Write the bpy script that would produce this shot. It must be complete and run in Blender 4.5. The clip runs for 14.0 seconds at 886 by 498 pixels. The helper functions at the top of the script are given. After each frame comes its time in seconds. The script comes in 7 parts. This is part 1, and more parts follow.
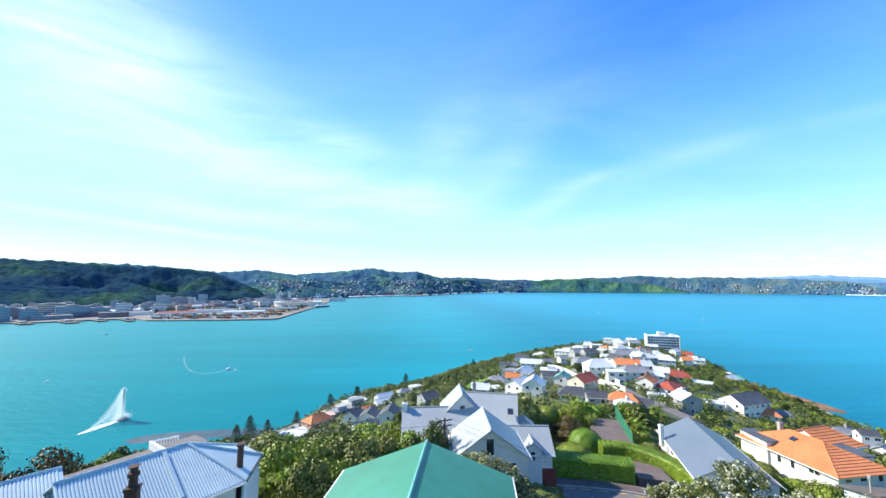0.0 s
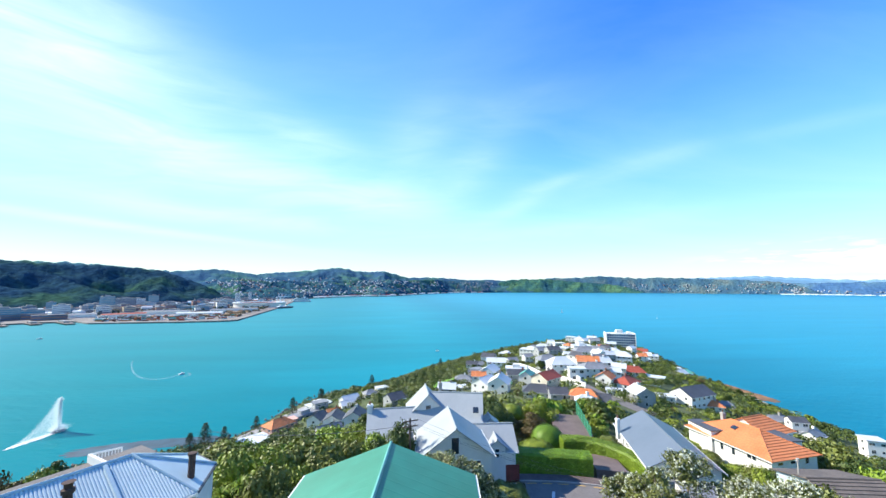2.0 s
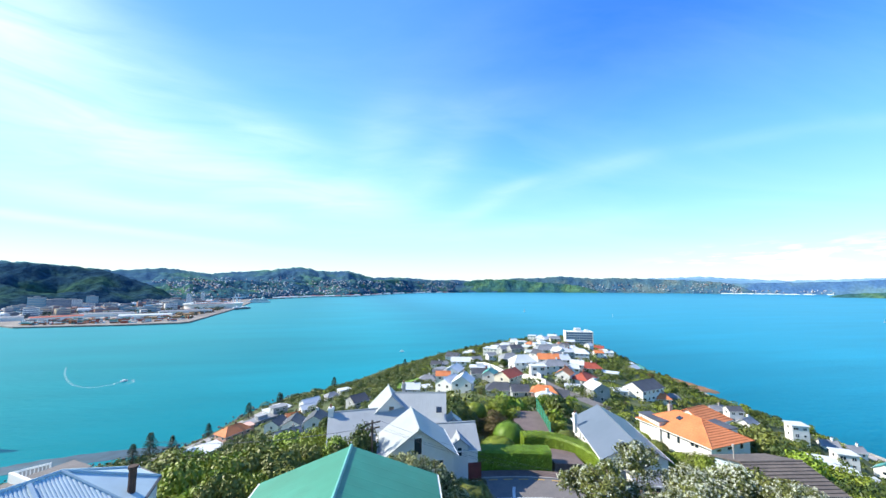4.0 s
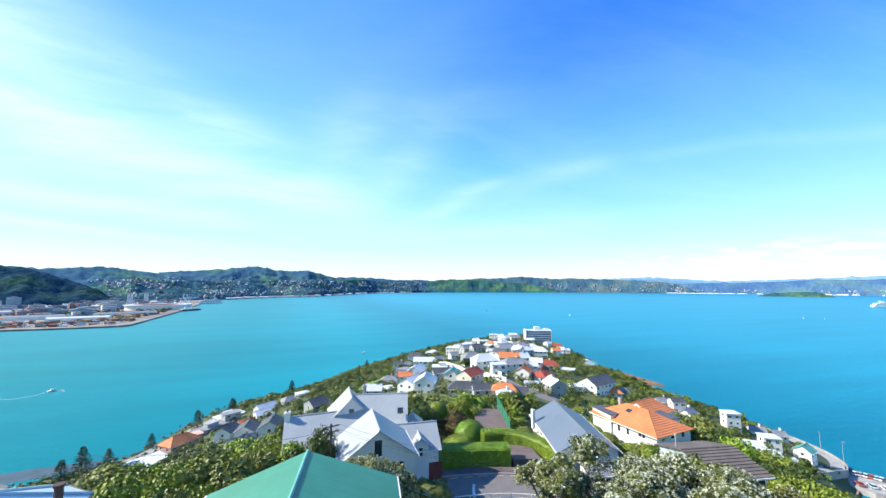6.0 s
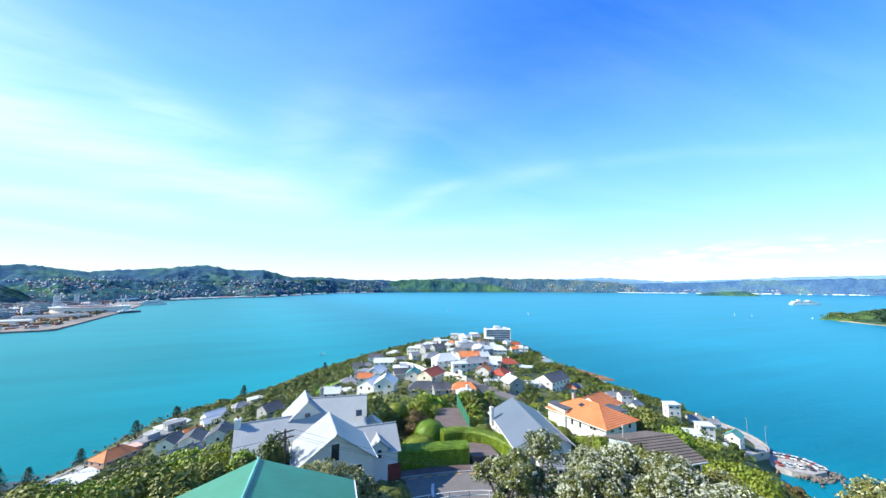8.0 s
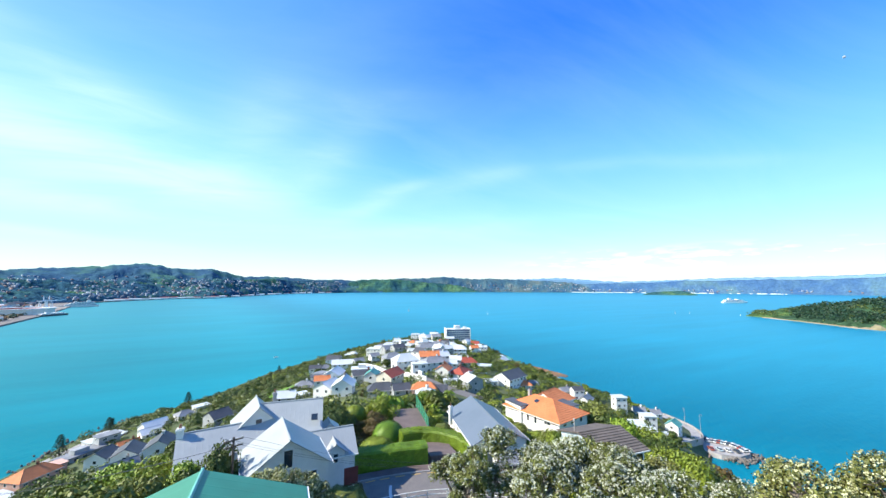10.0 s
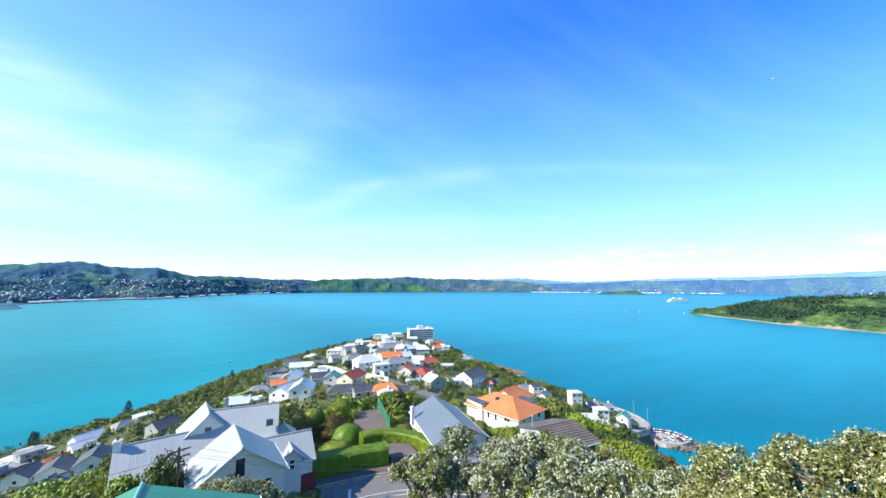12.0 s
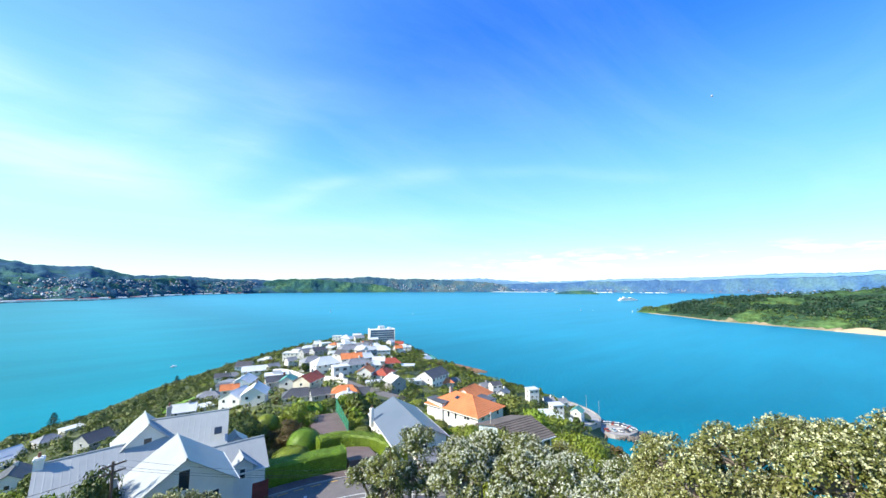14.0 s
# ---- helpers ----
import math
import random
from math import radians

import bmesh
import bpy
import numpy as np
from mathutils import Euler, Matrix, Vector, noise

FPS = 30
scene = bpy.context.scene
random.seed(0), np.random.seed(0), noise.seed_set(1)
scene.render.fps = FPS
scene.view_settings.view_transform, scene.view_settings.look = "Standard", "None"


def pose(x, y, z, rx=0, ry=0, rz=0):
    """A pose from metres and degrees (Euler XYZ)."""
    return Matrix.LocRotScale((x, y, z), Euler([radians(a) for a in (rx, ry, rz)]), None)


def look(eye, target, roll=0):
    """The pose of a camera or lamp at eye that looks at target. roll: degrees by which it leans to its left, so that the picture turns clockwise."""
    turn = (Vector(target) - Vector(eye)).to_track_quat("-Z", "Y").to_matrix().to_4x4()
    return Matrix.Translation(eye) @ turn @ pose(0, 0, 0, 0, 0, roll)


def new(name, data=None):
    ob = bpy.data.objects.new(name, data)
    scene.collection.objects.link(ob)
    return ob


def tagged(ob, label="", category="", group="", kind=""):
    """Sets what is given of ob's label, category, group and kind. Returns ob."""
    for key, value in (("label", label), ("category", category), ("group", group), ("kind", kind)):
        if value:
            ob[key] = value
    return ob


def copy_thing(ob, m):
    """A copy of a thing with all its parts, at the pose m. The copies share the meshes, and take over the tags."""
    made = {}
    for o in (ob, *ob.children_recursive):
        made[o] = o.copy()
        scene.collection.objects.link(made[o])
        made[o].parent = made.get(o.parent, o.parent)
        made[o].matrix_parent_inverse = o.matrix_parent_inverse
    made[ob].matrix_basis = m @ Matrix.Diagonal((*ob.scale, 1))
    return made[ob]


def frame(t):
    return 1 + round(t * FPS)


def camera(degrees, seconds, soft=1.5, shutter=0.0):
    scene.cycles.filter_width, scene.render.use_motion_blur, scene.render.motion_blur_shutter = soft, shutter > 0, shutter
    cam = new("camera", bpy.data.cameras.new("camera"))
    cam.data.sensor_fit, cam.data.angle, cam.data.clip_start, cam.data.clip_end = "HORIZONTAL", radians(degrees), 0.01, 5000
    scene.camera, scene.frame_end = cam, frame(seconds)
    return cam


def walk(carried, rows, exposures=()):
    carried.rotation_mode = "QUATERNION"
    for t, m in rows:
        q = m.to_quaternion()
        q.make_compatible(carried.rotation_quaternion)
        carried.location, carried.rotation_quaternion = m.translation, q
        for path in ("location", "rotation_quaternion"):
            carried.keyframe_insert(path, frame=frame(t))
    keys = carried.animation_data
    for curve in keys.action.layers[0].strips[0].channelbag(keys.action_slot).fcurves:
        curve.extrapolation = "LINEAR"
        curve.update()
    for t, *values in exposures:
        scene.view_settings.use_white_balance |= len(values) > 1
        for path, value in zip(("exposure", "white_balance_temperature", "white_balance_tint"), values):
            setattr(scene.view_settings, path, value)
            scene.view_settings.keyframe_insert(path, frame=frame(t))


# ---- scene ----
cam = camera(101.69, 14.0, soft=1.5)
H, TILT = 85.0, 5.8
# seconds, metres to the right and ahead of the first eye, degrees turned to the right
ROWS = [
    (0, 0.0, 0.0, 0.0),
    (0.5, 0.035, 0.008, 1.23),
    (1, 0.07, 0.014, 2.53),
    (1.5, 0.105, 0.02, 3.77),
    (2, 0.138, 0.024, 5.07),
    (2.5, 0.172, 0.027, 6.32),
    (3, 0.204, 0.03, 7.7),
    (4.2, 0.28, 0.03, 11.09),
    (5.5, 0.359, 0.023, 14.81),
    (6, 0.389, 0.018, 16.28),
    (6.5, 0.417, 0.012, 17.67),
    (7, 0.446, 0.005, 19.18),
    (7.5, 0.473, -0.004, 20.65),
    (8, 0.5, -0.013, 22.28),
    (9.2, 0.563, -0.04, 26.03),
    (10.5, 0.627, -0.077, 29.91),
    (11, 0.651, -0.093, 31.36),
    (11.5, 0.674, -0.111, 32.73),
    (12, 0.697, -0.129, 34.17),
    (12.5, 0.719, -0.149, 35.58),
    (13, 0.741, -0.17, 37.11),
    (13.5, 0.762, -0.192, 38.55),
    (14, 0.782, -0.215, 40.14),
]
walk(cam, [(t, pose(x, y, H, 90 + TILT, 0, -yaw)) for t, x, y, yaw in ROWS])

# ---- light ----
SUN_AZ, SUN_EL = -74.0, 37.0      # degrees to the left of the first view, above the horizon
world = bpy.data.worlds.new("sky")
scene.world = world
world.use_nodes = True
wn, wl = world.node_tree.nodes, world.node_tree.links
wn.clear()


def wnode(kind, **kw):
    n = wn.new(kind)
    for k, v in kw.items():
        n.inputs[k].default_value = v
    return n


sky = wn.new("ShaderNodeTexSky")
sky.sky_type, sky.sun_disc = "NISHITA", False
sky.sun_elevation, sky.sun_rotation = radians(SUN_EL), radians(SUN_AZ)
sky.altitude, sky.air_density, sky.dust_density, sky.ozone_density = 90, 1.0, 0.35, 2.5
hs = wnode("ShaderNodeHueSaturation", Saturation=1.5, Value=1.5)
wl.new(sky.outputs[0], hs.inputs["Color"])
coord = wn.new("ShaderNodeTexCoord")
sep = wn.new("ShaderNodeSeparateXYZ")
wl.new(coord.outputs["Generated"], sep.inputs[0])
# thin high cloud, drawn on a flat layer far above
zc = wn.new("ShaderNodeMath"); zc.operation = "MAXIMUM"; zc.inputs[1].default_value = 0.0
wl.new(sep.outputs[2], zc.inputs[0])
za = wn.new("ShaderNodeMath"); za.operation = "ADD"; za.inputs[1].default_value = 0.10
wl.new(zc.outputs[0], za.inputs[0])
ux = wn.new("ShaderNodeMath"); ux.operation = "DIVIDE"
uy = wn.new("ShaderNodeMath"); uy.operation = "DIVIDE"
wl.new(sep.outputs[0], ux.inputs[0]); wl.new(za.outputs[0], ux.inputs[1])
wl.new(sep.outputs[1], uy.inputs[0]); wl.new(za.outputs[0], uy.inputs[1])
uv = wn.new("ShaderNodeCombineXYZ")
wl.new(ux.outputs[0], uv.inputs[0]); wl.new(uy.outputs[0], uv.inputs[1])
mp = wn.new("ShaderNodeMapping")
mp.inputs["Rotation"].default_value = (0, 0, radians(28))
mp.inputs["Scale"].default_value = (0.38, 1.0, 1)
wl.new(uv.outputs[0], mp.inputs[0])
cn = wnode("ShaderNodeTexNoise", Scale=1.05, Detail=9.0, Roughness=0.6, Distortion=0.9)
wl.new(mp.outputs[0], cn.inputs["Vector"])
ramp = wn.new("ShaderNodeValToRGB")
ramp.color_ramp.elements[0].position, ramp.color_ramp.elements[1].position = 0.41, 0.66
ramp.color_ramp.elements[0].color, ramp.color_ramp.elements[1].color = (0, 0, 0, 1), (0.85, 0.85, 0.85, 1)
wl.new(cn.outputs[0], ramp.inputs[0])
# the bright haze low over the sea, thinning upwards
low = wn.new("ShaderNodeValToRGB")
stops = [(0.0, (9.4, 10.7, 11.0)), (0.035, (8.4, 10.8, 11.0)), (0.12, (5.9, 10.6, 11.0)), (0.30, (3.6, 8.4, 11.0)), (0.52, (2.0, 5.2, 11.0)), (1.0, (0.3, 1.7, 7.5))]
le = low.color_ramp.elements
le[0].position, le[0].color = 0.0, (*[c / 11 for c in stops[0][1]], 1)
le[1].position, le[1].color = 1.0, (*[c / 11 for c in stops[-1][1]], 1)
for p, c in stops[1:-1]:
    le.new(p).color = (*[k / 11 for k in c], 1)
wl.new(zc.outputs[0], low.inputs[0])
up = wn.new("ShaderNodeMix"); up.data_type, up.blend_type = "RGBA", "MULTIPLY"
up.inputs[0].default_value, up.inputs[7].default_value = 1.0, (11, 11, 11, 1)
wl.new(low.outputs[0], up.inputs[6])
mix1 = wn.new("ShaderNodeMix"); mix1.data_type = "RGBA"
mix1.inputs[0].default_value = 0.80
wl.new(hs.outputs[0], mix1.inputs[6]); wl.new(up.outputs[2], mix1.inputs[7])
# away from the sun the sky is deeper
sdot = wn.new("ShaderNodeVectorMath"); sdot.operation = "DOT_PRODUCT"
sdot.inputs[1].default_value = (math.sin(radians(SUN_AZ)) * math.cos(radians(SUN_EL)), math.cos(radians(SUN_AZ)) * math.cos(radians(SUN_EL)), math.sin(radians(SUN_EL)))
wl.new(coord.outputs["Generated"], sdot.inputs[0])
dp = wn.new("ShaderNodeMapRange"); dp.interpolation_type = "SMOOTHSTEP"
dp.inputs[1].default_value, dp.inputs[2].default_value, dp.inputs[3].default_value, dp.inputs[4].default_value = 0.62, -0.02, 0.0, 1.0
wl.new(sdot.outputs["Value"], dp.inputs[0])
hi = wn.new("ShaderNodeMapRange"); hi.inputs[1].default_value, hi.inputs[2].default_value = 0.12, 0.6
wl.new(sep.outputs[2], hi.inputs[0])
dm = wn.new("ShaderNodeMath"); dm.operation = "MULTIPLY"
wl.new(dp.outputs[0], dm.inputs[0]); wl.new(hi.outputs[0], dm.inputs[1])
deep = wn.new("ShaderNodeMix"); deep.data_type, deep.blend_type = "RGBA", "MULTIPLY"
deep.inputs[7].default_value = (0.20, 0.52, 0.94, 1)
wl.new(dm.outputs[0], deep.inputs[0]); wl.new(mix1.outputs[2], deep.inputs[6])
# bearing and height above the horizon, in degrees
def wmath(op, a, b=None, c=None):
    n = wn.new("ShaderNodeMath"); n.operation = op
    for k, v in enumerate((a, b, c)):
        if v is None:
            continue
        if isinstance(v, (int, float)):
            n.inputs[k].default_value = v
        else:
            wl.new(v, n.inputs[k])
    return n.outputs[0]


az_ = wmath("MULTIPLY", wmath("ARCTAN2", sep.outputs[0], sep.outputs[1]), 57.2958)
el_ = wmath("MULTIPLY", wmath("ARCSINE", sep.outputs[2]), 57.2958)
# (bearing, height, tilt, half length, half width, strength) of each veil of cirrus
VEILS = [(-50, 26, -12, 13, 8.5, 0.62), (-36, 22, -28, 13, 6.5, 0.42), (-22, 23, -20, 12, 4, 0.14), (-44, 14.5, -4, 24, 3.2, 0.30), (-24, 15.5, -10, 18, 3.6, 0.30), (-36, 6.9, -4.5, 19, 0.55, 0.55),
         (-30, 9.5, -3, 26, 1.6, 0.40), (-4, 13.0, -9, 14, 2.6, 0.34), (0, 21, 50, 9, 5.0, 0.22), (9, 18.0, 35, 8, 3.0, 0.22), (16, 26.5, 4, 9, 2.6, 0.16), (-12, 16, -5, 16, 4, 0.15),
         (17, 12.4, 24, 6, 1.5, 0.20), (22, 15.4, 12, 5, 0.9, 0.18), (30, 15.6, 16, 6, 1.8, 0.16), (38, 17.2, 6, 4.5, 1.2, 0.17), (52, 17.4, -2, 6, 0.9, 0.12), (66, 15.6, -10, 7, 0.8, 0.13), (22, 8.2, 2, 20, 1.6, 0.25), (-14, 21, -12, 8, 2.4, 0.22)]
veil = None
for a0, e0, tilt, ll, ww, amt in VEILS:
    da, de = wmath("SUBTRACT", az_, a0), wmath("SUBTRACT", el_, e0)
    c_, s_ = math.cos(radians(tilt)), math.sin(radians(tilt))
    u_ = wmath("ADD", wmath("MULTIPLY", da, c_ / ll), wmath("MULTIPLY", de, s_ / ll))
    v_ = wmath("ADD", wmath("MULTIPLY", da, -s_ / ww), wmath("MULTIPLY", de, c_ / ww))
    q_ = wmath("ADD", wmath("MULTIPLY", u_, u_), wmath("MULTIPLY", v_, v_))
    g_ = wmath("MULTIPLY", wmath("EXPONENT", wmath("MULTIPLY", q_, -1.0)), amt)
    veil = g_ if veil is None else wmath("ADD", veil, g_)
# the veils are combed into fine fibres
fib = wn.new("ShaderNodeCombineXYZ")
wl.new(wmath("ADD", wmath("MULTIPLY", az_, 0.055), wmath("MULTIPLY", el_, 0.02)), fib.inputs[0])
wl.new(wmath("ADD", wmath("MULTIPLY", el_, 0.30), wmath("MULTIPLY", az_, -0.02)), fib.inputs[1])
fn = wnode("ShaderNodeTexNoise", Scale=1.0, Detail=8.0, Roughness=0.58, Distortion=0.7)
wl.new(fib.outputs[0], fn.inputs["Vector"])
fr_ = wn.new("ShaderNodeMapRange")
fr_.inputs[1].default_value, fr_.inputs[2].default_value, fr_.inputs[3].default_value, fr_.inputs[4].default_value = 0.30, 0.70, 0.55, 1.25
wl.new(fn.outputs[0], fr_.inputs[0])
faint = wmath("MULTIPLY", ramp.outputs[0], 0.10)
cm = wn.new("ShaderNodeMath"); cm.operation = "MULTIPLY_ADD"; cm.use_clamp = True
wl.new(veil, cm.inputs[0]); wl.new(fr_.outputs[0], cm.inputs[1]); wl.new(faint, cm.inputs[2])
mix2 = wn.new("ShaderNodeMix"); mix2.data_type = "RGBA"
wl.new(cm.outputs[0], mix2.inputs[0]); wl.new(deep.outputs[2], mix2.inputs[6])
mix2.inputs[7].default_value = (8.3, 10.9, 11.9, 1)
# a low bank of cumulus over the distant range
mpl = wn.new("ShaderNodeMapping"); mpl.inputs["Scale"].default_value = (6, 6, 34)
wl.new(coord.outputs["Generated"], mpl.inputs[0])
ln = wnode("ShaderNodeTexNoise", Scale=1.3, Detail=8.0, Roughness=0.6)
wl.new(mpl.outputs[0], ln.inputs["Vector"])
band = wn.new("ShaderNodeValToRGB")
be = band.color_ramp.elements
be[0].position, be[0].color = 0.012, (0, 0, 0, 1)
be[1].position, be[1].color = 0.10, (0, 0, 0, 1)
be.new(0.03).color = (1, 1, 1, 1)
be.new(0.055).color = (0.8, 0.8, 0.8, 1)
wl.new(sep.outputs[2], band.inputs[0])
lr = wn.new("ShaderNodeMapRange"); lr.inputs[1].default_value, lr.inputs[2].default_value = 0.51, 0.60
wl.new(ln.outputs[0], lr.inputs[0])
lm = wn.new("ShaderNodeMath"); lm.operation = "MULTIPLY"
east = wn.new("ShaderNodeMapRange"); east.interpolation_type = "SMOOTHSTEP"
east.inputs[1].default_value, east.inputs[2].default_value = 36, 56
wl.new(az_, east.inputs[0])
wl.new(wmath("MULTIPLY", lr.outputs[0], east.outputs[0]), lm.inputs[0]); wl.new(band.outputs[0], lm.inputs[1])
mix3 = wn.new("ShaderNodeMix"); mix3.data_type = "RGBA"
under_ = wn.new("ShaderNodeMapRange")
under_.inputs[1].default_value, under_.inputs[2].default_value = 0.022, 0.042
wl.new(wmath("MULTIPLY_ADD", ln.outputs[0], 0.03, wmath("SUBTRACT", sep.outputs[2], 0.016)), under_.inputs[0])
tone = wn.new("ShaderNodeMix"); tone.data_type = "RGBA"
tone.inputs[6].default_value, tone.inputs[7].default_value = (6.6, 8.8, 10.6, 1), (12.8, 12.6, 12.4, 1)
wl.new(under_.outputs[0], tone.inputs[0]); wl.new(tone.outputs[2], mix3.inputs[7])
wl.new(lm.outputs[0], mix3.inputs[0]); wl.new(mix2.outputs[2], mix3.inputs[6])
bg = wnode("ShaderNodeBackground", Strength=0.072)
wl.new(mix3.outputs[2], bg.inputs[0])
wout = wn.new("ShaderNodeOutputWorld")
wl.new(bg.outputs[0], wout.inputs[0])

sun = new("sun", bpy.data.lights.new("sun", "SUN"))
sun.data.energy, sun.data.angle, sun.data.color = 5.0, radians(0.53), (1.0, 0.93, 0.80)
sa, se = radians(SUN_AZ), radians(SUN_EL)
sun.matrix_world = look((0, 0, 300), (-100 * math.sin(sa) * math.cos(se), -100 * math.cos(sa) * math.cos(se), 300 - 100 * math.sin(se)))
scene.view_settings.exposure = 0.72


# ---- materials ----
def material(name, base, rough=0.7, vary=0.15, scale=4.0, metal=0.0, bump=0.0, bump_scale=30.0, second=None, spec=0.5, per_object=0.0, island=0.0, coarse=0.4, amount=0.5):
    """A surface whose colour wanders at two scales round base, with fine relief."""
    m = bpy.data.materials.new(name)
    m.use_nodes = True
    nt = m.node_tree
    n, l = nt.nodes, nt.links
    b = n["Principled BSDF"]
    b.inputs["Roughness"].default_value, b.inputs["Metallic"].default_value = rough, metal
    b.inputs["Specular IOR Level"].default_value = spec
    co = n.new("ShaderNodeTexCoord")
    fine = n.new("ShaderNodeTexNoise"); fine.inputs["Scale"].default_value, fine.inputs["Detail"].default_value = scale, 5
    big = n.new("ShaderNodeTexNoise"); big.inputs["Scale"].default_value, big.inputs["Detail"].default_value = scale * 0.13 * coarse / 0.4, 3
    l.new(co.outputs["Object"], fine.inputs["Vector"]); l.new(co.outputs["Object"], big.inputs["Vector"])
    mixc = n.new("ShaderNodeMix"); mixc.data_type = "RGBA"
    mixc.inputs[6].default_value = (*base, 1)
    mixc.inputs[7].default_value = (*(second or [c * 0.7 for c in base]), 1)
    r = n.new("ShaderNodeValToRGB")
    r.color_ramp.elements[0].position, r.color_ramp.elements[1].position = 0.35, 0.35 + 0.6 * amount
    l.new(big.outputs[0], r.inputs[0]); l.new(r.outputs[0], mixc.inputs[0])
    hsv = n.new("ShaderNodeHueSaturation")
    l.new(mixc.outputs[2], hsv.inputs["Color"])
    mr = n.new("ShaderNodeMapRange")
    mr.inputs[1].default_value, mr.inputs[2].default_value = 0.25, 0.75
    mr.inputs[3].default_value, mr.inputs[4].default_value = 1 - vary, 1 + vary
    l.new(fine.outputs[0], mr.inputs[0])
    last = mr.outputs[0]
    if per_object or island:
        info = n.new("ShaderNodeObjectInfo") if per_object else n.new("ShaderNodeNewGeometry")
        m2 = n.new("ShaderNodeMapRange")
        k = per_object or island
        m2.inputs[3].default_value, m2.inputs[4].default_value = 1 - k, 1 + k
        l.new(info.outputs["Random" if per_object else "Random Per Island"], m2.inputs[0])
        mu = n.new("ShaderNodeMath"); mu.operation = "MULTIPLY"
        l.new(last, mu.inputs[0]); l.new(m2.outputs[0], mu.inputs[1])
        last = mu.outputs[0]
    l.new(last, hsv.inputs["Value"])
    l.new(hsv.outputs[0], b.inputs["Base Color"])
    if bump:
        bn = n.new("ShaderNodeTexNoise"); bn.inputs["Scale"].default_value, bn.inputs["Detail"].default_value = bump_scale, 4
        l.new(co.outputs["Object"], bn.inputs["Vector"])
        bp = n.new("ShaderNodeBump"); bp.inputs["Strength"].default_value, bp.inputs["Distance"].default_value = bump, 0.05
        l.new(bn.outputs[0], bp.inputs["Height"]); l.new(bp.outputs[0], b.inputs["Normal"])
    return m


M = {}
M["white"] = material("white_paint", (0.80, 0.79, 0.76), 0.6, 0.04, 2.0, second=(0.70, 0.69, 0.66))
M["cream"] = material("cream_paint", (0.72, 0.66, 0.54), 0.65, 0.05, 2.0)
M["greywall"] = material("grey_paint", (0.42, 0.43, 0.44), 0.7, 0.06, 2.0)
M["bluewall"] = material("pale_blue_paint", (0.55, 0.66, 0.74), 0.65, 0.05, 2.0)
M["pink"] = material("pink_render", (0.70, 0.42, 0.34), 0.8, 0.06, 2.0)
M["brick"] = material("weathered_brick", (0.22, 0.09, 0.06), 0.85, 0.3, 9.0, bump=0.4)
M["silver"] = material("pale_metal_roofing", (0.63, 0.65, 0.66), 0.5, 0.05, 1.5, metal=0.0, second=(0.54, 0.57, 0.58), spec=0.5)
M["zinc"] = material("weathered_zinc_roofing", (0.38, 0.405, 0.405), 0.5, 0.06, 1.5, second=(0.33, 0.355, 0.36), spec=0.5)
M["steelblue"] = material("blue_grey_metal_roofing", (0.50, 0.60, 0.63), 0.45, 0.07, 1.5, spec=0.5, second=(0.42, 0.52, 0.56))
M["oldbrick"] = material("sooty_brown_brick", (0.085, 0.05, 0.042), 0.9, 0.3, 9.0, bump=0.4)
M["slate"] = material("dark_grey_roofing", (0.10, 0.105, 0.12), 0.6, 0.12, 2.0)
M["midgrey"] = material("grey_roofing", (0.26, 0.27, 0.29), 0.6, 0.1, 2.0)
M["greymetal"] = material("grey_painted_metal_roof", (0.15, 0.18, 0.225), 0.42, 0.05, 1.0, spec=0.5, second=(0.13, 0.16, 0.20))
M["green"] = material("green_painted_metal_roof", (0.022, 0.185, 0.105), 0.5, 0.06, 1.2, spec=0.9, second=(0.03, 0.25, 0.16))
M["greencap"] = material("pale_green_ridge_metal", (0.16, 0.46, 0.40), 0.4, 0.05)
M["teal"] = material("teal_roofing", (0.10, 0.36, 0.30), 0.5, 0.08)
M["orange"] = material("orange_clay_tile", (0.66, 0.225, 0.085), 0.75, 0.14, 3.0, second=(0.56, 0.18, 0.065), bump=0.25, bump_scale=12)
M["red"] = material("red_roof_tile", (0.40, 0.085, 0.05), 0.7, 0.14, 3.0, second=(0.33, 0.07, 0.045))
M["browntile"] = material("brown_concrete_tile", (0.12, 0.10, 0.085), 0.8, 0.18, 4.0, second=(0.16, 0.13, 0.11), bump=0.25, bump_scale=14)
M["darkwood"] = material("dark_stained_wood", (0.07, 0.035, 0.025), 0.7, 0.2, 8.0)
M["redwood"] = material("red_stained_timber", (0.22, 0.05, 0.04), 0.7, 0.15, 8.0)
M["glass"] = material("window_glass", (0.03, 0.045, 0.06), 0.06, 0.1, 1.0, spec=0.8)
M["bluepane"] = material("tinted_window_glass", (0.10, 0.17, 0.30), 0.1, 0.15, 0.5, spec=0.8)
M["asphalt"] = material("worn_asphalt", (0.15, 0.14, 0.135), 0.9, 0.14, 6.0, second=(0.18, 0.165, 0.155), bump=0.2)
M["paving"] = material("brown_driveway_concrete", (0.16, 0.12, 0.11), 0.9, 0.16, 3.0, second=(0.12, 0.09, 0.085), bump=0.2)
M["concrete"] = material("pale_concrete", (0.42, 0.40, 0.38), 0.85, 0.12, 3.0, bump=0.2)
M["linepaint"] = material("white_road_paint", (0.75, 0.75, 0.72), 0.7, 0.1, 5.0)
M["yellowpaint"] = material("yellow_road_paint", (0.70, 0.42, 0.08), 0.7, 0.15, 5.0)
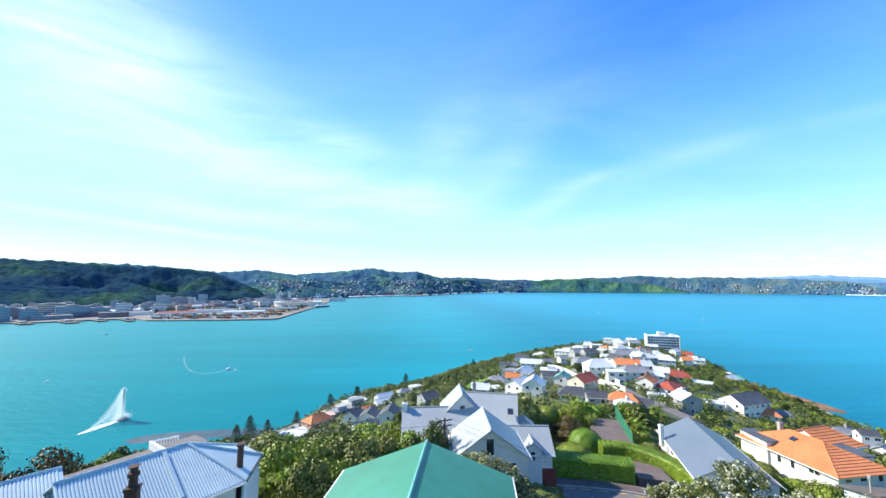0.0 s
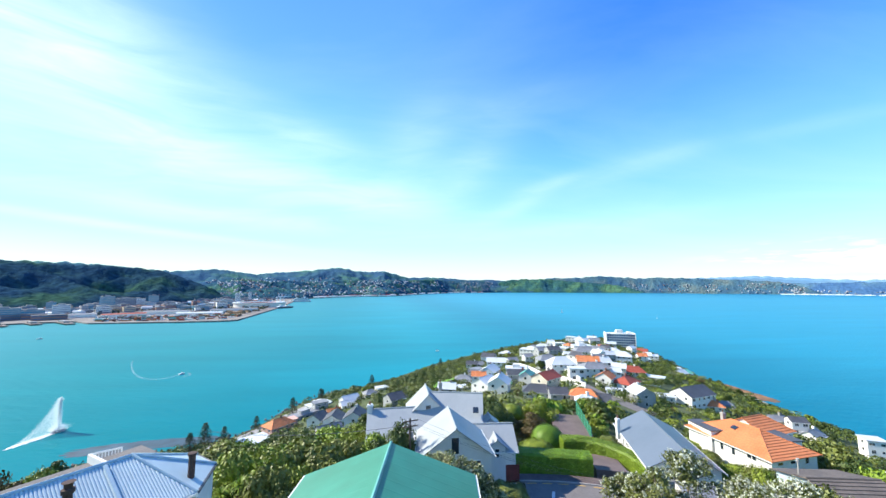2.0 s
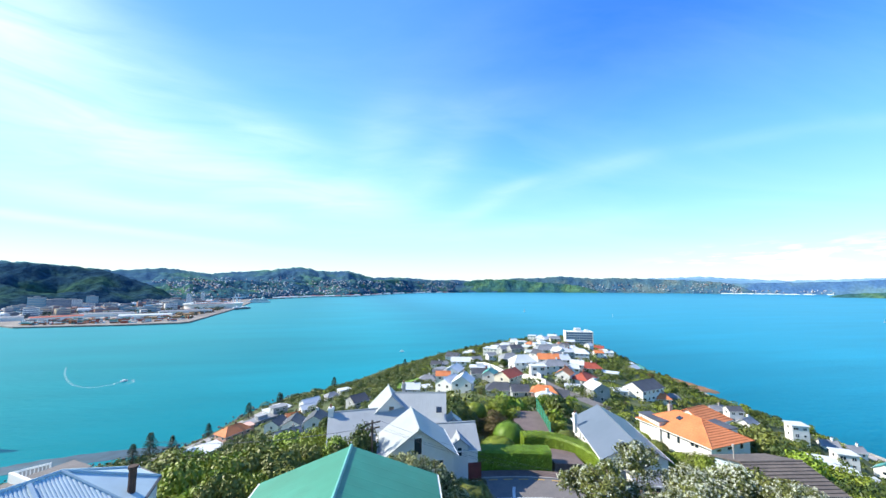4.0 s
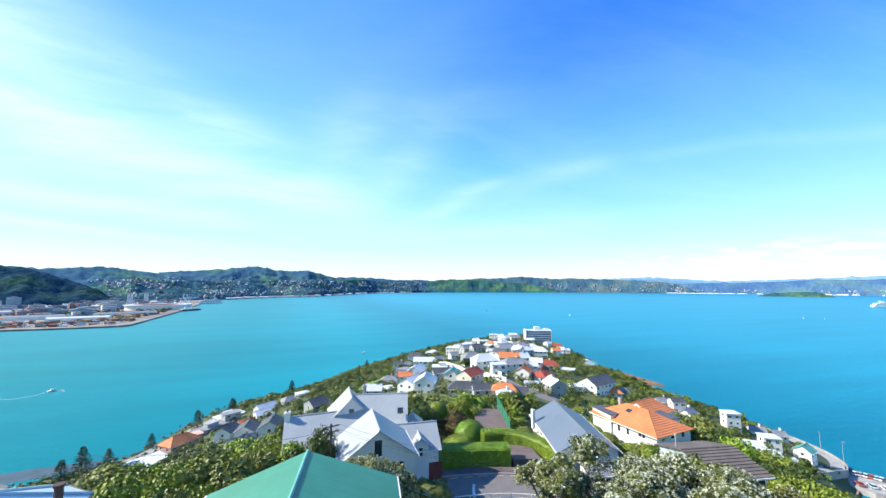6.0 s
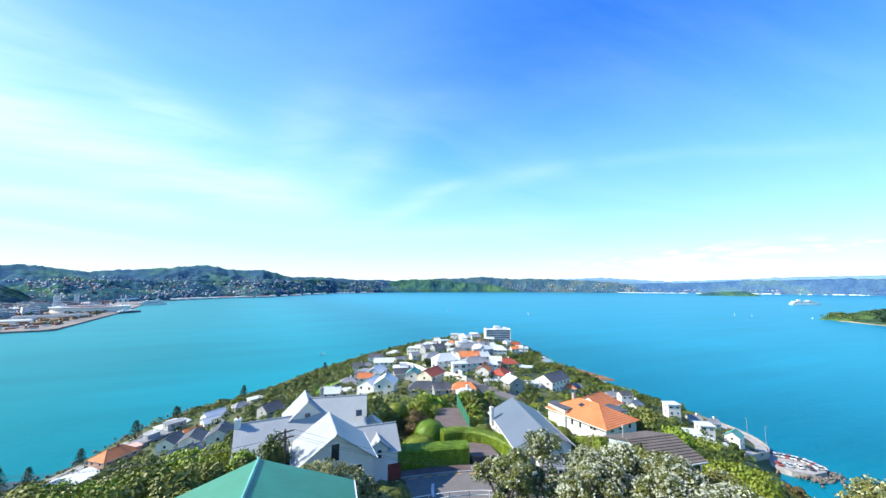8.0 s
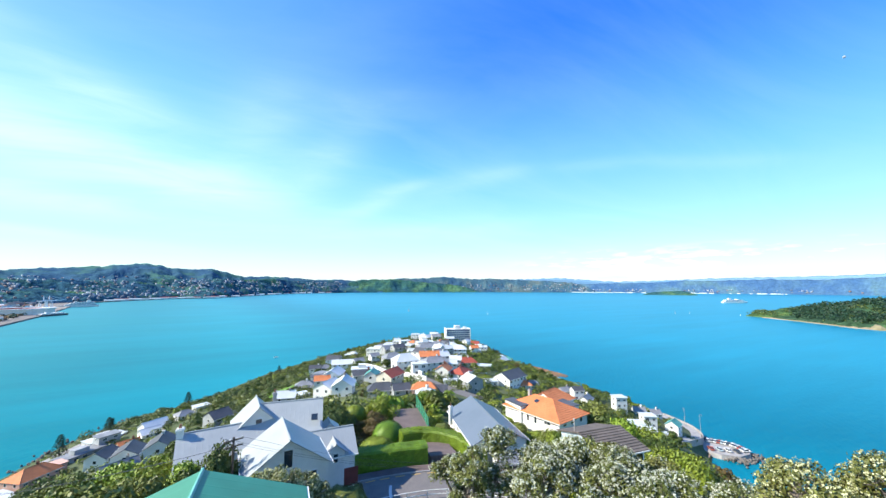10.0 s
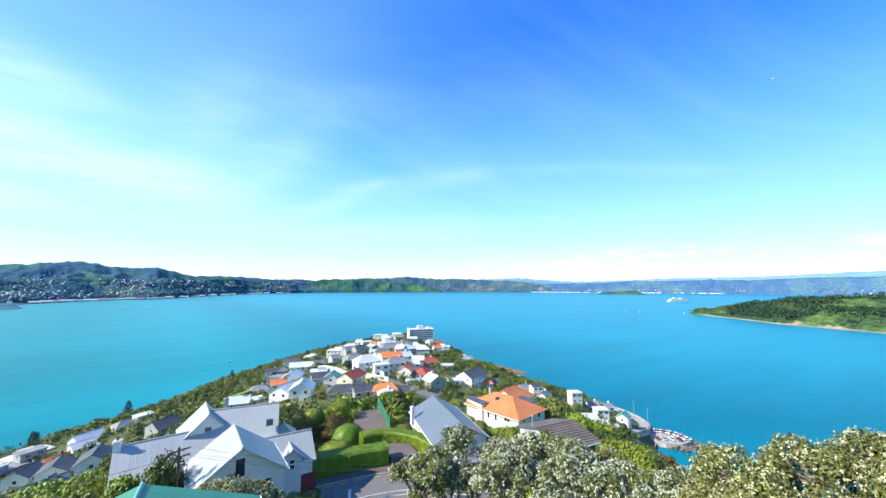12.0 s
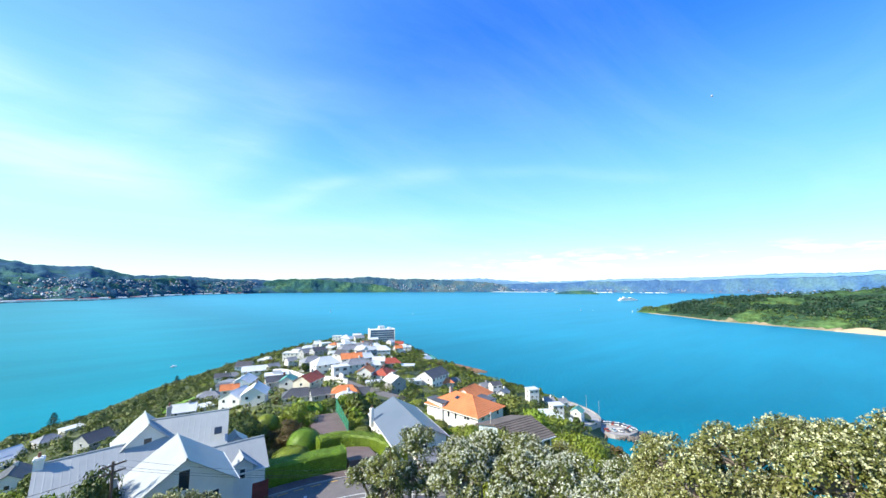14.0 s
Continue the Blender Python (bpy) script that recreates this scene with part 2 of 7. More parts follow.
M["lawn"] = material("mown_grass", (0.17, 0.33, 0.03), 0.9, 0.2, 1.5, second=(0.12, 0.25, 0.03), bump=0.4, bump_scale=8)
M["bark"] = material("grey_brown_bark", (0.12, 0.09, 0.07), 0.9, 0.25, 6.0, bump=0.5)
M["greybark"] = material("pale_grey_bark", (0.26, 0.22, 0.19), 0.9, 0.25, 8.0, bump=0.5)


def leafy(name, a, b, gloss=0.5):
    return material(name, a, gloss, 0.25, 0.8, second=b, island=0.24, spec=0.35, coarse=0.9)


M["leaf"] = leafy("mid_green_leaves", (0.165, 0.225, 0.024), (0.24, 0.285, 0.03))
M["leafdark"] = leafy("dark_green_leaves", (0.06, 0.095, 0.018), (0.115, 0.15, 0.026))
M["leaflime"] = leafy("lime_green_leaves", (0.21, 0.30, 0.024), (0.15, 0.235, 0.022))
M["leafolive"] = leafy("olive_leaves", (0.17, 0.19, 0.035), (0.12, 0.15, 0.03))
M["leafbrown"] = leafy("bronze_leaves", (0.13, 0.085, 0.03), (0.09, 0.08, 0.025))
M["hedge"] = leafy("clipped_hedge_leaves", (0.13, 0.235, 0.02), (0.18, 0.30, 0.024))
M["pine"] = leafy("blue_green_needles", (0.02, 0.055, 0.03), (0.03, 0.07, 0.03))
M["bud"] = leafy("silver_buds", (0.52, 0.54, 0.43), (0.42, 0.45, 0.33), 0.7)
M["leafgrey"] = leafy("dull_olive_leaves", (0.10, 0.125, 0.03), (0.155, 0.17, 0.04))
M["leafgold"] = leafy("yellow_olive_leaves", (0.125, 0.14, 0.034), (0.185, 0.19, 0.048))
M["creambud"] = leafy("cream_buds", (0.52, 0.52, 0.30), (0.42, 0.43, 0.22), 0.7)
M["darkreef"] = material("dark_sunken_reef", (0.03, 0.06, 0.10), 0.6, 0.4, 0.15, second=(0.02, 0.09, 0.12))
M["cliff"] = material("sandy_cliff", (0.38, 0.29, 0.18), 0.9, 0.3, 0.1, bump=0.3, second=(0.16, 0.17, 0.08))
M["rock"] = material("shore_rock", (0.17, 0.155, 0.14), 0.9, 0.3, 0.6, bump=0.5, second=(0.14, 0.12, 0.10))
M["sand"] = material("brown_sand", (0.36, 0.24, 0.15), 0.9, 0.12, 0.8, second=(0.28, 0.19, 0.12))
M["palesand"] = material("pale_dry_sand", (0.62, 0.48, 0.30), 0.9, 0.1, 0.2, second=(0.50, 0.38, 0.24))
M["weed"] = material("brown_seaweed_reef", (0.16, 0.10, 0.06), 0.9, 0.3, 0.3, second=(0.36, 0.17, 0.06))


# ---- shape helpers ----
def mesh_from(name, verts, faces, mat=None, smooth=False):
    me = bpy.data.meshes.new(name)
    v = np.asarray(verts, dtype=np.float32).reshape(-1, 3)
    me.vertices.add(len(v)); me.vertices.foreach_set("co", v.ravel())
    f = np.asarray(faces, dtype=np.int32)
    k = f.shape[1]
    me.loops.add(f.size); me.loops.foreach_set("vertex_index", f.ravel())
    me.polygons.add(len(f))
    me.polygons.foreach_set("loop_start", np.arange(0, f.size, k, dtype=np.int32))
    if smooth:
        me.polygons.foreach_set("use_smooth", np.ones(len(f), dtype=bool))
    me.update(calc_edges=True)
    if mat:
        me.materials.append(mat)
    return me


def part(name, bm, mat=None, parent=None, label="", m=None):
    """Links a bmesh as one mesh object under a thing or a part."""
    if isinstance(bm, bmesh.types.BMesh):
        bmesh.ops.recalc_face_normals(bm, faces=bm.faces)
        me = bpy.data.meshes.new(name)
        bm.to_mesh(me); bm.free()
        me.materials.append(mat)
    else:
        me = bm
    ob = new(name, me)
    if m is not None:
        ob.matrix_basis = m
    if parent:
        ob.parent = parent
    if label:
        tagged(ob, label)
    return ob


def box(bm, x0, x1, y0, y1, z0, z1, m=None):
    vs = [bm.verts.new((x, y, z)) for z in (z0, z1) for x, y in ((x0, y0), (x1, y0), (x1, y1), (x0, y1))]
    for f in ((3, 2, 1, 0), (4, 5, 6, 7), (0, 1, 5, 4), (1, 2, 6, 5), (2, 3, 7, 6), (3, 0, 4, 7)):
        bm.faces.new([vs[i] for i in f])
    if m is not None:
        bmesh.ops.transform(bm, matrix=m, verts=vs)
    return bm


def boxed(*a):
    return box(bmesh.new(), *a)


def tube(bm, path, radii, sides=7):
    rings = []
    for i, p in enumerate(path):
        p = Vector(p)
        d = (Vector(path[min(i + 1, len(path) - 1)]) - Vector(path[max(i - 1, 0)])).normalized()
        u = d.orthogonal().normalized(); w = d.cross(u)
        rings.append([bm.verts.new(p + radii[i] * (math.cos(k * 2 * math.pi / sides) * u + math.sin(k * 2 * math.pi / sides) * w)) for k in range(sides)])
    for a, b in zip(rings, rings[1:]):
        # match ring phases
        off = min(range(sides), key=lambda o: (a[0].co - b[o].co).length)
        for k in range(sides):
            bm.faces.new((a[k], a[(k + 1) % sides], b[(k + 1 + off) % sides], b[(k + off) % sides]))
    bm.faces.new(rings[0][::-1]); bm.faces.new(rings[-1])
    return bm


def base(name, m, label, category, group="", kind=""):
    e = new(name)
    e.empty_display_size = 0.2
    e.matrix_basis = m
    return tagged(e, label, category, group, kind)


def fbm(x, y, octaves=4, seed=0.0):
    return noise.fractal((x, y, seed), 1.0, 2.0, octaves)


# ---- the ground: one headland that runs down to the sea ----
COAST = [(-420, -60), (-330, 20), (-235, 118), (-160, 193), (-114, 210), (-95, 226), (-80, 276), (-60, 310), (-28, 326), (20, 395), (95, 470), (180, 535),
         (265, 560), (312, 500), (305, 445), (283, 380), (262, 312), (252, 262), (240, 208), (238, 175), (236, 138), (231, 120), (214, 106), (200, 99), (190, 86), (174, 62), (205, 10), (310, -110)]
SPINE = [(-20, -300, 92), (-5, -60, 88), (0, -4, 83.3), (2, 8, 80), (6, 18, 71), (12, 32, 62.4), (18, 46, 58.0), (24, 60, 56.0), (45, 100, 49), (88, 190, 39), (140, 290, 31), (205, 390, 21), (262, 480, 12), (285, 525, 3)]
CP, SP = np.array(COAST, float), np.array(SPINE, float)


def seg(px, py, a, b):
    """Distance to the stretch a-b, and how far along it."""
    d = b[:2] - a[:2]
    s = np.clip(((px - a[0]) * d[0] + (py - a[1]) * d[1]) / (d @ d), 0, 1)
    return np.hypot(px - a[0] - s * d[0], py - a[1] - s * d[1]), s


def height(px, py):
    """Ground level at a place (or arrays of places); below the sea outside the coast."""
    px, py = np.asarray(px, float), np.asarray(py, float)
    dc = np.full(px.shape, 1e9)
    inside = np.zeros(px.shape, bool)
    closed = np.vstack([CP, [(600, -500), (-600, -500)]])
    for i in range(len(closed)):
        a, b = closed[i], closed[(i + 1) % len(closed)]
        if i < len(CP) - 1:
            dc = np.minimum(dc, seg(px, py, a, b)[0])
        cross = ((a[1] > py) != (b[1] > py)) & (px < (b[0] - a[0]) * (py - a[1]) / (b[1] - a[1] + 1e-12) + a[0])
        inside ^= cross
    ds, hz, wsum = np.full(px.shape, 1e9), np.zeros(px.shape), np.zeros(px.shape)
    for a, b in zip(SP, SP[1:]):
        d, s = seg(px, py, a, b)
        w = 1 / (d + 3.0) ** 3
        hz += w * (a[2] + s * (b[2] - a[2])); wsum += w
        ds = np.minimum(ds, d)
    h = hz / wsum
    w = dc / (dc + ds + 1e-6)
    side = np.clip(((py - 60) * 0.48 - px + 20) / 90, 0, 1)      # the western flank is hollower
    z = h * w ** (0.74 + 0.36 * side)
    return np.where(inside, z, -np.minimum(dc * 0.12, 9.0))


def ground_z(x, y):
    return float(height(x, y))


def make_ground():
    xs = np.concatenate([np.arange(-420, -60, 10), np.arange(-60, 90, 2.5), np.arange(90, 360, 7)])
    ys = np.concatenate([np.arange(-240, -10, 14), np.arange(-10, 110, 2.5), np.arange(110, 620, 7)])
    gx, gy = np.meshgrid(xs, ys)
    z = height(gx, gy)
    rough = np.array([fbm(x * 0.06, y * 0.06) for x, y in zip(gx.ravel(), gy.ravel())]).reshape(gx.shape)
    z = z + np.where(z > 1.5, rough * 0.5, 0)
    nx = len(xs)
    i = np.arange(len(ys) - 1)[:, None] * nx + np.arange(nx - 1)[None]
    f = np.stack([i, i + 1, i + nx + 1, i + nx], -1).reshape(-1, 4)
    return part("ground", mesh_from("ground", np.stack([gx, gy, z], -1), f, M["earth"], True))


M["earth"] = material("scrubby_hillside", (0.06, 0.085, 0.03), 0.95, 0.35, 0.5, second=(0.10, 0.12, 0.045), bump=0.6, bump_scale=1.2)
tagged(make_ground(), "steep scrub-covered green hillside falling to the sea", "ground", kind="structure")


def water_material():
    m = bpy.data.materials.new("harbour_water")
    m.use_nodes = True
    n, l = m.node_tree.nodes, m.node_tree.links
    b = n.new("ShaderNodeBsdfDiffuse")
    gl = n.new("ShaderNodeBsdfGlossy"); gl.inputs["Color"].default_value, gl.inputs["Roughness"].default_value = (0.55, 0.9, 1.0, 1), 0.28
    fr = n.new("ShaderNodeFresnel"); fr.inputs["IOR"].default_value = 1.33
    fm = n.new("ShaderNodeMath"); fm.operation = "MULTIPLY"; fm.inputs[1].default_value = 0.55      # waves hide part of the mirror at a low angle
    l.new(fr.outputs[0], fm.inputs[0])
    ms = n.new("ShaderNodeMixShader")
    l.new(fm.outputs[0], ms.inputs[0]); l.new(b.outputs[0], ms.inputs[1]); l.new(gl.outputs[0], ms.inputs[2])
    l.new(ms.outputs[0], n["Material Output"].inputs[0])
    co = n.new("ShaderNodeTexCoord")
    sx = n.new("ShaderNodeSeparateXYZ"); l.new(co.outputs["Object"], sx.inputs[0])
    # silt-green bay on one side, bluer on the other, partly sky reflection painted in
    mr = n.new("ShaderNodeMapRange")
    mr.inputs[1].default_value, mr.inputs[2].default_value = -260, 1100
    out_ = n.new("ShaderNodeMath"); out_.operation = "MULTIPLY_ADD"; out_.inputs[1].default_value = 0.10
    l.new(sx.outputs[1], out_.inputs[0]); l.new(sx.outputs[0], out_.inputs[2]); l.new(out_.outputs[0], mr.inputs[0])
    nz = n.new("ShaderNodeTexNoise"); nz.inputs["Scale"].default_value, nz.inputs["Detail"].default_value = 0.0035, 4
    mpn = n.new("ShaderNodeMapping"); mpn.inputs["Scale"].default_value = (0.35, 1.4, 1)
    l.new(co.outputs["Object"], mpn.inputs[0]); l.new(mpn.outputs[0], nz.inputs["Vector"])
    ad = n.new("ShaderNodeMath"); ad.operation = "MULTIPLY_ADD"
    ad.inputs[1].default_value, ad.inputs[2].default_value = 0.3, -0.15
    l.new(nz.outputs[0], ad.inputs[0])
    sm = n.new("ShaderNodeMath"); sm.operation = "ADD"; sm.use_clamp = True
    l.new(mr.outputs[0], sm.inputs[0]); l.new(ad.outputs[0], sm.inputs[1])
    mx = n.new("ShaderNodeValToRGB")
    el = mx.color_ramp.elements
    el[0].position, el[0].color = 0.0, (0.0, 0.172, 0.188, 1)
    el[1].position, el[1].color = 1.0, (0.002, 0.215, 0.335, 1)
    el.new(0.12).color = (0.001, 0.172, 0.206, 1)
    el.new(0.25).color = (0.003, 0.222, 0.282, 1)
    el.new(0.40).color = (0.001, 0.150, 0.225, 1)
    el.new(0.62).color = (0.004, 0.225, 0.340, 1)
    l.new(sm.outputs[0], mx.inputs[0])
    # wind streaks
    st = n.new("ShaderNodeTexNoise"); st.inputs["Scale"].default_value, st.inputs["Detail"].default_value, st.inputs["Roughness"].default_value = 0.011, 8, 0.65
    mps = n.new("ShaderNodeMapping"); mps.inputs["Scale"].default_value = (0.3, 1.7, 1); mps.inputs["Rotation"].default_value = (0, 0, 0.35)
    l.new(co.outputs["Object"], mps.inputs[0]); l.new(mps.outputs[0], st.inputs["Vector"])
    sr = n.new("ShaderNodeMapRange"); sr.inputs[1].default_value, sr.inputs[2].default_value, sr.inputs[3].default_value, sr.inputs[4].default_value = 0.3, 0.72, 0.88, 1.16
    l.new(st.outputs[0], sr.inputs[0])
    # broad lanes of ruffled and slick water far out
    la = n.new("ShaderNodeTexNoise"); la.inputs["Scale"].default_value, la.inputs["Detail"].default_value, la.inputs["Roughness"].default_value = 0.0011, 7, 0.62
    mpl_ = n.new("ShaderNodeMapping"); mpl_.inputs["Scale"].default_value = (0.45, 3.2, 1); mpl_.inputs["Rotation"].default_value = (0, 0, 0.42)
    l.new(co.outputs["Object"], mpl_.inputs[0]); l.new(mpl_.outputs[0], la.inputs["Vector"])
    lr_ = n.new("ShaderNodeMapRange"); lr_.inputs[1].default_value, lr_.inputs[2].default_value, lr_.inputs[3].default_value, lr_.inputs[4].default_value = 0.32, 0.68, 0.91, 1.12
    l.new(la.outputs[0], lr_.inputs[0])
    both = n.new("ShaderNodeMath"); both.operation = "MULTIPLY"
    l.new(sr.outputs[0], both.inputs[0]); l.new(lr_.outputs[0], both.inputs[1])
    hvw = n.new("ShaderNodeHueSaturation"); l.new(mx.outputs[0], hvw.inputs["Color"]); l.new(both.outputs[0], hvw.inputs["Value"])
    l.new(hvw.outputs[0], b.inputs["Color"])
    wv = n.new("ShaderNodeTexNoise"); wv.inputs["Scale"].default_value, wv.inputs["Detail"].default_value = 0.16, 7
    mpw = n.new("ShaderNodeMapping"); mpw.inputs["Scale"].default_value = (0.5, 1.2, 1); mpw.inputs["Rotation"].default_value = (0, 0, 0.5)
    l.new(co.outputs["Object"], mpw.inputs[0]); l.new(mpw.outputs[0], wv.inputs["Vector"])
    bp = n.new("ShaderNodeBump"); bp.inputs["Strength"].default_value, bp.inputs["Distance"].default_value = 0.85, 0.8
    swell = n.new("ShaderNodeTexWave"); swell.inputs["Scale"].default_value, swell.inputs["Distortion"].default_value, swell.inputs["Detail"].default_value, swell.inputs["Detail Scale"].default_value = 0.075, 11.0, 4.0, 0.5
    mpv = n.new("ShaderNodeMapping"); mpv.inputs["Rotation"].default_value = (0, 0, 0.95)
    l.new(co.outputs["Object"], mpv.inputs[0]); l.new(mpv.outputs[0], swell.inputs["Vector"])
    hsum = n.new("ShaderNodeMath"); hsum.operation = "MULTIPLY_ADD"; hsum.inputs[1].default_value = 0.10
    l.new(swell.outputs["Fac"], hsum.inputs[0]); l.new(wv.outputs[0], hsum.inputs[2])
    l.new(hsum.outputs[0], bp.inputs["Height"]); l.new(bp.outputs[0], b.inputs["Normal"]); l.new(bp.outputs[0], gl.inputs["Normal"])
    return m


M["water"] = water_material()
bm = bmesh.new()
rings = [0, 300, 900, 2000, 3500, 4990]
prev = None
for r in rings[1:]:
    cur = [bm.verts.new((r * math.sin(a * math.pi / 48), r * math.cos(a * math.pi / 48), 0)) for a in range(96)]
    if prev is None:
        bm.faces.new(cur[::-1])
    else:
        for k in range(96):
            bm.faces.new((prev[k], prev[(k + 1) % 96], cur[(k + 1) % 96], cur[k]))
    prev = cur
tagged(part("water", bm, M["water"]), "calm turquoise harbour water with fine ripples", "water", kind="structure")


# ---- far shores ----
def polar(az, d):
    return d * math.sin(radians(az)), d * math.cos(radians(az))


def hills(name, label, mat, shore, crest, step=0.25, rows_n=22, gully=0.25, seed=1.0, power=0.8, back=0.35):
    """A range of hills: shore (bearing, metres), crest (bearing, degrees above the eye's level, metres)."""
    sa = np.array(shore, float); ca = np.array(crest, float)
    az = np.arange(ca[0, 0], ca[-1, 0] + step / 2, step)
    v = []
    for a in az:
        d0 = np.interp(a, sa[:, 0], sa[:, 1]); d1 = np.interp(a, ca[:, 0], ca[:, 2])
        e = np.interp(a, ca[:, 0], ca[:, 1])
        top = H + d1 * math.tan(radians(e))
        jag = fbm(a * 1.1, 3.0, 5, seed)
        top *= 1 + 0.05 * jag
        for k in range(rows_n + 4):
            s = k / (rows_n - 1)
            d = d0 + (d1 - d0) * s
            x, y = polar(a, d)
            if s <= 1:
                ridge = 1 - abs(fbm(x * 0.0032, y * 0.0032, 5, seed))
                z = top * s ** power * (1 - gully * (1 - ridge) * 2.2 * math.sin(math.pi * min(s * 1.02, 1)) ) + 6 * min(s * 8, 1) * fbm(x * 0.02, y * 0.02, 3, seed)
                if k == 0:
                    z = -2
            else:
                z = top * (1 - (s - 1) * back * 10)
            v.append((x, y, z))
    n = rows_n + 4
    i = (np.arange(len(az) - 1)[:, None] * n + np.arange(n - 1)[None]).reshape(-1)
    f = np.stack([i, i + 1, i + n + 1, i + n], -1)
    ob = part(name, mesh_from(name, v, f, mat, True))
    return tagged(ob, label, "hills", kind="structure")


def hill_material(name, a, b, c, scale=0.004, lo=0.5, hi=1.45, relief=0.9):
    m = bpy.data.materials.new(name)
    m.use_nodes = True
    n, l = m.node_tree.nodes, m.node_tree.links
    bs = n["Principled BSDF"]; bs.inputs["Roughness"].default_value = 0.95; bs.inputs["Specular IOR Level"].default_value = 0.0
    co = n.new("ShaderNodeTexCoord")
    n1 = n.new("ShaderNodeTexNoise"); n1.inputs["Scale"].default_value, n1.inputs["Detail"].default_value = scale, 6
    n2 = n.new("ShaderNodeTexNoise"); n2.inputs["Scale"].default_value, n2.inputs["Detail"].default_value = scale * 9, 5
    for k in (n1, n2):
        l.new(co.outputs["Object"], k.inputs["Vector"])
    r = n.new("ShaderNodeValToRGB")
    e = r.color_ramp.elements
    e[0].position, e[0].color = 0.38, (*a, 1)
    e[1].position, e[1].color = 0.66, (*c, 1)
    k = e.new(0.52); k.color = (*b, 1)
    l.new(n1.outputs[0], r.inputs[0])
    mr = n.new("ShaderNodeMapRange"); mr.inputs[1].default_value, mr.inputs[2].default_value, mr.inputs[3].default_value, mr.inputs[4].default_value = 0.3, 0.7, lo, hi
    l.new(n2.outputs[0], mr.inputs[0])
    hv = n.new("ShaderNodeHueSaturation"); l.new(r.outputs[0], hv.inputs["Color"]); l.new(mr.outputs[0], hv.inputs["Value"])
    l.new(hv.outputs[0], bs.inputs["Base Color"])
    bp = n.new("ShaderNodeBump"); bp.inputs["Strength"].default_value, bp.inputs["Distance"].default_value = relief, 12
    l.new(n2.outputs[0], bp.inputs["Height"]); l.new(bp.outputs[0], bs.inputs["Normal"])
    return m


# forest green is lifted and blued in its base colour for aerial haze
M["forest"] = hill_material("dense_dark_forest_haze_tint", (0.020, 0.052, 0.088), (0.024, 0.060, 0.084), (0.042, 0.094, 0.066), 0.005, lo=0.65, hi=1.35)
# wooded slopes and the ridge behind: distance haze painted in as extra blue
M["suburb"] = hill_material("green_wooded_hillside_haze_tint", (0.030, 0.082, 0.135), (0.040, 0.105, 0.13), (0.075, 0.165, 0.10), 0.006)
M["backridge"] = hill_material("haze_tinted_green_ridge", (0.042, 0.100, 0.170), (0.052, 0.122, 0.165), (0.072, 0.165, 0.14), 0.004, lo=0.75, hi=1.2, relief=0.6)
# haze stands in the base colour here: bluer, then paler, layer by layer
M["farhill"] = hill_material("distant_hills_haze_blue", (0.055, 0.125, 0.25), (0.075, 0.155, 0.26), (0.10, 0.19, 0.235), 0.006, lo=0.8, hi=1.2, relief=0.5)
M["townhill"] = hill_material("haze_tinted_suburban_hills", (0.045, 0.105, 0.175), (0.07, 0.14, 0.18), (0.13, 0.17, 0.17), 0.006, lo=0.7, hi=1.3)
M["outerhill"] = hill_material("haze_paled_mountains", (0.15, 0.29, 0.46), (0.17, 0.31, 0.47), (0.18, 0.32, 0.46), lo=0.95, hi=1.05, relief=0.1)
# the bluff and island greens also carry painted blue haze
M["bluff"] = hill_material("haze_tinted_green_scrub_hills", (0.032, 0.095, 0.115), (0.045, 0.125, 0.105), (0.085, 0.175, 0.095), 0.007)
M["pasture"] = hill_material("grassed_headland", (0.04, 0.08, 0.05), (0.055, 0.11, 0.05), (0.105, 0.185, 0.06), 0.008)

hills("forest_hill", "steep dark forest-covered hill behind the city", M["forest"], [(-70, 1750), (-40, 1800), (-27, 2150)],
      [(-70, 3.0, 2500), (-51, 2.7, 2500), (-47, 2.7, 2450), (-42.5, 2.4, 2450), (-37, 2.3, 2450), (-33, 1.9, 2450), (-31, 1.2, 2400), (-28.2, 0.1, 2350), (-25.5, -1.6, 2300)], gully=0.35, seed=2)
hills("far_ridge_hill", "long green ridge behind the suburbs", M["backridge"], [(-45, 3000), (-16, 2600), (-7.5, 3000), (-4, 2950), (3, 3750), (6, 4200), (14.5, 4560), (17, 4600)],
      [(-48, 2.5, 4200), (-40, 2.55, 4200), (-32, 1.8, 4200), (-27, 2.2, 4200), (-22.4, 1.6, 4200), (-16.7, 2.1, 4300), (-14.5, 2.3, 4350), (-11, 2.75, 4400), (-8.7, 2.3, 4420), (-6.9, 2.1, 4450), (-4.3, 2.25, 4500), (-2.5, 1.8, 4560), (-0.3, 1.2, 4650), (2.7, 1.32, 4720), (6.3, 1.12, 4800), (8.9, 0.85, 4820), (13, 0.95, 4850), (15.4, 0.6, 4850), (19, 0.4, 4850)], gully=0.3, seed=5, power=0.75)
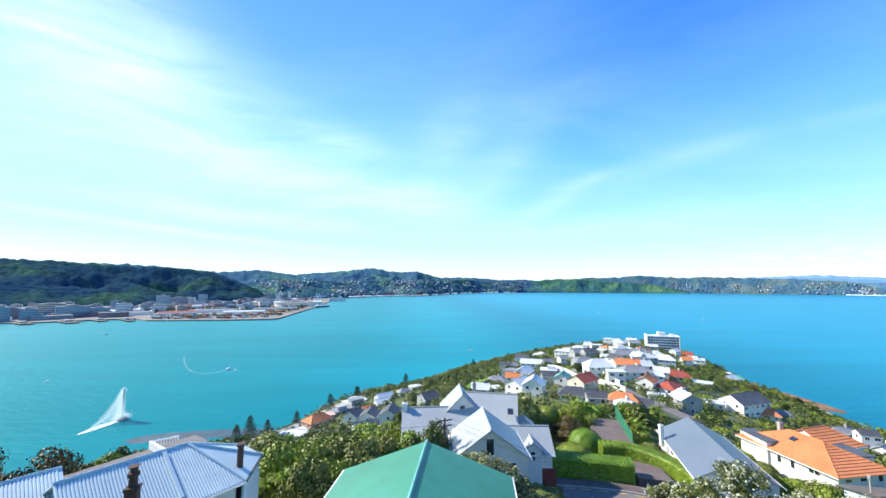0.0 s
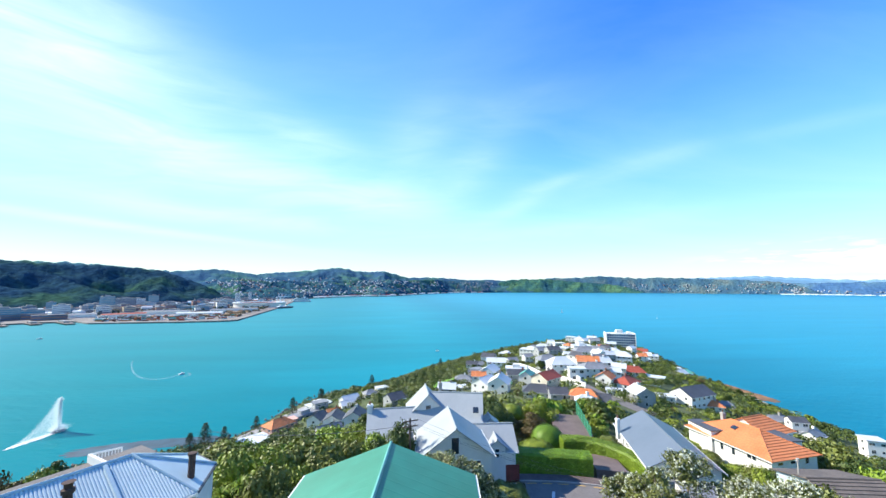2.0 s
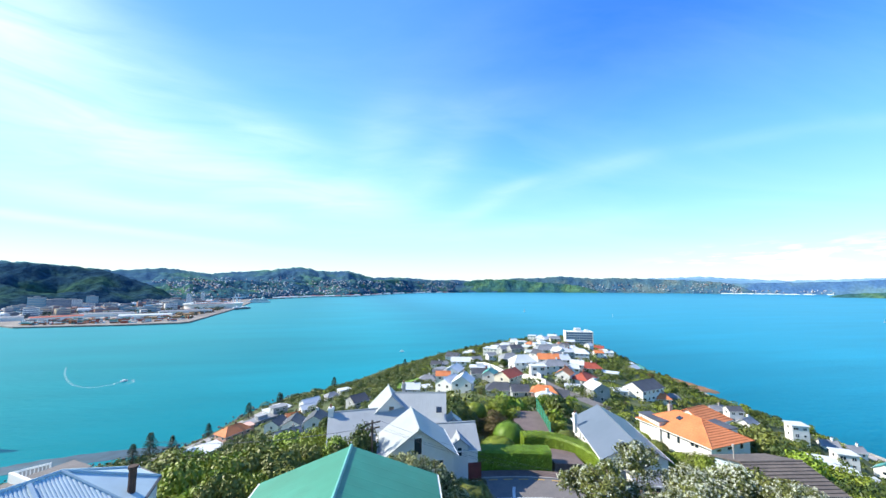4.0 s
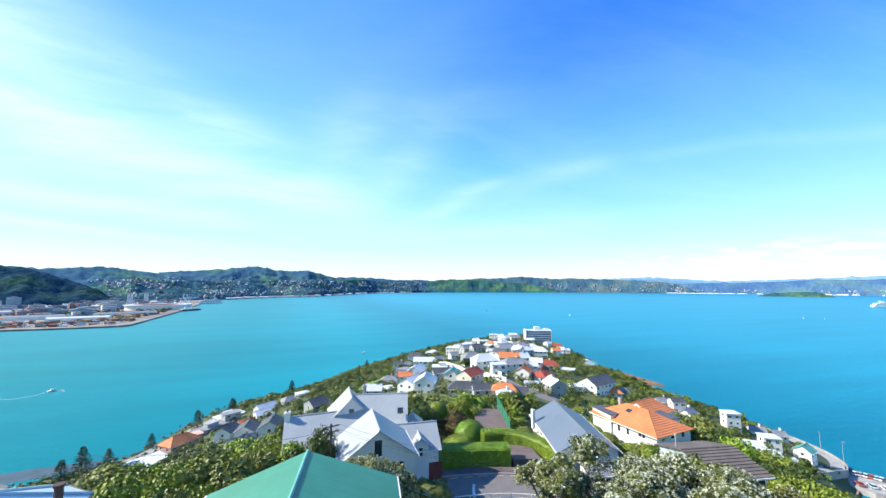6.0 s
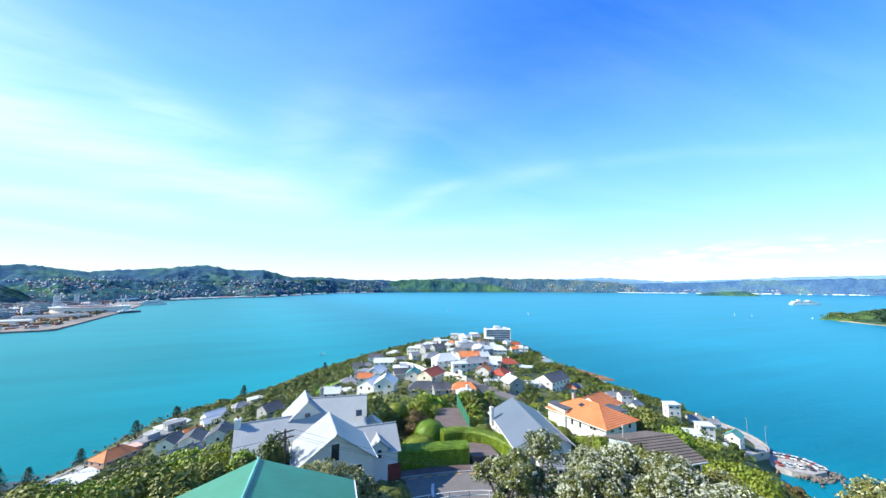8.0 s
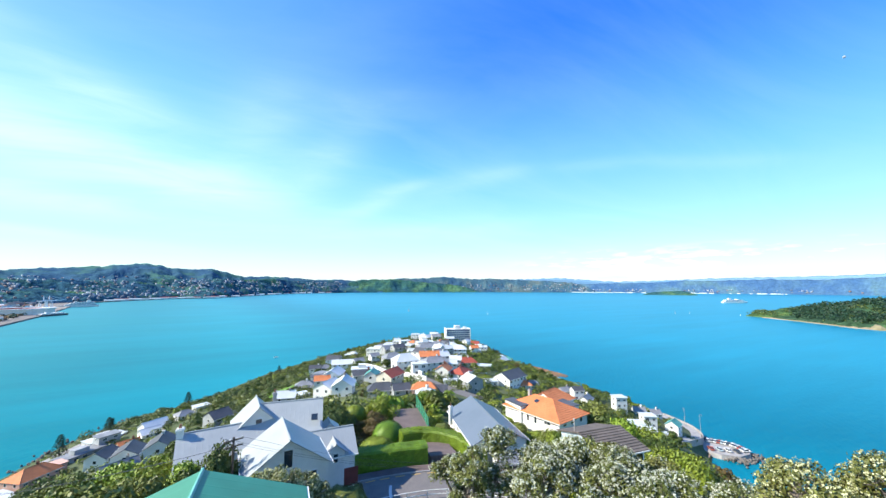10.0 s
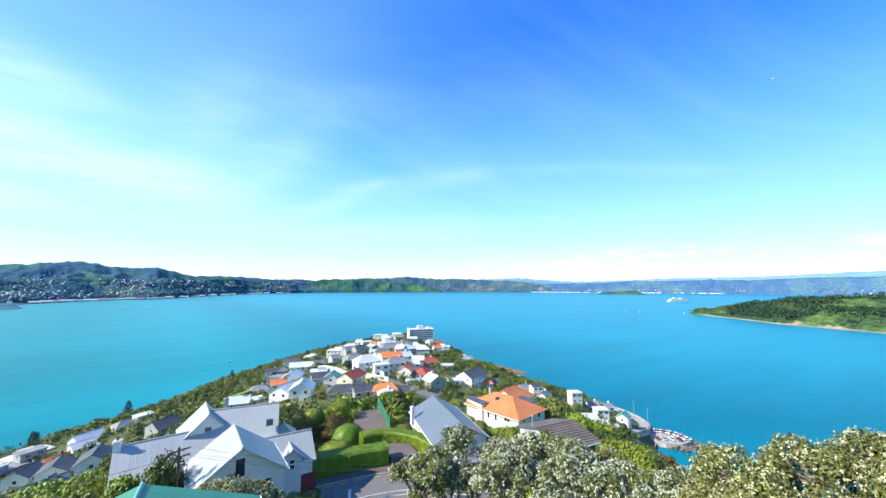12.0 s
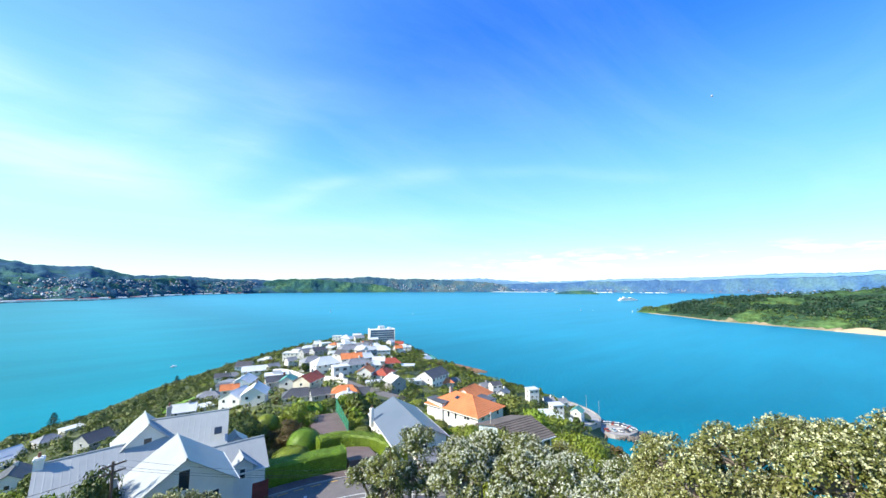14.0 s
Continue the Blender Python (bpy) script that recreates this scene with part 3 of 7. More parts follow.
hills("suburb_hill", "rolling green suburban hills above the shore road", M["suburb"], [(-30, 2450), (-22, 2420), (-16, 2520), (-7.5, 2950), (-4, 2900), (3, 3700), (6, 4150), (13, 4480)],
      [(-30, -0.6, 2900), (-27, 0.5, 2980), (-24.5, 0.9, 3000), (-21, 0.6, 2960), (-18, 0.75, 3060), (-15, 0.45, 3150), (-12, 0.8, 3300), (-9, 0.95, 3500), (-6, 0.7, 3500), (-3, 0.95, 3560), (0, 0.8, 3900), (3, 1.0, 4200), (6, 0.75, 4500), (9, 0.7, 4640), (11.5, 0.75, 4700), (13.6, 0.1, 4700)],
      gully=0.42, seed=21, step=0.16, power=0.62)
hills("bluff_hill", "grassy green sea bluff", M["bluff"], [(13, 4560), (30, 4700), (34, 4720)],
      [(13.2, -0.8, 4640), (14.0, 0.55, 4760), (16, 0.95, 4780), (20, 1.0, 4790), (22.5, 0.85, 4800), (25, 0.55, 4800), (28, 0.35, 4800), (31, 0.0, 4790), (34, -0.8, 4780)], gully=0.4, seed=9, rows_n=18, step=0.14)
hills("town_hill", "green hills with far suburbs, tinted blue for haze", M["townhill"], [(19, 4760), (40, 4780), (52, 4790)],
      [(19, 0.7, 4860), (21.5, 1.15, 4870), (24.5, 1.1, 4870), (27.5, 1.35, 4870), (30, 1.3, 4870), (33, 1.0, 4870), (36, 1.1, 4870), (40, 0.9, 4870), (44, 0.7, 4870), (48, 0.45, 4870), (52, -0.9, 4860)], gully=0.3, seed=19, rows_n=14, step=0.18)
hills("distant_range", "distant green mountain range with haze blue in its colour", M["farhill"], [(44, 4830), (100, 4830)],
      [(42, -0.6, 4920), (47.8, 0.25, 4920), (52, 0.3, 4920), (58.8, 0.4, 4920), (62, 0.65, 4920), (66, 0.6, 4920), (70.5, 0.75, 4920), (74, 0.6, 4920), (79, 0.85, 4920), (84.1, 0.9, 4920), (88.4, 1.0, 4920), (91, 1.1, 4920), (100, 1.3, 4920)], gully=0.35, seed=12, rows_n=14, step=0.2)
hills("outer_range", "mountains at the edge of sight, paled to haze blue", M["outerhill"], [(30, 4940), (100, 4940)],
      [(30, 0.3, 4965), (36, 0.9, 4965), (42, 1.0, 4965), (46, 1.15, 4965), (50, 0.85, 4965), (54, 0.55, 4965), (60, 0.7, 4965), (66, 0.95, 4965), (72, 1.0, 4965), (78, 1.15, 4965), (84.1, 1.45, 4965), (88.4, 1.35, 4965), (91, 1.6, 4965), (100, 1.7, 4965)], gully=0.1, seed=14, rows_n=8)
hills("green_headland", "green headland with pines, pasture and sandy cliffs", M["pasture"], [(68.2, 1330), (70, 1290), (76.7, 1110), (84, 1035), (90.4, 985), (102, 960)],
      [(68.1, -3.6, 1340), (69.0, -3.0, 1360), (73, -2.4, 1400), (77.7, -1.6, 1430), (81.5, -1.1, 1450), (85.3, -0.9, 1450), (88.2, -0.5, 1450), (91, -0.2, 1450), (102, 0.4, 1450)], gully=0.18, seed=15, power=0.6)
hills("low_island", "low green island far out in the harbour", M["bluff"], [(57, 3850), (63.5, 3850)],
      [(57.2, -1.2, 3900), (58.5, -0.85, 3950), (60, -0.75, 3960), (61.5, -0.7, 3950), (63, -1.0, 3900), (63.5, -1.2, 3880)], gully=0.1, seed=17, rows_n=8)
# the flat land of the port and the city
PORT = [(-75, 1300), (-50.5, 1275), (-48, 1240), (-42.6, 1225), (-40, 1200), (-39, 1127), (-30.7, 1034), (-25.2, 1009), (-24.2, 1020), (-19.2, 1500), (-16.6, 2300), (-15.6, 2480)]
bm = bmesh.new()
outer = []
for a, d in PORT:
    outer.append((polar(a, d), polar(a, max(3100, d + 200))))
M["port"] = material("port_concrete", (0.27, 0.24, 0.21), 0.9, 0.35, 0.04, second=(0.16, 0.14, 0.135), bump=0.1)
for (p, q), (p2, q2) in zip(outer, outer[1:]):
    for z0, z1, a, b in ((3, 3, None, None),):
        vs = [bm.verts.new((*p, 3)), bm.verts.new((*p2, 3)), bm.verts.new((*q2, 3)), bm.verts.new((*q, 3))]
        bm.faces.new(vs)
        w = [bm.verts.new((*p, -2)), bm.verts.new((*p2, -2))]
        bm.faces.new((w[0], w[1], vs[1], vs[0]))
tagged(part("port_land", bm, M["port"]), "flat reclaimed port land edged by a sea wall", "port land", kind="structure")


# ---- houses ----
def slope(bm, a0, a1, b0, b1, run, drop, profile="plain", pitch=0.4, m=None, thick=0.09, rib=0.045):
    """One roof plane: ridge a0..a1 at height 0, eave b0..b1 lower by drop and out by run (towards -y)."""
    start = len(bm.verts)

    def edge(x):
        """How far down the slope the roof begins at x."""
        if x < a0 and a0 > b0:
            return min(1.0, (a0 - x) / (a0 - b0))
        if x > a1 and b1 > a1:
            return min(1.0, (x - a1) / (b1 - a1))
        return 0.0

    cols = []
    if profile == "tile":
        n = max(3, int(math.hypot(run, drop) / pitch))
        rows_ = []
        for k in range(n):
            for s, up in ((k / n, 0.0), ((k + 1) / n, 0.075)):
                l_, r_ = a0 + (b0 - a0) * s, a1 + (b1 - a1) * s
                rows_.append([bm.verts.new((x, -run * s, -drop * s + up)) for x in (l_, r_)])
        for p, q in zip(rows_, rows_[1:]):
            bm.faces.new((p[0], p[1], q[1], q[0]))
        first, last = [rows_[0][0], rows_[0][1]], [rows_[-1][0], rows_[-1][1]]
    else:
        lo, hi = min(a0, b0), max(a1, b1)
        xs = [(lo, 0.0)]
        if profile == "rib":
            w = 0.045
            x = lo + pitch / 2
            while x < hi - 0.15:
                xs += [(x - w * 1.5, 0.0), (x - w * 0.7, rib), (x + w * 0.7, rib), (x + w * 1.5, 0.0)]
                x += pitch
        for x in (a0, a1):
            if all(abs(x - k[0]) > 0.09 for k in xs) and lo < x < hi:
                xs.append((x, 0.0))
        xs = sorted(xs + [(hi, 0.0)])
        for x, up in xs:
            s = min(edge(x), 0.999)
            cols.append((bm.verts.new((x, -run * s, -drop * s + up)), bm.verts.new((x, -run, -drop + up))))
        for p, q in zip(cols, cols[1:]):
            bm.faces.new((p[0], q[0], q[1], p[1]))
        first, last = [cols[0][0], cols[-1][0]], [cols[0][1], cols[-1][1]]
    # the underside and the edges, which give the roof its thickness
    under = [bm.verts.new((v.co.x, v.co.y, v.co.z - thick)) for v in (first[0], first[1], last[1], last[0])]
    bm.faces.new(under[::-1])
    bm.faces.new((first[0], last[0], under[3], under[0])); bm.faces.new((last[1], first[1], under[1], under[2]))
    if cols:
        bm.faces.new([p[1] for p in cols] + [under[2], under[3]])
    else:
        bm.faces.new((last[0], last[1], under[2], under[3]))
    bm.verts.ensure_lookup_table()
    if m is not None:
        bmesh.ops.transform(bm, matrix=m, verts=bm.verts[start:])
    return bm


def add_window(parent, m, w, h, frame_mat, pane_mat, name="window"):
    """A framed window, set 3 cm proud, facing local -y at m."""
    bm = bmesh.new()
    t = min(0.09, w * 0.12)
    box(bm, -w / 2, w / 2, -0.05, 0.02, -h / 2, -h / 2 + t); box(bm, -w / 2, w / 2, -0.05, 0.02, h / 2 - t, h / 2)
    box(bm, -w / 2, -w / 2 + t, -0.05, 0.02, -h / 2 + t, h / 2 - t); box(bm, w / 2 - t, w / 2, -0.05, 0.02, -h / 2 + t, h / 2 - t)
    if w > 1.3:
        box(bm, -t / 2, t / 2, -0.05, 0.02, -h / 2 + t, h / 2 - t)
    f = part(name, bm, frame_mat, parent, m=m)
    part("pane", boxed(-w / 2 + t, w / 2 - t, -0.02, 0.0, -h / 2 + t, h / 2 - t), pane_mat, f)
    return f


def add_chimney(parent, x, y, z0, z1, w, mat, pots=1):
    bm = boxed(-w / 2, w / 2, -w / 2, w / 2, z0, z1)
    box(bm, -w * 0.62, w * 0.62, -w * 0.62, w * 0.62, z1 - 0.30, z1 - 0.14)
    c = part("chimney", bm, mat, parent, m=pose(x, y, 0))
    for k in range(pots):
        o = (k - (pots - 1) / 2) * w * 0.5
        part("chimney_pot", tube(bmesh.new(), [(o, 0, z1), (o, 0, z1 + 0.3), (o, 0, z1 + 0.42)], [w * 0.2, w * 0.17, w * 0.2], 8), M["brick"], c)
    return c


def wing(parent, p0, p1, zr, halfw, drop, wall_h, wall, roof, cap=None, profile="plain", pitch=0.45, hip=(0, 0), over=0.35, eave=0.4, windows=(), gutter=True, cellar=2.0, rib=0.045):
    """A wing under a gable or hip roof: ridge p0-p1 at height zr, in the parent's frame (parent: place only)."""
    o = parent.matrix_basis.translation
    a, b = Vector(p0), Vector(p1)
    mid, L, rot = (a + b) / 2, (b - a).length, math.atan2(b.y - a.y, b.x - a.x)
    m = pose(mid.x - o.x, mid.y - o.y, zr - o.z, 0, 0, math.degrees(rot))
    h0, h1 = L / 2 + hip[0] - over * (hip[0] <= 0), L / 2 + hip[1] - over * (hip[1] <= 0)
    zt = -drop * (halfw / (halfw + eave)) * 1.0
    bm = bmesh.new()
    zb = -drop - wall_h - cellar
    k = 0.07
    left = [(-h0, -halfw, zb), (-h0, halfw, zb), (-h0, halfw, zt - k), (-h0, -halfw, zt - k)] + ([(-h0, 0, -k - 0.05)] if hip[0] <= 0 else [])
    right = [(h1, -halfw, zb), (h1, halfw, zb), (h1, halfw, zt - k), (h1, -halfw, zt - k)] + ([(h1, 0, -k - 0.05)] if hip[1] <= 0 else [])
    lv, rv = [bm.verts.new(c) for c in left], [bm.verts.new(c) for c in right]
    for v in (lv, rv):
        bm.faces.new([v[0], v[1], v[2]] + ([v[4]] if len(v) > 4 else []) + [v[3]])
    bm.faces.new((lv[0], rv[0], rv[3], lv[3])); bm.faces.new((lv[1], lv[2], rv[2], rv[1]))
    if len(lv) == 4 and len(rv) == 4:
        bm.faces.new((lv[2], lv[3], rv[3], rv[2]))
    part("wall", bm, wall, parent, m=m)
    e0, e1 = L / 2 + (hip[0] + eave if hip[0] > 0 else 0), L / 2 + (hip[1] + eave if hip[1] > 0 else 0)
    run = halfw + eave
    part("roof_slope", slope(bmesh.new(), -L / 2, L / 2, -e0, e1, run, drop, profile, pitch, rib=rib), roof, parent, m=m)
    part("roof_slope", slope(bmesh.new(), -L / 2, L / 2, -e1, e0, run, drop, profile, pitch, rib=rib), roof, parent, m=m @ pose(0, 0, 0, 0, 0, 180))
    for s, hp in ((0, hip[0]), (1, hip[1])):
        if hp > 0:
            mm = m @ pose((L / 2) * (1 if s else -1), 0, 0, 0, 0, 90 if s else -90)
            part("hip_slope", slope(bmesh.new(), -0.01, 0.01, -run, run, hp + eave, drop, profile, pitch, rib=rib), roof, parent, m=mm)
    cm_ = cap or roof
    bm = bmesh.new()
    tube(bm, [(-L / 2, 0, 0.02), (L / 2, 0, 0.02)], [0.11, 0.11], 6)
    for s, e, hp in ((-1, e0, hip[0]), (1, e1, hip[1])):
        if hp > 0:
            for yy in (-run, run):
                tube(bm, [(s * L / 2, 0, 0.02), (s * e, yy, -drop + 0.02)], [0.10, 0.10], 6)
    part("ridge_cap", bm, cm_, parent, m=m)
    if gutter:
        for s in (-1, 1):
            part("gutter", boxed(-e0, e1, s * (run + 0.05) - 0.06, s * (run + 0.05) + 0.06, -drop - 0.16, -drop - 0.03), M["white"], parent, m=m)
    for side, u, z, w, h in windows:
        if side in "lr":        # long sides: l is +y, r is -y
            wm = m @ pose(u, -halfw if side == "r" else halfw, zt - z, 0, 0, 0 if side == "r" else 180)
        else:                   # ends: a is -x, b is +x
            wm = m @ pose(-h0 if side == "a" else h1, u, zt - z, 0, 0, -90 if side == "a" else 90)
        add_window(parent, wm, w, h, M["white"], M["glass"])
    return m


# the pale gabled house
wh = base("gabled_house", pose(5, 50, 61.5), "white weatherboard house with steep pale metal gables", "house")
wing(wh, (5.35, 41.7), (5.15, 49.4), 69.1, 4.0, 3.1, 4.6, M["white"], M["zinc"], profile="rib", pitch=0.6, rib=0.008, windows=[("a", 0.1, -0.9, 1.0, 1.9), ("a", -1.9, 1.2, 1.9, 1.0)])
wing(wh, (2.9, 55.0), (2.6, 61), 69.0, 2.6, 2.9, 4.0, M["white"], M["zinc"], profile="rib", pitch=0.6, rib=0.008, windows=[("a", 0, -0.4, 0.9, 1.2)])
wing(wh, (2.6, 57.8), (11.2, 56.2), 68.7, 4.4, 3.7, 4.0, M["white"], M["zinc"], profile="rib", pitch=0.6, rib=0.008)
wing(wh, (7.5, 52.0), (14.5, 51.7), 65.85, 2.9, 2.4, 3.4, M["white"], M["zinc"], profile="rib", pitch=0.6, rib=0.008, windows=[("r", 0.6, 1.1, 0.7, 1.5)])
wing(wh, (11.5, 48.2), (11.6, 51.0), 65.1, 1.1, 1.2, 3.0, M["white"], M["zinc"], profile="plain", gutter=False, windows=[("a", 0.0, 0.9, 0.7, 1.2)])
wing(wh, (12.0, 54.4), (12.1, 57), 65.6, 1.1, 1.1, 3.0, M["white"], M["zinc"], gutter=False)
wing(wh, (-6.0, 55.3), (3.4, 56.0), 67.1, 4.2, 2.6, 3.6, M["white"], M["zinc"], profile="rib", pitch=0.6, rib=0.008)
add_chimney(wh, -5.6 - 5, 55.0 - 50, 3.0, 6.4, 0.7, M["white"])
add_chimney(wh, 4.9 - 5, 58.5 - 50, 5.0, 8.3, 0.5, M["concrete"])
part("skylight", boxed(-0.4, 0.4, -0.45, 0.45, 0, 0.12), M["glass"], wh, m=pose(9.6 - 5, 53.4 - 50, 67.15 - 61.5, 36, 0, -10))
part("garage_door", boxed(-0.04, 0.04, -1.0, 1.0, 0, 2.2), M["redwood"], wh, "red stained timber door", m=pose(13.5 - 5, 48.85 - 50, -2.0, 0, 0, 90))

# the house under the green roof
gh = base("green_roofed_house", pose(-1.4, 21, 69), "house under a low green painted metal roof", "house")
wing(gh, (-2.3, 12.0), (-1.1, 25.7), 74.5, 5.2, 2.05, 2.6, M["white"], M["green"], M["greencap"], profile="rib", pitch=0.9, rib=0.005, eave=0.45, cellar=3)

# the house under the long grey roof
go = base("grey_roofed_house", pose(38, 55, 57.5), "white house under a long plain grey metal roof", "house")
wing(go, (36.6, 47.3), (41.0, 63.0), 63.1, 4.3, 2.5, 3.0, M["white"], M["greymetal"], profile="plain", eave=0.5, windows=[("a", 0, 1.4, 2.2, 1.0), ("l", -3, 1.2, 1.4, 1.1), ("l", 2, 1.2, 1.4, 1.1)])
add_chimney(go, 35.0 - 38, 60.5 - 55, 2.0, 5.3, 0.55, M["white"])
wing(go, (33.8, 45.4), (38.5, 44.2), 60.2, 1.6, 0.5, 2.6, M["white"], M["midgrey"], profile="plain", windows=[("r", 0, 1.2, 2.0, 1.4)])

# the house under the orange tiles
oh = base("orange_roofed_house", pose(60, 62, 54.4), "white rendered villa under an orange clay tile roof", "house")
wing(oh, (60.4, 60.2), (59.7, 65.0), 60.3, 4.8, 2.5, 3.4, M["white"], M["orange"], profile="tile", pitch=0.5, hip=(5.0, 4.6), eave=0.5,
     windows=[("a", -2.6, 0.9, 0.9, 1.1), ("a", 0.4, 0.9, 1.2, 0.6), ("a", 3.0, 0.9, 1.2, 0.6), ("l", -4.5, 0.9, 1.6, 0.9), ("l", -1.5, 1.1, 0.7, 1.6), ("l", 0.5, 1.1, 0.7, 1.6), ("l", 4, 1.2, 1.2, 1.2)])
wing(oh, (63.0, 66.2), (68.5, 67.5), 60.0, 3.4, 2.2, 3.2, M["white"], M["orange"], profile="tile", pitch=0.5, hip=(0, 2.6))
for x0, x1, y0, y1, zt_ in ((-5.4, -3.0, 1.9, 7.3, 4.35), (4.6, 7.6, -2.4, 2.6, 3.85)):
    part("flat_bay", boxed(x0, x1, y0, y1, -3, zt_), M["white"], oh)
    part("flat_roof", boxed(x0 - 0.2, x1 + 0.2, y0 - 0.2, y1 + 0.2, zt_, zt_ + 0.14), M["slate"], oh, "black bitumen flat roof strip")
add_chimney(oh, -0.4, 4.6, 4.5, 6.6, 0.6, M["concrete"])
part("skylight", boxed(-0.45, 0.45, -0.5, 0.5, 0, 0.12), M["glass"], oh, m=pose(-1.6, 1.0, 5.16, 0, -26, 0))

# the house under brown tiles
bh = base("brown_tiled_house", pose(39, 32, 61.0), "pale blue house under a brown concrete tile roof", "house")
wing(bh, (37.5, 33.0), (44.1, 32.0), 66.9, 3.8, 1.2, 3.4, M["bluewall"], M["browntile"], profile="tile", pitch=0.42, windows=[("r", 2.2, 0.95, 1.3, 1.3), ("r", 0.5, 0.95, 1.3, 1.3), ("r", -1.4, 0.95, 1.3, 1.3), ("b", 0, 1.0, 1.2, 1.1)], eave=0.5)
part("vent_pipe", tube(bmesh.new(), [(0, 0, 0), (0, 0, 1.3), (0, 0, 1.32), (0, 0, 1.6)], [0.07, 0.07, 0.16, 0.12]), M["concrete"], bh, m=pose(-0.6, 2.4, 5.4))

# the house under ribbed blue-grey metal
bl = base("ribbed_roof_house", pose(-16, 22, 69.5), "house with ribbed blue-grey metal hip roof", "house")
wing(bl, (-20.5, 20.1), (-16.9, 25.0), 74.6, 3.58, 1.9, 3.2, M["bluewall"], M["steelblue"], profile="rib", pitch=0.15, hip=(0, 1.6), cellar=3)
ax, ay = 0.592, 0.806
tip = Vector((-16.9 + 16, 25.0 - 22, 5.13))


def bay(along, across, z):
    return Vector((tip.x + along * ax + across * ay, tip.y + along * ay - across * ax, z))


BAY = [bay(2.0, 4.0, 3.2), bay(4.4, 1.3, 3.2), bay(4.4, -1.3, 3.2), bay(2.0, -4.0, 3.2)]
for p, q in zip(BAY, BAY[1:]):
    bm = bmesh.new()
    hi_ = [bm.verts.new(c) for c in (tip, p, q)]
    lo_ = [bm.verts.new(c - Vector((0, 0, 0.1))) for c in (tip, p, q)]
    bm.faces.new(hi_); bm.faces.new(lo_[::-1])
    for i in range(3):
        bm.faces.new((lo_[i], lo_[(i + 1) % 3], hi_[(i + 1) % 3], hi_[i]))
    part("bay_slope", bm, M["steelblue"], bl)
    part("gutter", tube(bmesh.new(), [p + Vector((0, 0, -0.06)), q + Vector((0, 0, -0.06))], [0.1, 0.1], 6), M["slate"], bl)
    w0, w1 = p * 0.94 + tip * 0.06, q * 0.94 + tip * 0.06
    bm = bmesh.new()
    vs = [bm.verts.new((w.x + d, w.y, z)) for d in (0, 0.15) for w, z in ((w0, -4), (w1, -4), (w1, 3.22), (w0, 3.22))]
    for f in ((0, 1, 2, 3), (7, 6, 5, 4), (0, 4, 5, 1), (1, 5, 6, 2), (2, 6, 7, 3), (3, 7, 4, 0)):
        bm.faces.new([vs[i] for i in f])
    part("bay_wall", bm, M["bluewall"], bl)
for p in BAY[:3]:
    part("hip_cap", tube(bmesh.new(), [tip + Vector((0, 0, 0.03)), p + Vector((0, 0, 0.03))], [0.09, 0.09], 6), M["steelblue"], bl)
part("batten", boxed(-0.09, 0.09, -3.9, -0.2, 0, 0.16), M["steelblue"], bl, m=pose(tip.x - 1.3 * ax, tip.y - 1.3 * ay, 5.08, 25.5, 0, 53.7))
flue = part("flue", tube(bmesh.new(), [(0, 0, 0), (0, 0, 1.35), (0, 0, 1.36), (0, 0, 1.5)], [0.2, 0.2, 0.26, 0.26], 10), M["oldbrick"], bl, "round dark metal flue", m=pose(2.5, 3.3, 3.5))
stack = part("chimney", boxed(-0.25, 0.25, -0.25, 0.25, 0, 2.75), M["oldbrick"], bl, "old brown brick chimney", m=pose(0.85, -3.3, 2.9, 0, 0, 20))
part("chimney_cap", boxed(-0.29, 0.29, -0.29, 0.29, 2.72, 2.85), M["oldbrick"], stack)
part("chimney_pot", tube(bmesh.new(), [(0, 0, 2.85), (0, 0, 3.3), (0, 0, 3.32), (0, 0, 3.5), (0, 0, 3.52), (0, 0, 3.72), (0, 0, 3.8)], [0.2, 0.17, 0.25, 0.25, 0.15, 0.17, 0.26], 10), M["oldbrick"], stack)
sm = base("ribbed_roof_shed", pose(-24, 21, 70), "low wing with ribbed pale metal roof", "house")
wing(sm, (-28.4, 17.0), (-23.4, 23.4), 73.9, 3.0, 1.3, 2.6, M["white"], M["steelblue"], profile="rib", pitch=0.15, cellar=3)

nb_ = base("flat_roofed_house", pose(-23.3, 27.2, 66), "low neighbouring house with a worn flat roof and white terrace screen", "house")
part("wall", boxed(-2.6, 5.4, -0.9, 1.0, -3, 5.95), M["white"], nb_, m=pose(0, 0, 0, 0, 0, 58))
part("roof", boxed(-2.9, 5.6, -1.15, 1.25, 5.95, 6.2), M["asphalt"], nb_, "worn brown-grey bitumen roof", m=pose(0, 0, 0, 0, 0, 58))
part("parapet", boxed(2.3, 2.5, -1.2, 1.3, 6.2, 6.75), M["white"], nb_, m=pose(0, 0, 0, 0, 0, 58))
scr = part("terrace_screen", boxed(-0.9, 0.9, -0.04, 0.04, 5.4, 6.2), M["concrete"], nb_, "pale slatted screen", m=pose(0.6, 3.6, 0, -14, 0, 36))
for x0, x1, z0, z1 in ((-1.0, 1.0, 6.2, 6.32), (-1.0, 1.0, 5.28, 5.4), (-1.0, -0.88, 5.4, 6.2), (0.88, 1.0, 5.4, 6.2)):
    part("screen_frame", boxed(x0, x1, -0.09, 0.09, z0, z1), M["white"], scr)
for k in range(9):
    part("slat", boxed(-0.8 + 0.19 * k, -0.74 + 0.19 * k, -0.07, -0.04, 5.42, 6.18), M["white"], scr)


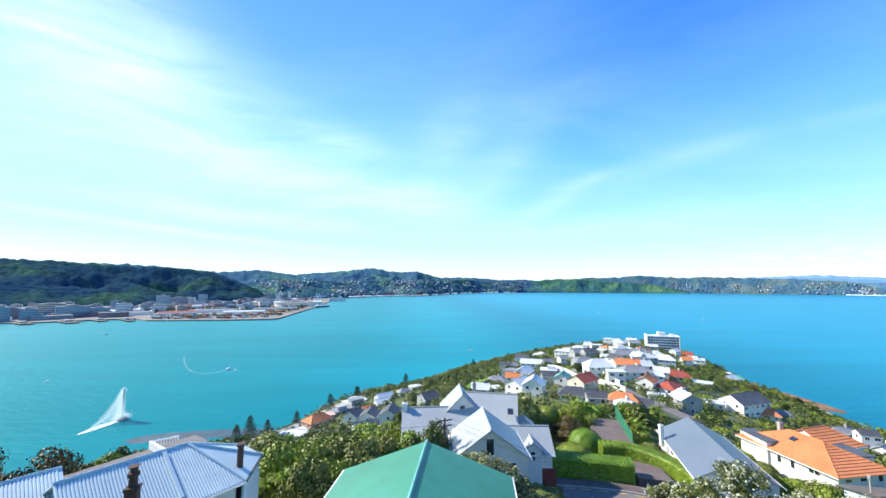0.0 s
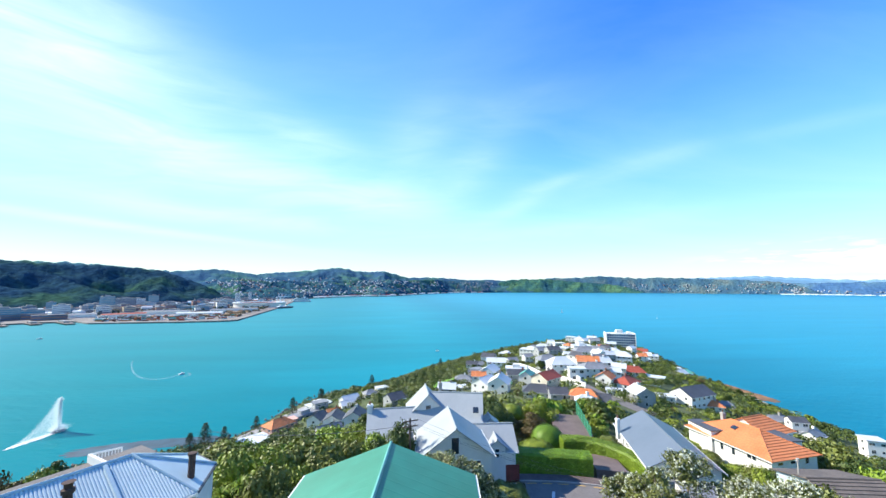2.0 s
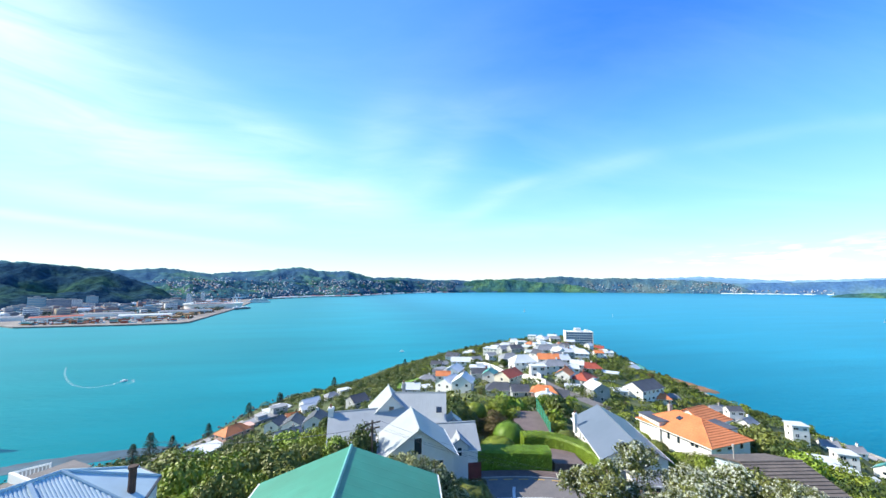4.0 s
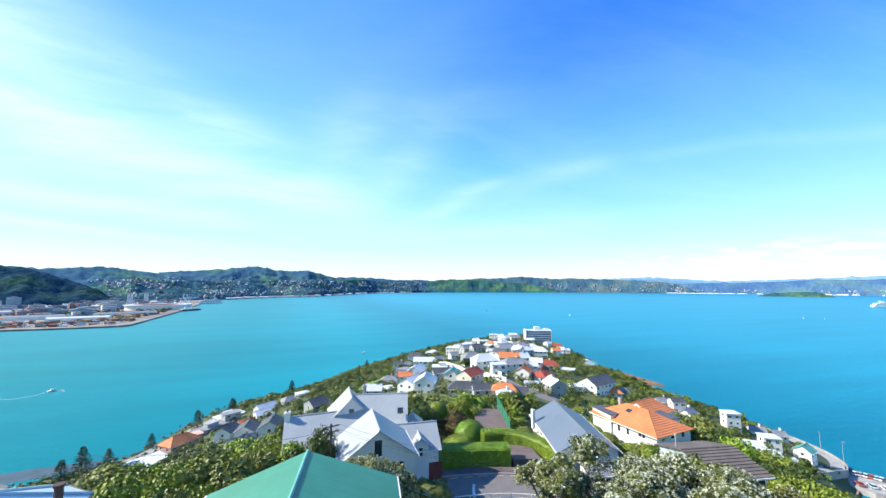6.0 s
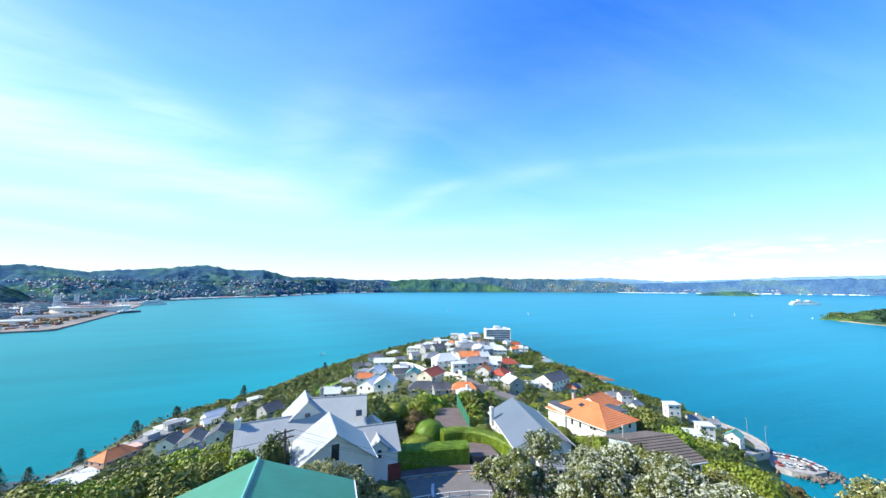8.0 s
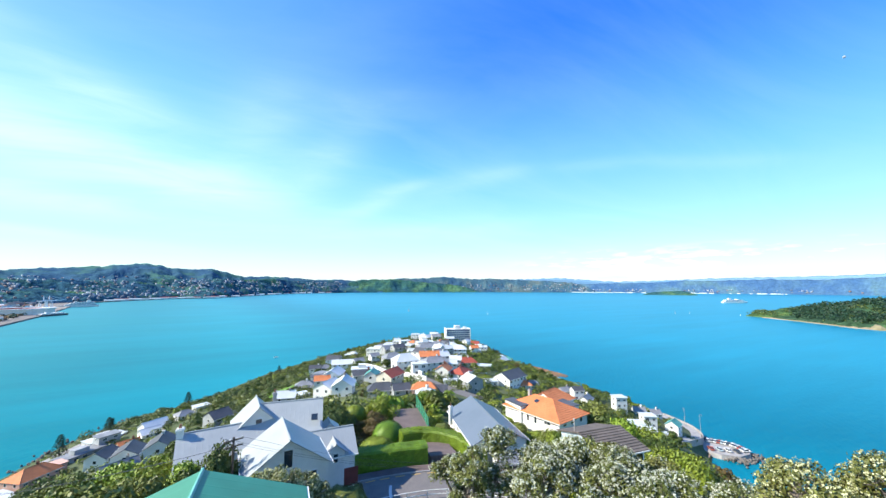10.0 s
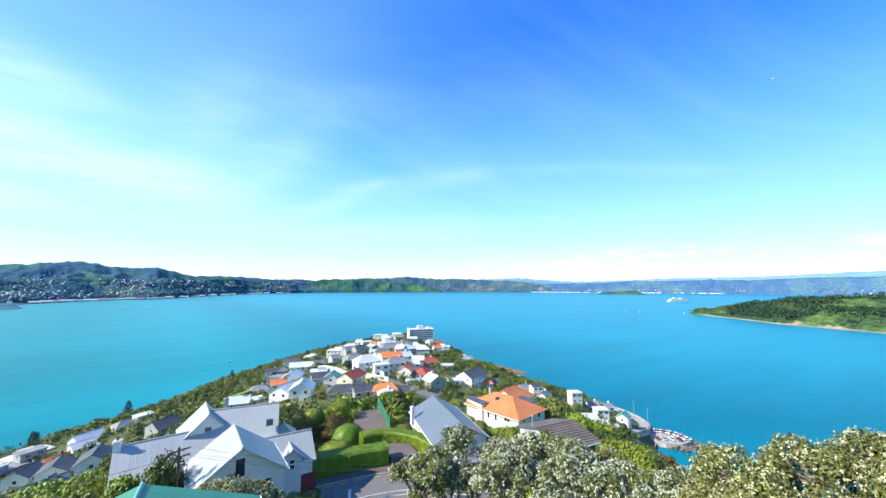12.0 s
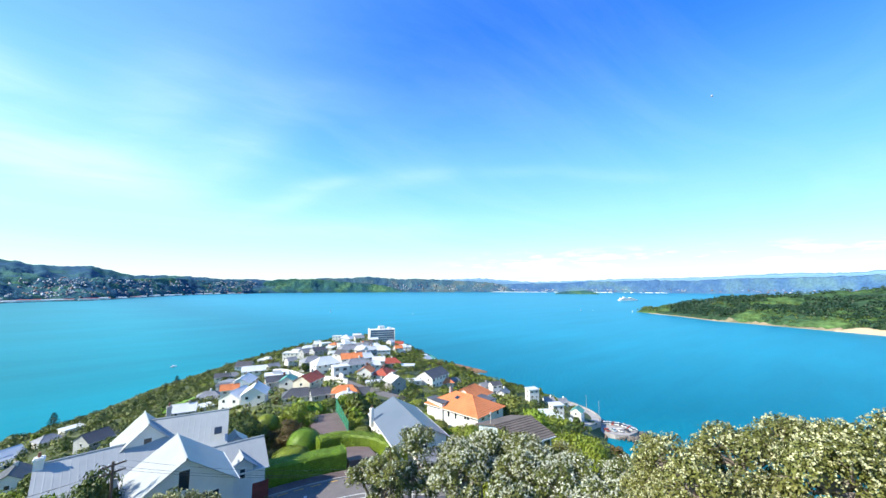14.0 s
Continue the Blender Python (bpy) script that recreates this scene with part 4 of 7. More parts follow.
# ---- the town on the headland ----
ROOF = {"silver": "pale metal", "midgrey": "grey", "slate": "dark grey", "teal": "green", "red": "red tiled", "orange": "orange tiled", "pink": "flat pink"}
WALL = {"white": "white", "cream": "cream", "greywall": "grey", "bluewall": "pale blue", "pink": "pink"}
BUILT = [(5, 50, 12), (-1, 20, 9), (38, 54, 11), (60, 62, 11), (40.5, 32, 6.5), (-17, 22, 8), (-26, 20, 6), (22, 47, 9), (25, 55, 5), (30, 57, 5)]
rng = random.Random(4)


def villa(x, y, w, d, rot, kind, roof, wall, storeys):
    """A town house of w by d metres; its long side faces along rot."""
    z = min(ground_z(x + dx, y + dy) for dx in (-3, 0, 3) for dy in (-3, 0, 3))
    z = max(z, 1.0) + 0.3
    BUILT.append((x, y, max(w, d) * 0.55))
    e = base("town_house", pose(x, y, z), f"{storeys}-storey {WALL[wall]} house under a {ROOF[roof]} {'flat roof' if kind == 'flat' else kind + ' roof'}", "house", "houses on the headland")
    h = 2.8 * storeys
    if w < d:
        w, d, rot = d, w, rot + 90
    rot += rng.uniform(-14, 14)
    r = radians(rot)
    ux, uy = math.cos(r), math.sin(r)
    wins = []
    n = max(2, int(w / 3.2))
    ins = 0.0
    for s in range(storeys):
        zz_ = 1.15 + 2.8 * s
        for k in range(n):
            u = (k + 0.5) / n * w - w / 2 + rng.uniform(-0.2, 0.2)
            for side in "lr":
                wins.append((side, u, zz_, rng.choice((1.0, 1.4, 1.8)), rng.choice((1.0, 1.2, 1.4))))
        for k in range(max(1, int(d / 4))):
            u = (k + 0.5) / max(1, int(d / 4)) * d - d / 2
            for side in "ab":
                wins.append((side, u, zz_, 1.2, 1.2))
    if kind == "flat":
        m = pose(0, 0, 0, 0, 0, rot)
        part("wall", boxed(-w / 2, w / 2, -d / 2, d / 2, -3, h), M[wall], e, m=m)
        part("roof", boxed(-w / 2 - 0.4, w / 2 + 0.4, -d / 2 - 0.4, d / 2 + 0.4, h, h + 0.3), M[roof], e, m=m)
        for side, u, z_, ww, hh in wins:
            wm = m @ (pose(u, -d / 2 if side == "r" else d / 2, h - z_, 0, 0, 0 if side == "r" else 180) if side in "lr" else pose(-w / 2 if side == "a" else w / 2, u, h - z_, 0, 0, -90 if side == "a" else 90))
            add_window(e, wm, ww, hh, M["white"], M["glass"])
        if w > 11:
            part("parapet", boxed(-w * 0.2, w * 0.15, -d * 0.25, d * 0.25, h + 0.3, h + 2.2), M[wall], e, m=m)
        return e
    drop = (d / 2 + 0.4) * rng.uniform(0.55, 0.7)
    prof, pit = ("tile", 0.5) if roof in ("red", "orange", "slate") else ("plain", 0.5)
    hip = (d * 0.42, d * 0.42) if kind == "hip" else (0, 0)
    half = w / 2 - (d * 0.42 if kind == "hip" else -0.3)
    half = max(half, 0.4)
    wing(e, (x - ux * half, y - uy * half), (x + ux * half, y + uy * half), z + h + drop, d / 2, drop, h, M[wall], M[roof], profile=prof, pitch=pit, hip=hip, windows=wins, cellar=2.5)
    if rng.random() < 0.55:
        add_chimney(e, ux * half * 0.4, uy * half * 0.4, h, h + drop + 1.0, 0.7, M[rng.choice(("white", "brick", "concrete"))])
    return e


villa(190.8, 424.7, 9.8, 9.8, -24, "flat", "silver", "white", 3)
villa(142.1, 295.7, 14.6, 8.8, -16, "flat", "silver", "white", 2)
villa(137.1, 281.0, 16.6, 10.0, -16, "hip", "midgrey", "white", 1)
villa(109.3, 324.6, 19.6, 9.8, -27, "flat", "silver", "white", 2)
villa(116.6, 294.7, 10.5, 8.4, -2, "gable", "slate", "greywall", 2)
villa(86.7, 228.1, 12.4, 8.7, -6, "hip", "midgrey", "greywall", 2)
villa(83.2, 198.7, 13.4, 9.4, -8, "hip", "silver", "white", 2)
villa(100.5, 377.1, 15.3, 9.2, -35, "flat", "silver", "white", 1)
villa(72.8, 337.8, 12.4, 9.9, -22, "gable", "slate", "bluewall", 2)
villa(65.6, 277.4, 14.5, 8.7, -23, "gable", "silver", "white", 2)
villa(58.7, 305.2, 10.1, 8.1, -11, "hip", "midgrey", "white", 1)
villa(60.8, 206.7, 12.2, 7.3, -11, "flat", "silver", "white", 2)
villa(47.4, 218.7, 12.6, 9.2, 48, "gable", "silver", "bluewall", 2)
villa(31.9, 218.7, 10.9, 8.7, -8, "hip", "midgrey", "cream", 1)
villa(24.9, 193.2, 10.1, 6.1, 3, "flat", "silver", "white", 1)
villa(34.3, 167.3, 10.3, 8.4, 58, "gable", "silver", "white", 2)
villa(39.1, 159.9, 10.0, 8.2, 56, "gable", "silver", "white", 2)
villa(45.9, 178.7, 7.7, 5.4, -14, "hip", "teal", "white", 1)
villa(55.5, 172.8, 7.3, 6.0, 52, "gable", "teal", "white", 2)
villa(58.0, 154.4, 10.6, 7.7, 39, "gable", "red", "cream", 2)
villa(49.2, 139.7, 11.0, 6.6, -9, "hip", "slate", "white", 1)
villa(53.2, 130.2, 6.2, 5.6, -2, "gable", "slate", "greywall", 1)
villa(59.9, 123.8, 8.8, 5.3, -21, "hip", "orange", "pink", 1)
villa(89.1, 162.8, 7.6, 6.9, 36, "gable", "orange", "white", 2)
villa(102.4, 206.0, 12.1, 8.5, -16, "gable", "orange", "white", 2)
villa(96.7, 187.6, 14.1, 8.5, -17, "hip", "midgrey", "white", 2)
villa(78.5, 169.1, 7.2, 5.0, -15, "flat", "silver", "white", 2)
villa(97.4, 160.6, 10.3, 8.4, 39, "hip", "red", "white", 2)
villa(85.1, 148.8, 6.0, 5.0, -30, "flat", "silver", "white", 1)
villa(65.0, 122.2, 6.0, 5.0, -13, "gable", "slate", "cream", 1)
villa(56.0, 114.5, 6.3, 5.0, -11, "hip", "silver", "white", 1)
villa(162.0, 275.2, 18.3, 9.2, -30, "hip", "silver", "bluewall", 2)
villa(137.6, 219.4, 13.9, 8.3, -27, "hip", "red", "white", 1)
villa(233.9, 343.6, 15.0, 12.0, -44, "flat", "silver", "white", 2)
villa(256.9, 391.2, 13.2, 10.5, -33, "gable", "red", "white", 1)
villa(162.1, 307.5, 12.2, 9.8, -28, "gable", "midgrey", "white", 1)
villa(241.1, 317.5, 7.5, 7.5, -37, "flat", "silver", "white", 1)
villa(230.7, 292.4, 8.9, 7.1, -38, "hip", "teal", "white", 1)
villa(116.4, 161.0, 6.7, 5.4, -26, "flat", "silver", "white", 1)
villa(130.6, 162.5, 16.0, 10.6, 21, "gable", "slate", "white", 2)
villa(139.2, 164.7, 7.4, 6.0, 20, "gable", "red", "white", 1)
villa(137.6, 158.3, 6.0, 5.4, -21, "hip", "orange", "cream", 1)
villa(144.6, 160.2, 7.0, 5.6, -22, "hip", "midgrey", "white", 1)
villa(161.9, 152.9, 6.6, 5.3, -17, "gable", "midgrey", "greywall", 1)
villa(163.9, 146.1, 6.0, 5.0, -18, "gable", "slate", "white", 2)
villa(163.4, 139.8, 8.2, 6.0, 11, "gable", "midgrey", "white", 1)
villa(181.3, 133.1, 6.0, 5.4, -34, "flat", "silver", "white", 3)
villa(194.9, 131.2, 6.0, 5.4, -26, "gable", "midgrey", "white", 1)
villa(208.3, 130.9, 6.0, 5.4, -28, "gable", "midgrey", "white", 1)
villa(174.6, 112.9, 6.0, 5.4, -37, "flat", "silver", "white", 3)
villa(152.6, 104.5, 6.0, 5.4, -36, "flat", "silver", "white", 2)
villa(150.6, 98.3, 6.8, 5.0, -37, "flat", "silver", "white", 2)
villa(177.9, 107.4, 6.1, 5.0, -29, "hip", "silver", "white", 1)
villa(199.6, 115.4, 6.6, 6.0, 10, "gable", "teal", "white", 2)
villa(155.5, 96.2, 6.0, 5.0, -28, "hip", "teal", "cream", 1)
villa(-59.2, 251.6, 15.3, 7.7, 43, "flat", "silver", "white", 1)
villa(-62.7, 231.6, 16.6, 6.6, 45, "flat", "midgrey", "greywall", 1)
villa(-64.8, 208.6, 7.7, 5.4, 47, "flat", "pink", "pink", 2)
villa(-66.5, 199.0, 13.0, 8.6, 49, "hip", "orange", "pink", 2)
villa(-73.5, 186.5, 11.0, 6.0, 40, "flat", "silver", "white", 1)
villa(-74.0, 172.0, 9.0, 5.4, 44, "hip", "silver", "white", 1)
villa(-65.8, 172.1, 9.5, 5.0, 51, "flat", "silver", "white", 1)
villa(-37.8, 241.1, 11.0, 7.6, 29, "gable", "silver", "white", 1)
villa(-41.4, 209.9, 7.3, 6.6, 31, "gable", "orange", "cream", 1)
villa(-43.5, 184.7, 8.4, 6.9, 83, "gable", "slate", "white", 2)
villa(-32.7, 167.8, 8.8, 7.2, 81, "gable", "slate", "white", 2)
villa(-22.3, 158.5, 9.0, 7.3, 73, "gable", "slate", "white", 2)
villa(-4.7, 196.7, 7.6, 6.1, 11, "gable", "midgrey", "white", 1)
villa(-25.7, 246.6, 8.1, 6.4, 16, "hip", "midgrey", "white", 1)
villa(-19.4, 261.7, 7.8, 5.5, 24, "flat", "silver", "white", 1)
villa(-31.6, 152.2, 9.2, 5.5, 32, "gable", "midgrey", "white", 1)
villa(-34.7, 187.0, 6.7, 5.0, 21, "gable", "orange", "cream", 1)
villa(-56.0, 241.1, 8.4, 5.9, 43, "flat", "midgrey", "greywall", 2)
villa(-36.7, 225.4, 8.0, 6.0, 29, "gable", "silver", "white", 1)
villa(-69.4, 181.3, 6.1, 5.0, 51, "flat", "silver", "white", 1)
villa(50.8, 300.0, 9.0, 7.2, -10, "gable", "slate", "white", 2)
villa(82.0, 292.8, 8.3, 6.6, 4, "gable", "midgrey", "white", 1)
villa(88.1, 271.0, 6.9, 6.2, 2, "gable", "midgrey", "white", 2)
villa(117.8, 265.3, 8.7, 6.9, -4, "gable", "silver", "white", 1)
villa(107.4, 187.0, 6.0, 5.4, -10, "gable", "silver", "white", 2)


# more houses fill the gaps between
for k in range(92):
    s = rng.uniform(0, 1)
    x = 50 + 160 * s + rng.gauss(0, 27); y = 148 + 265 * s + rng.gauss(0, 20)
    if ground_z(x, y) < 8 or (58 < x < 88 and 130 < y < 265) or any((x - a) ** 2 + (y - b) ** 2 < (c * 0.7 + 4.4) ** 2 for a, b, c in BUILT) or (8 < x < 40 and 205 < y < 268):
        continue
    villa(round(x, 1), round(y, 1), rng.uniform(7, 11), rng.uniform(6, 8), rng.uniform(-40, 40), rng.choice(("gable", "gable", "hip", "flat")), rng.choice(("silver", "silver", "silver", "midgrey", "slate", "silver", "orange")), rng.choice(("white", "white", "white", "cream", "greywall")), rng.choice((1, 2, 2)))


# the apartment block at the end of the headland
def apartment_block(x, y, rot, w, d, floors):
    z = ground_z(x, y) - 1
    e = base("apartment_block", pose(x, y, z, 0, 0, rot), "white concrete apartment block with blue window bands", "building")
    BUILT.append((x, y, 24))
    fh = 2.75
    part("wall", boxed(-w / 2, w / 2, -d / 2, d / 2, -4, floors * fh + 0.5), M["white"], e)
    for f in range(floors + 1):
        part("floor_slab", boxed(-w / 2 - 0.5, w / 2 + 0.5, -d / 2 - 0.35, d / 2 + 0.35, f * fh - 0.3, f * fh + 0.45), M["white"], e)
    n = 12
    for f in range(floors):
        for k in range(n):
            u = (k + 0.5) / n * w - w / 2
            part("window", boxed(u - w / n * 0.42, u + w / n * 0.42, -d / 2 - 0.12, -d / 2 + 0.1, f * fh + 0.5, f * fh + 2.35), M["bluepane"], e)
    part("end_wall", boxed(-w / 2 - 1.0, -w / 2 - 0.2, -d / 2 - 0.9, d / 2 + 0.9, -4, floors * fh + 1.4), M["white"], e)
    part("end_wall", boxed(w / 2 + 0.2, w / 2 + 0.7, -d / 2 - 0.9, d / 2 + 0.9, -4, floors * fh + 1.0), M["white"], e)
    part("lift_house", boxed(-4, 3, -3, 4, floors * fh + 0.5, floors * fh + 4.2), M["white"], e)
    part("plant_room", boxed(8, 12, -3, 3, floors * fh + 0.5, floors * fh + 2.4), M["white"], e)
    for k in range(5):
        part("vent", boxed(-w / 2 + 3 + k * 5.5, -w / 2 + 4.2 + k * 5.5, -5, -4, floors * fh + 0.5, floors * fh + 1.5), M["white"], e)
    return e


apartment_block(245, 412, -18, 30, 13, 6)


# ---- road, drive and edges ----
def ribbon(name, pts, widths, z_lift, thick, mat, label, category, kind="structure"):
    """A paved strip along (x, y, z) points."""
    bm = bmesh.new()
    rows_ = []
    for i, p in enumerate(pts):
        p = Vector(p)
        d = (Vector(pts[min(i + 1, len(pts) - 1)]) - Vector(pts[max(i - 1, 0)])); d.z = 0; d.normalize()
        nrm = Vector((-d.y, d.x, 0))
        w = widths[i] if isinstance(widths, (list, tuple)) else widths
        rows_.append([bm.verts.new(p + nrm * s * w / 2 + Vector((0, 0, zz_))) for s, zz_ in ((-1, z_lift - thick), (-1, z_lift), (1, z_lift), (1, z_lift - thick))])
    for a, b in zip(rows_, rows_[1:]):
        for k in range(3):
            bm.faces.new((a[k], a[k + 1], b[k + 1], b[k]))
    bm.faces.new(rows_[0]); bm.faces.new(rows_[-1][::-1])
    ob = part(name, bm, mat)
    return tagged(ob, label, category, kind=kind)


def curve_pts(ctrl, n=8):
    """A smooth line through control points."""
    out = []
    c = [Vector(p) for p in ctrl]
    for i in range(len(c) - 1):
        p0, p1, p2, p3 = c[max(i - 1, 0)], c[i], c[i + 1], c[min(i + 2, len(c) - 1)]
        for k in range(n):
            t = k / n
            out.append(0.5 * ((2 * p1) + (p2 - p0) * t + (2 * p0 - 5 * p1 + 4 * p2 - p3) * t * t + (3 * p1 - p0 - 3 * p2 + p3) * t ** 3))
    out.append(c[-1])
    return out


ROAD = [(2, 40.5, 59.8), (10, 45.6, 59.3), (17.5, 46.2, 59.0), (25, 44.3, 58.9), (32, 39.4, 58.9), (37, 33, 58.9)]
road = curve_pts(ROAD)
ribbon("road", road, 7.0, 0.0, 2.0, M["asphalt"], "narrow curving grey asphalt street", "road")
side = [p + Vector((-d.y, d.x, 0)).normalized() * 4.35 for p, d in zip(road, [(road[min(i + 1, len(road) - 1)] - road[max(i - 1, 0)]) for i in range(len(road))])]
ribbon("pavement", side, 1.7, 0.13, 2.0, M["paving"], "grey brown footpath with a raised kerb", "pavement")
kerb = [p + Vector((-d.y, d.x, 0)).normalized() * 3.45 for p, d in zip(road, [(road[min(i + 1, len(road) - 1)] - road[max(i - 1, 0)]) for i in range(len(road))])]
ribbon("kerb", kerb, 0.16, 0.14, 0.6, M["concrete"], "concrete kerb along the street", "kerb")


def dashes(line, offset, every, length, width, mat, label):
    k = 0
    for i in range(0, len(line) - 1, every):
        a, b = line[i], line[i + 1]
        d = (b - a); d.z = 0; d.normalize()
        nrm = Vector((-d.y, d.x, 0))
        c = (a + b) / 2 + nrm * offset
        ob = part("road_marking", boxed(-length / 2, length / 2, -width / 2, width / 2, 0, 0.012), mat, m=pose(c.x, c.y, c.z + 0.006, 0, 0, math.degrees(math.atan2(d.y, d.x))))
        tagged(ob, label, "road marking", "road markings", "structure")


dashes(road[8:], 3.0, 2, 1.3, 0.14, M["yellowpaint"], "short yellow no-parking dash on asphalt")
bm = bmesh.new()
for i in range(8):
    a = i / 7
    box(bm, -0.16 - 0.12 * math.sin(a * 2.6), 0.16 - 0.06 * math.sin(a * 2.6), a * 2.6 - 0.02, a * 2.6 + 0.36, 0, 0.012)
tagged(part("road_marking", bm, M["linepaint"], m=pose(17.4, 44.4, 59.03, 0, 0, -21)), "white painted arrow on the asphalt", "road marking", "road markings", "structure")
ribbon("driveway", curve_pts([(28.0, 50.2, 58.9), (29.0, 54, 58.3), (30.2, 58.5, 57.6), (28.6, 63.5, 57.0)]), [4.2] * 24 + [4.2], 0.75, 2.5, M["paving"], "worn brown concrete driveway between hedges", "driveway")
ribbon("tennis_court", [(30.6, 66, 56.0), (33, 74, 55.8), (36, 84, 55.2)], 7.0, 0.2, 3.0, M["paving"], "old dark asphalt court behind hedges", "court")

# white pipe rail beside the street
rl = base("guard_rail", pose(15.5, 43.0, 59.4), "white painted pipe guard rail beside the street", "railing")
near = [p - Vector((-d.y, d.x, 0)).normalized() * 3.2 for p, d in zip(road, [(road[min(i + 1, len(road) - 1)] - road[max(i - 1, 0)]) for i in range(len(road))])][9:34]
o = rl.matrix_basis.translation
for h in (1.05, 0.55):
    part("rail", tube(bmesh.new(), [p - o + Vector((0, 0, h)) for p in near], [0.055] * len(near), 6), M["white"], rl)
for p in near[::3]:
    part("post", tube(bmesh.new(), [p - o + Vector((0, 0, -0.6)), p - o + Vector((0, 0, 1.08))], [0.06, 0.06], 6), M["white"], rl)


# ---- plants ----
def leaves_mesh(name, pts, nrm, size, mat, seed=0, aspect=0.5, spread=0.7):
    """One small folded leaf at every point, turned at random round its normal."""
    r = np.random.RandomState(seed)
    n = len(pts)
    nrm = nrm + r.normal(0, spread, (n, 3))
    nrm /= np.linalg.norm(nrm, axis=1, keepdims=True) + 1e-9
    t = np.cross(nrm, r.normal(0, 1, (n, 3)))
    t /= np.linalg.norm(t, axis=1, keepdims=True) + 1e-9
    b = np.cross(nrm, t)
    s = (size * r.uniform(0.6, 1.35, n))[:, None]
    v = np.stack([pts - t * s * 0.5, pts + b * s * aspect * 0.5 + nrm * s * 0.12, pts + t * s * 0.5, pts - b * s * aspect * 0.5 + nrm * s * 0.12], 1)
    return mesh_from(name, v.reshape(-1, 3), np.arange(n * 4).reshape(-1, 4), mat)


def cloud(lobes, per, seed, flat=0.75, inner=0.55):
    """Points in the outer shell of many small lobes, with their outward normals."""
    r = np.random.RandomState(seed)
    P, N = [], []
    for cx, cy, cz, rad in lobes:
        k = max(4, int(per * rad * rad))
        d = r.normal(0, 1, (k, 3)); d /= np.linalg.norm(d, axis=1, keepdims=True)
        d[:, 2] = np.where(d[:, 2] < -0.35, -d[:, 2], d[:, 2])
        q = rad * (inner + (1 - inner) * r.uniform(0, 1, (k, 1)) ** 0.5) * (1 + r.normal(0, 0.08, (k, 1)))
        P.append(np.array([cx, cy, cz]) + d * q * np.array([1, 1, flat])); N.append(d)
    return np.concatenate(P), np.concatenate(N)


def crown_lobes(r, R, h, n, seed_shape=1.0):
    """Lobes spread over a crown of radius R and height h, uneven in outline."""
    out = []
    for k in range(n):
        a = r.uniform(0, 2 * math.pi)
        u = r.uniform(0, 1) ** 0.6
        zz_ = r.uniform(0.15, 1.0)
        rad = R * math.sqrt(max(0.05, 1 - (2 * zz_ - 1) ** 2 * 0.9)) * u * r.uniform(0.75, 1.12)
        out.append((rad * math.cos(a), rad * math.sin(a), zz_ * h, R * r.uniform(0.26, 0.46)))
    return out


def tree_model(seed, R, h, trunk_h, leaf, bark, n_lobes, per, size, name="tree", label="", category="tree", group="", aspect=0.5):
    """A tapered trunk with limbs and a broken crown of small leaves."""
    r = random.Random(seed)
    e = base(name, pose(0, 0, -500), label, category, group)
    lobes = crown_lobes(r, R, h, n_lobes)
    bm = bmesh.new()
    tr = max(0.12, R * 0.085)
    tube(bm, [(0, 0, -1.0), (0.05 * R, 0, trunk_h * 0.5), (0, 0.06 * R, trunk_h + h * 0.3), (0, 0.04 * R, trunk_h + h * 0.6)], [tr * 1.3, tr, tr * 0.6, tr * 0.2], 7)
    for lx, ly, lz, lr in lobes[:: max(1, n_lobes // 9)]:
        s = Vector((0, 0.03 * R, trunk_h * r.uniform(0.6, 1.0)))
        tip = Vector((lx * 0.9, ly * 0.9, trunk_h + lz))
        mid = s.lerp(tip, 0.55) + Vector((0, 0, 0.12 * R))
        tube(bm, [s, mid, tip], [tr * 0.5, tr * 0.3, tr * 0.08], 5)
    part("trunk", bm, bark, e)
    P, N = cloud([(a, b, c + trunk_h, d) for a, b, c, d in lobes], per, seed)
    part("crown", leaves_mesh("crown", P, N, size, leaf, seed, aspect, 0.36), None, e)
    return e


def planted(model, x, y, s, turn, sink=0.2):
    z = ground_z(x, y)
    c = copy_thing(model, pose(x, y, z - sink, 0, 0, turn) @ Matrix.Scale(s, 4))
    return c


MID = [tree_model(11, 3.0, 4.2, 1.0, M["leafdark"], M["bark"], 26, 42, 0.70, label="dense dark green broadleaf tree", group="trees on the headland"),
       tree_model(12, 3.0, 3.8, 0.9, M["leaf"], M["bark"], 24, 42, 0.70, label="rounded mid green broadleaf tree", group="trees on the headland"),
       tree_model(13, 2.6, 3.2, 0.7, M["leafolive"], M["bark"], 22, 44, 0.66, label="spreading olive green coastal tree", group="trees on the headland"),
       tree_model(14, 2.4, 3.0, 0.6, M["leaflime"], M["bark"], 20, 44, 0.64, label="bright yellow-green leafy shrub", category="shrub", group="trees on the headland"),
       tree_model(15, 2.8, 4.0, 0.8, M["leafbrown"], M["bark"], 22, 42, 0.66, label="bronze tinged shrubby tree", group="trees on the headland")]


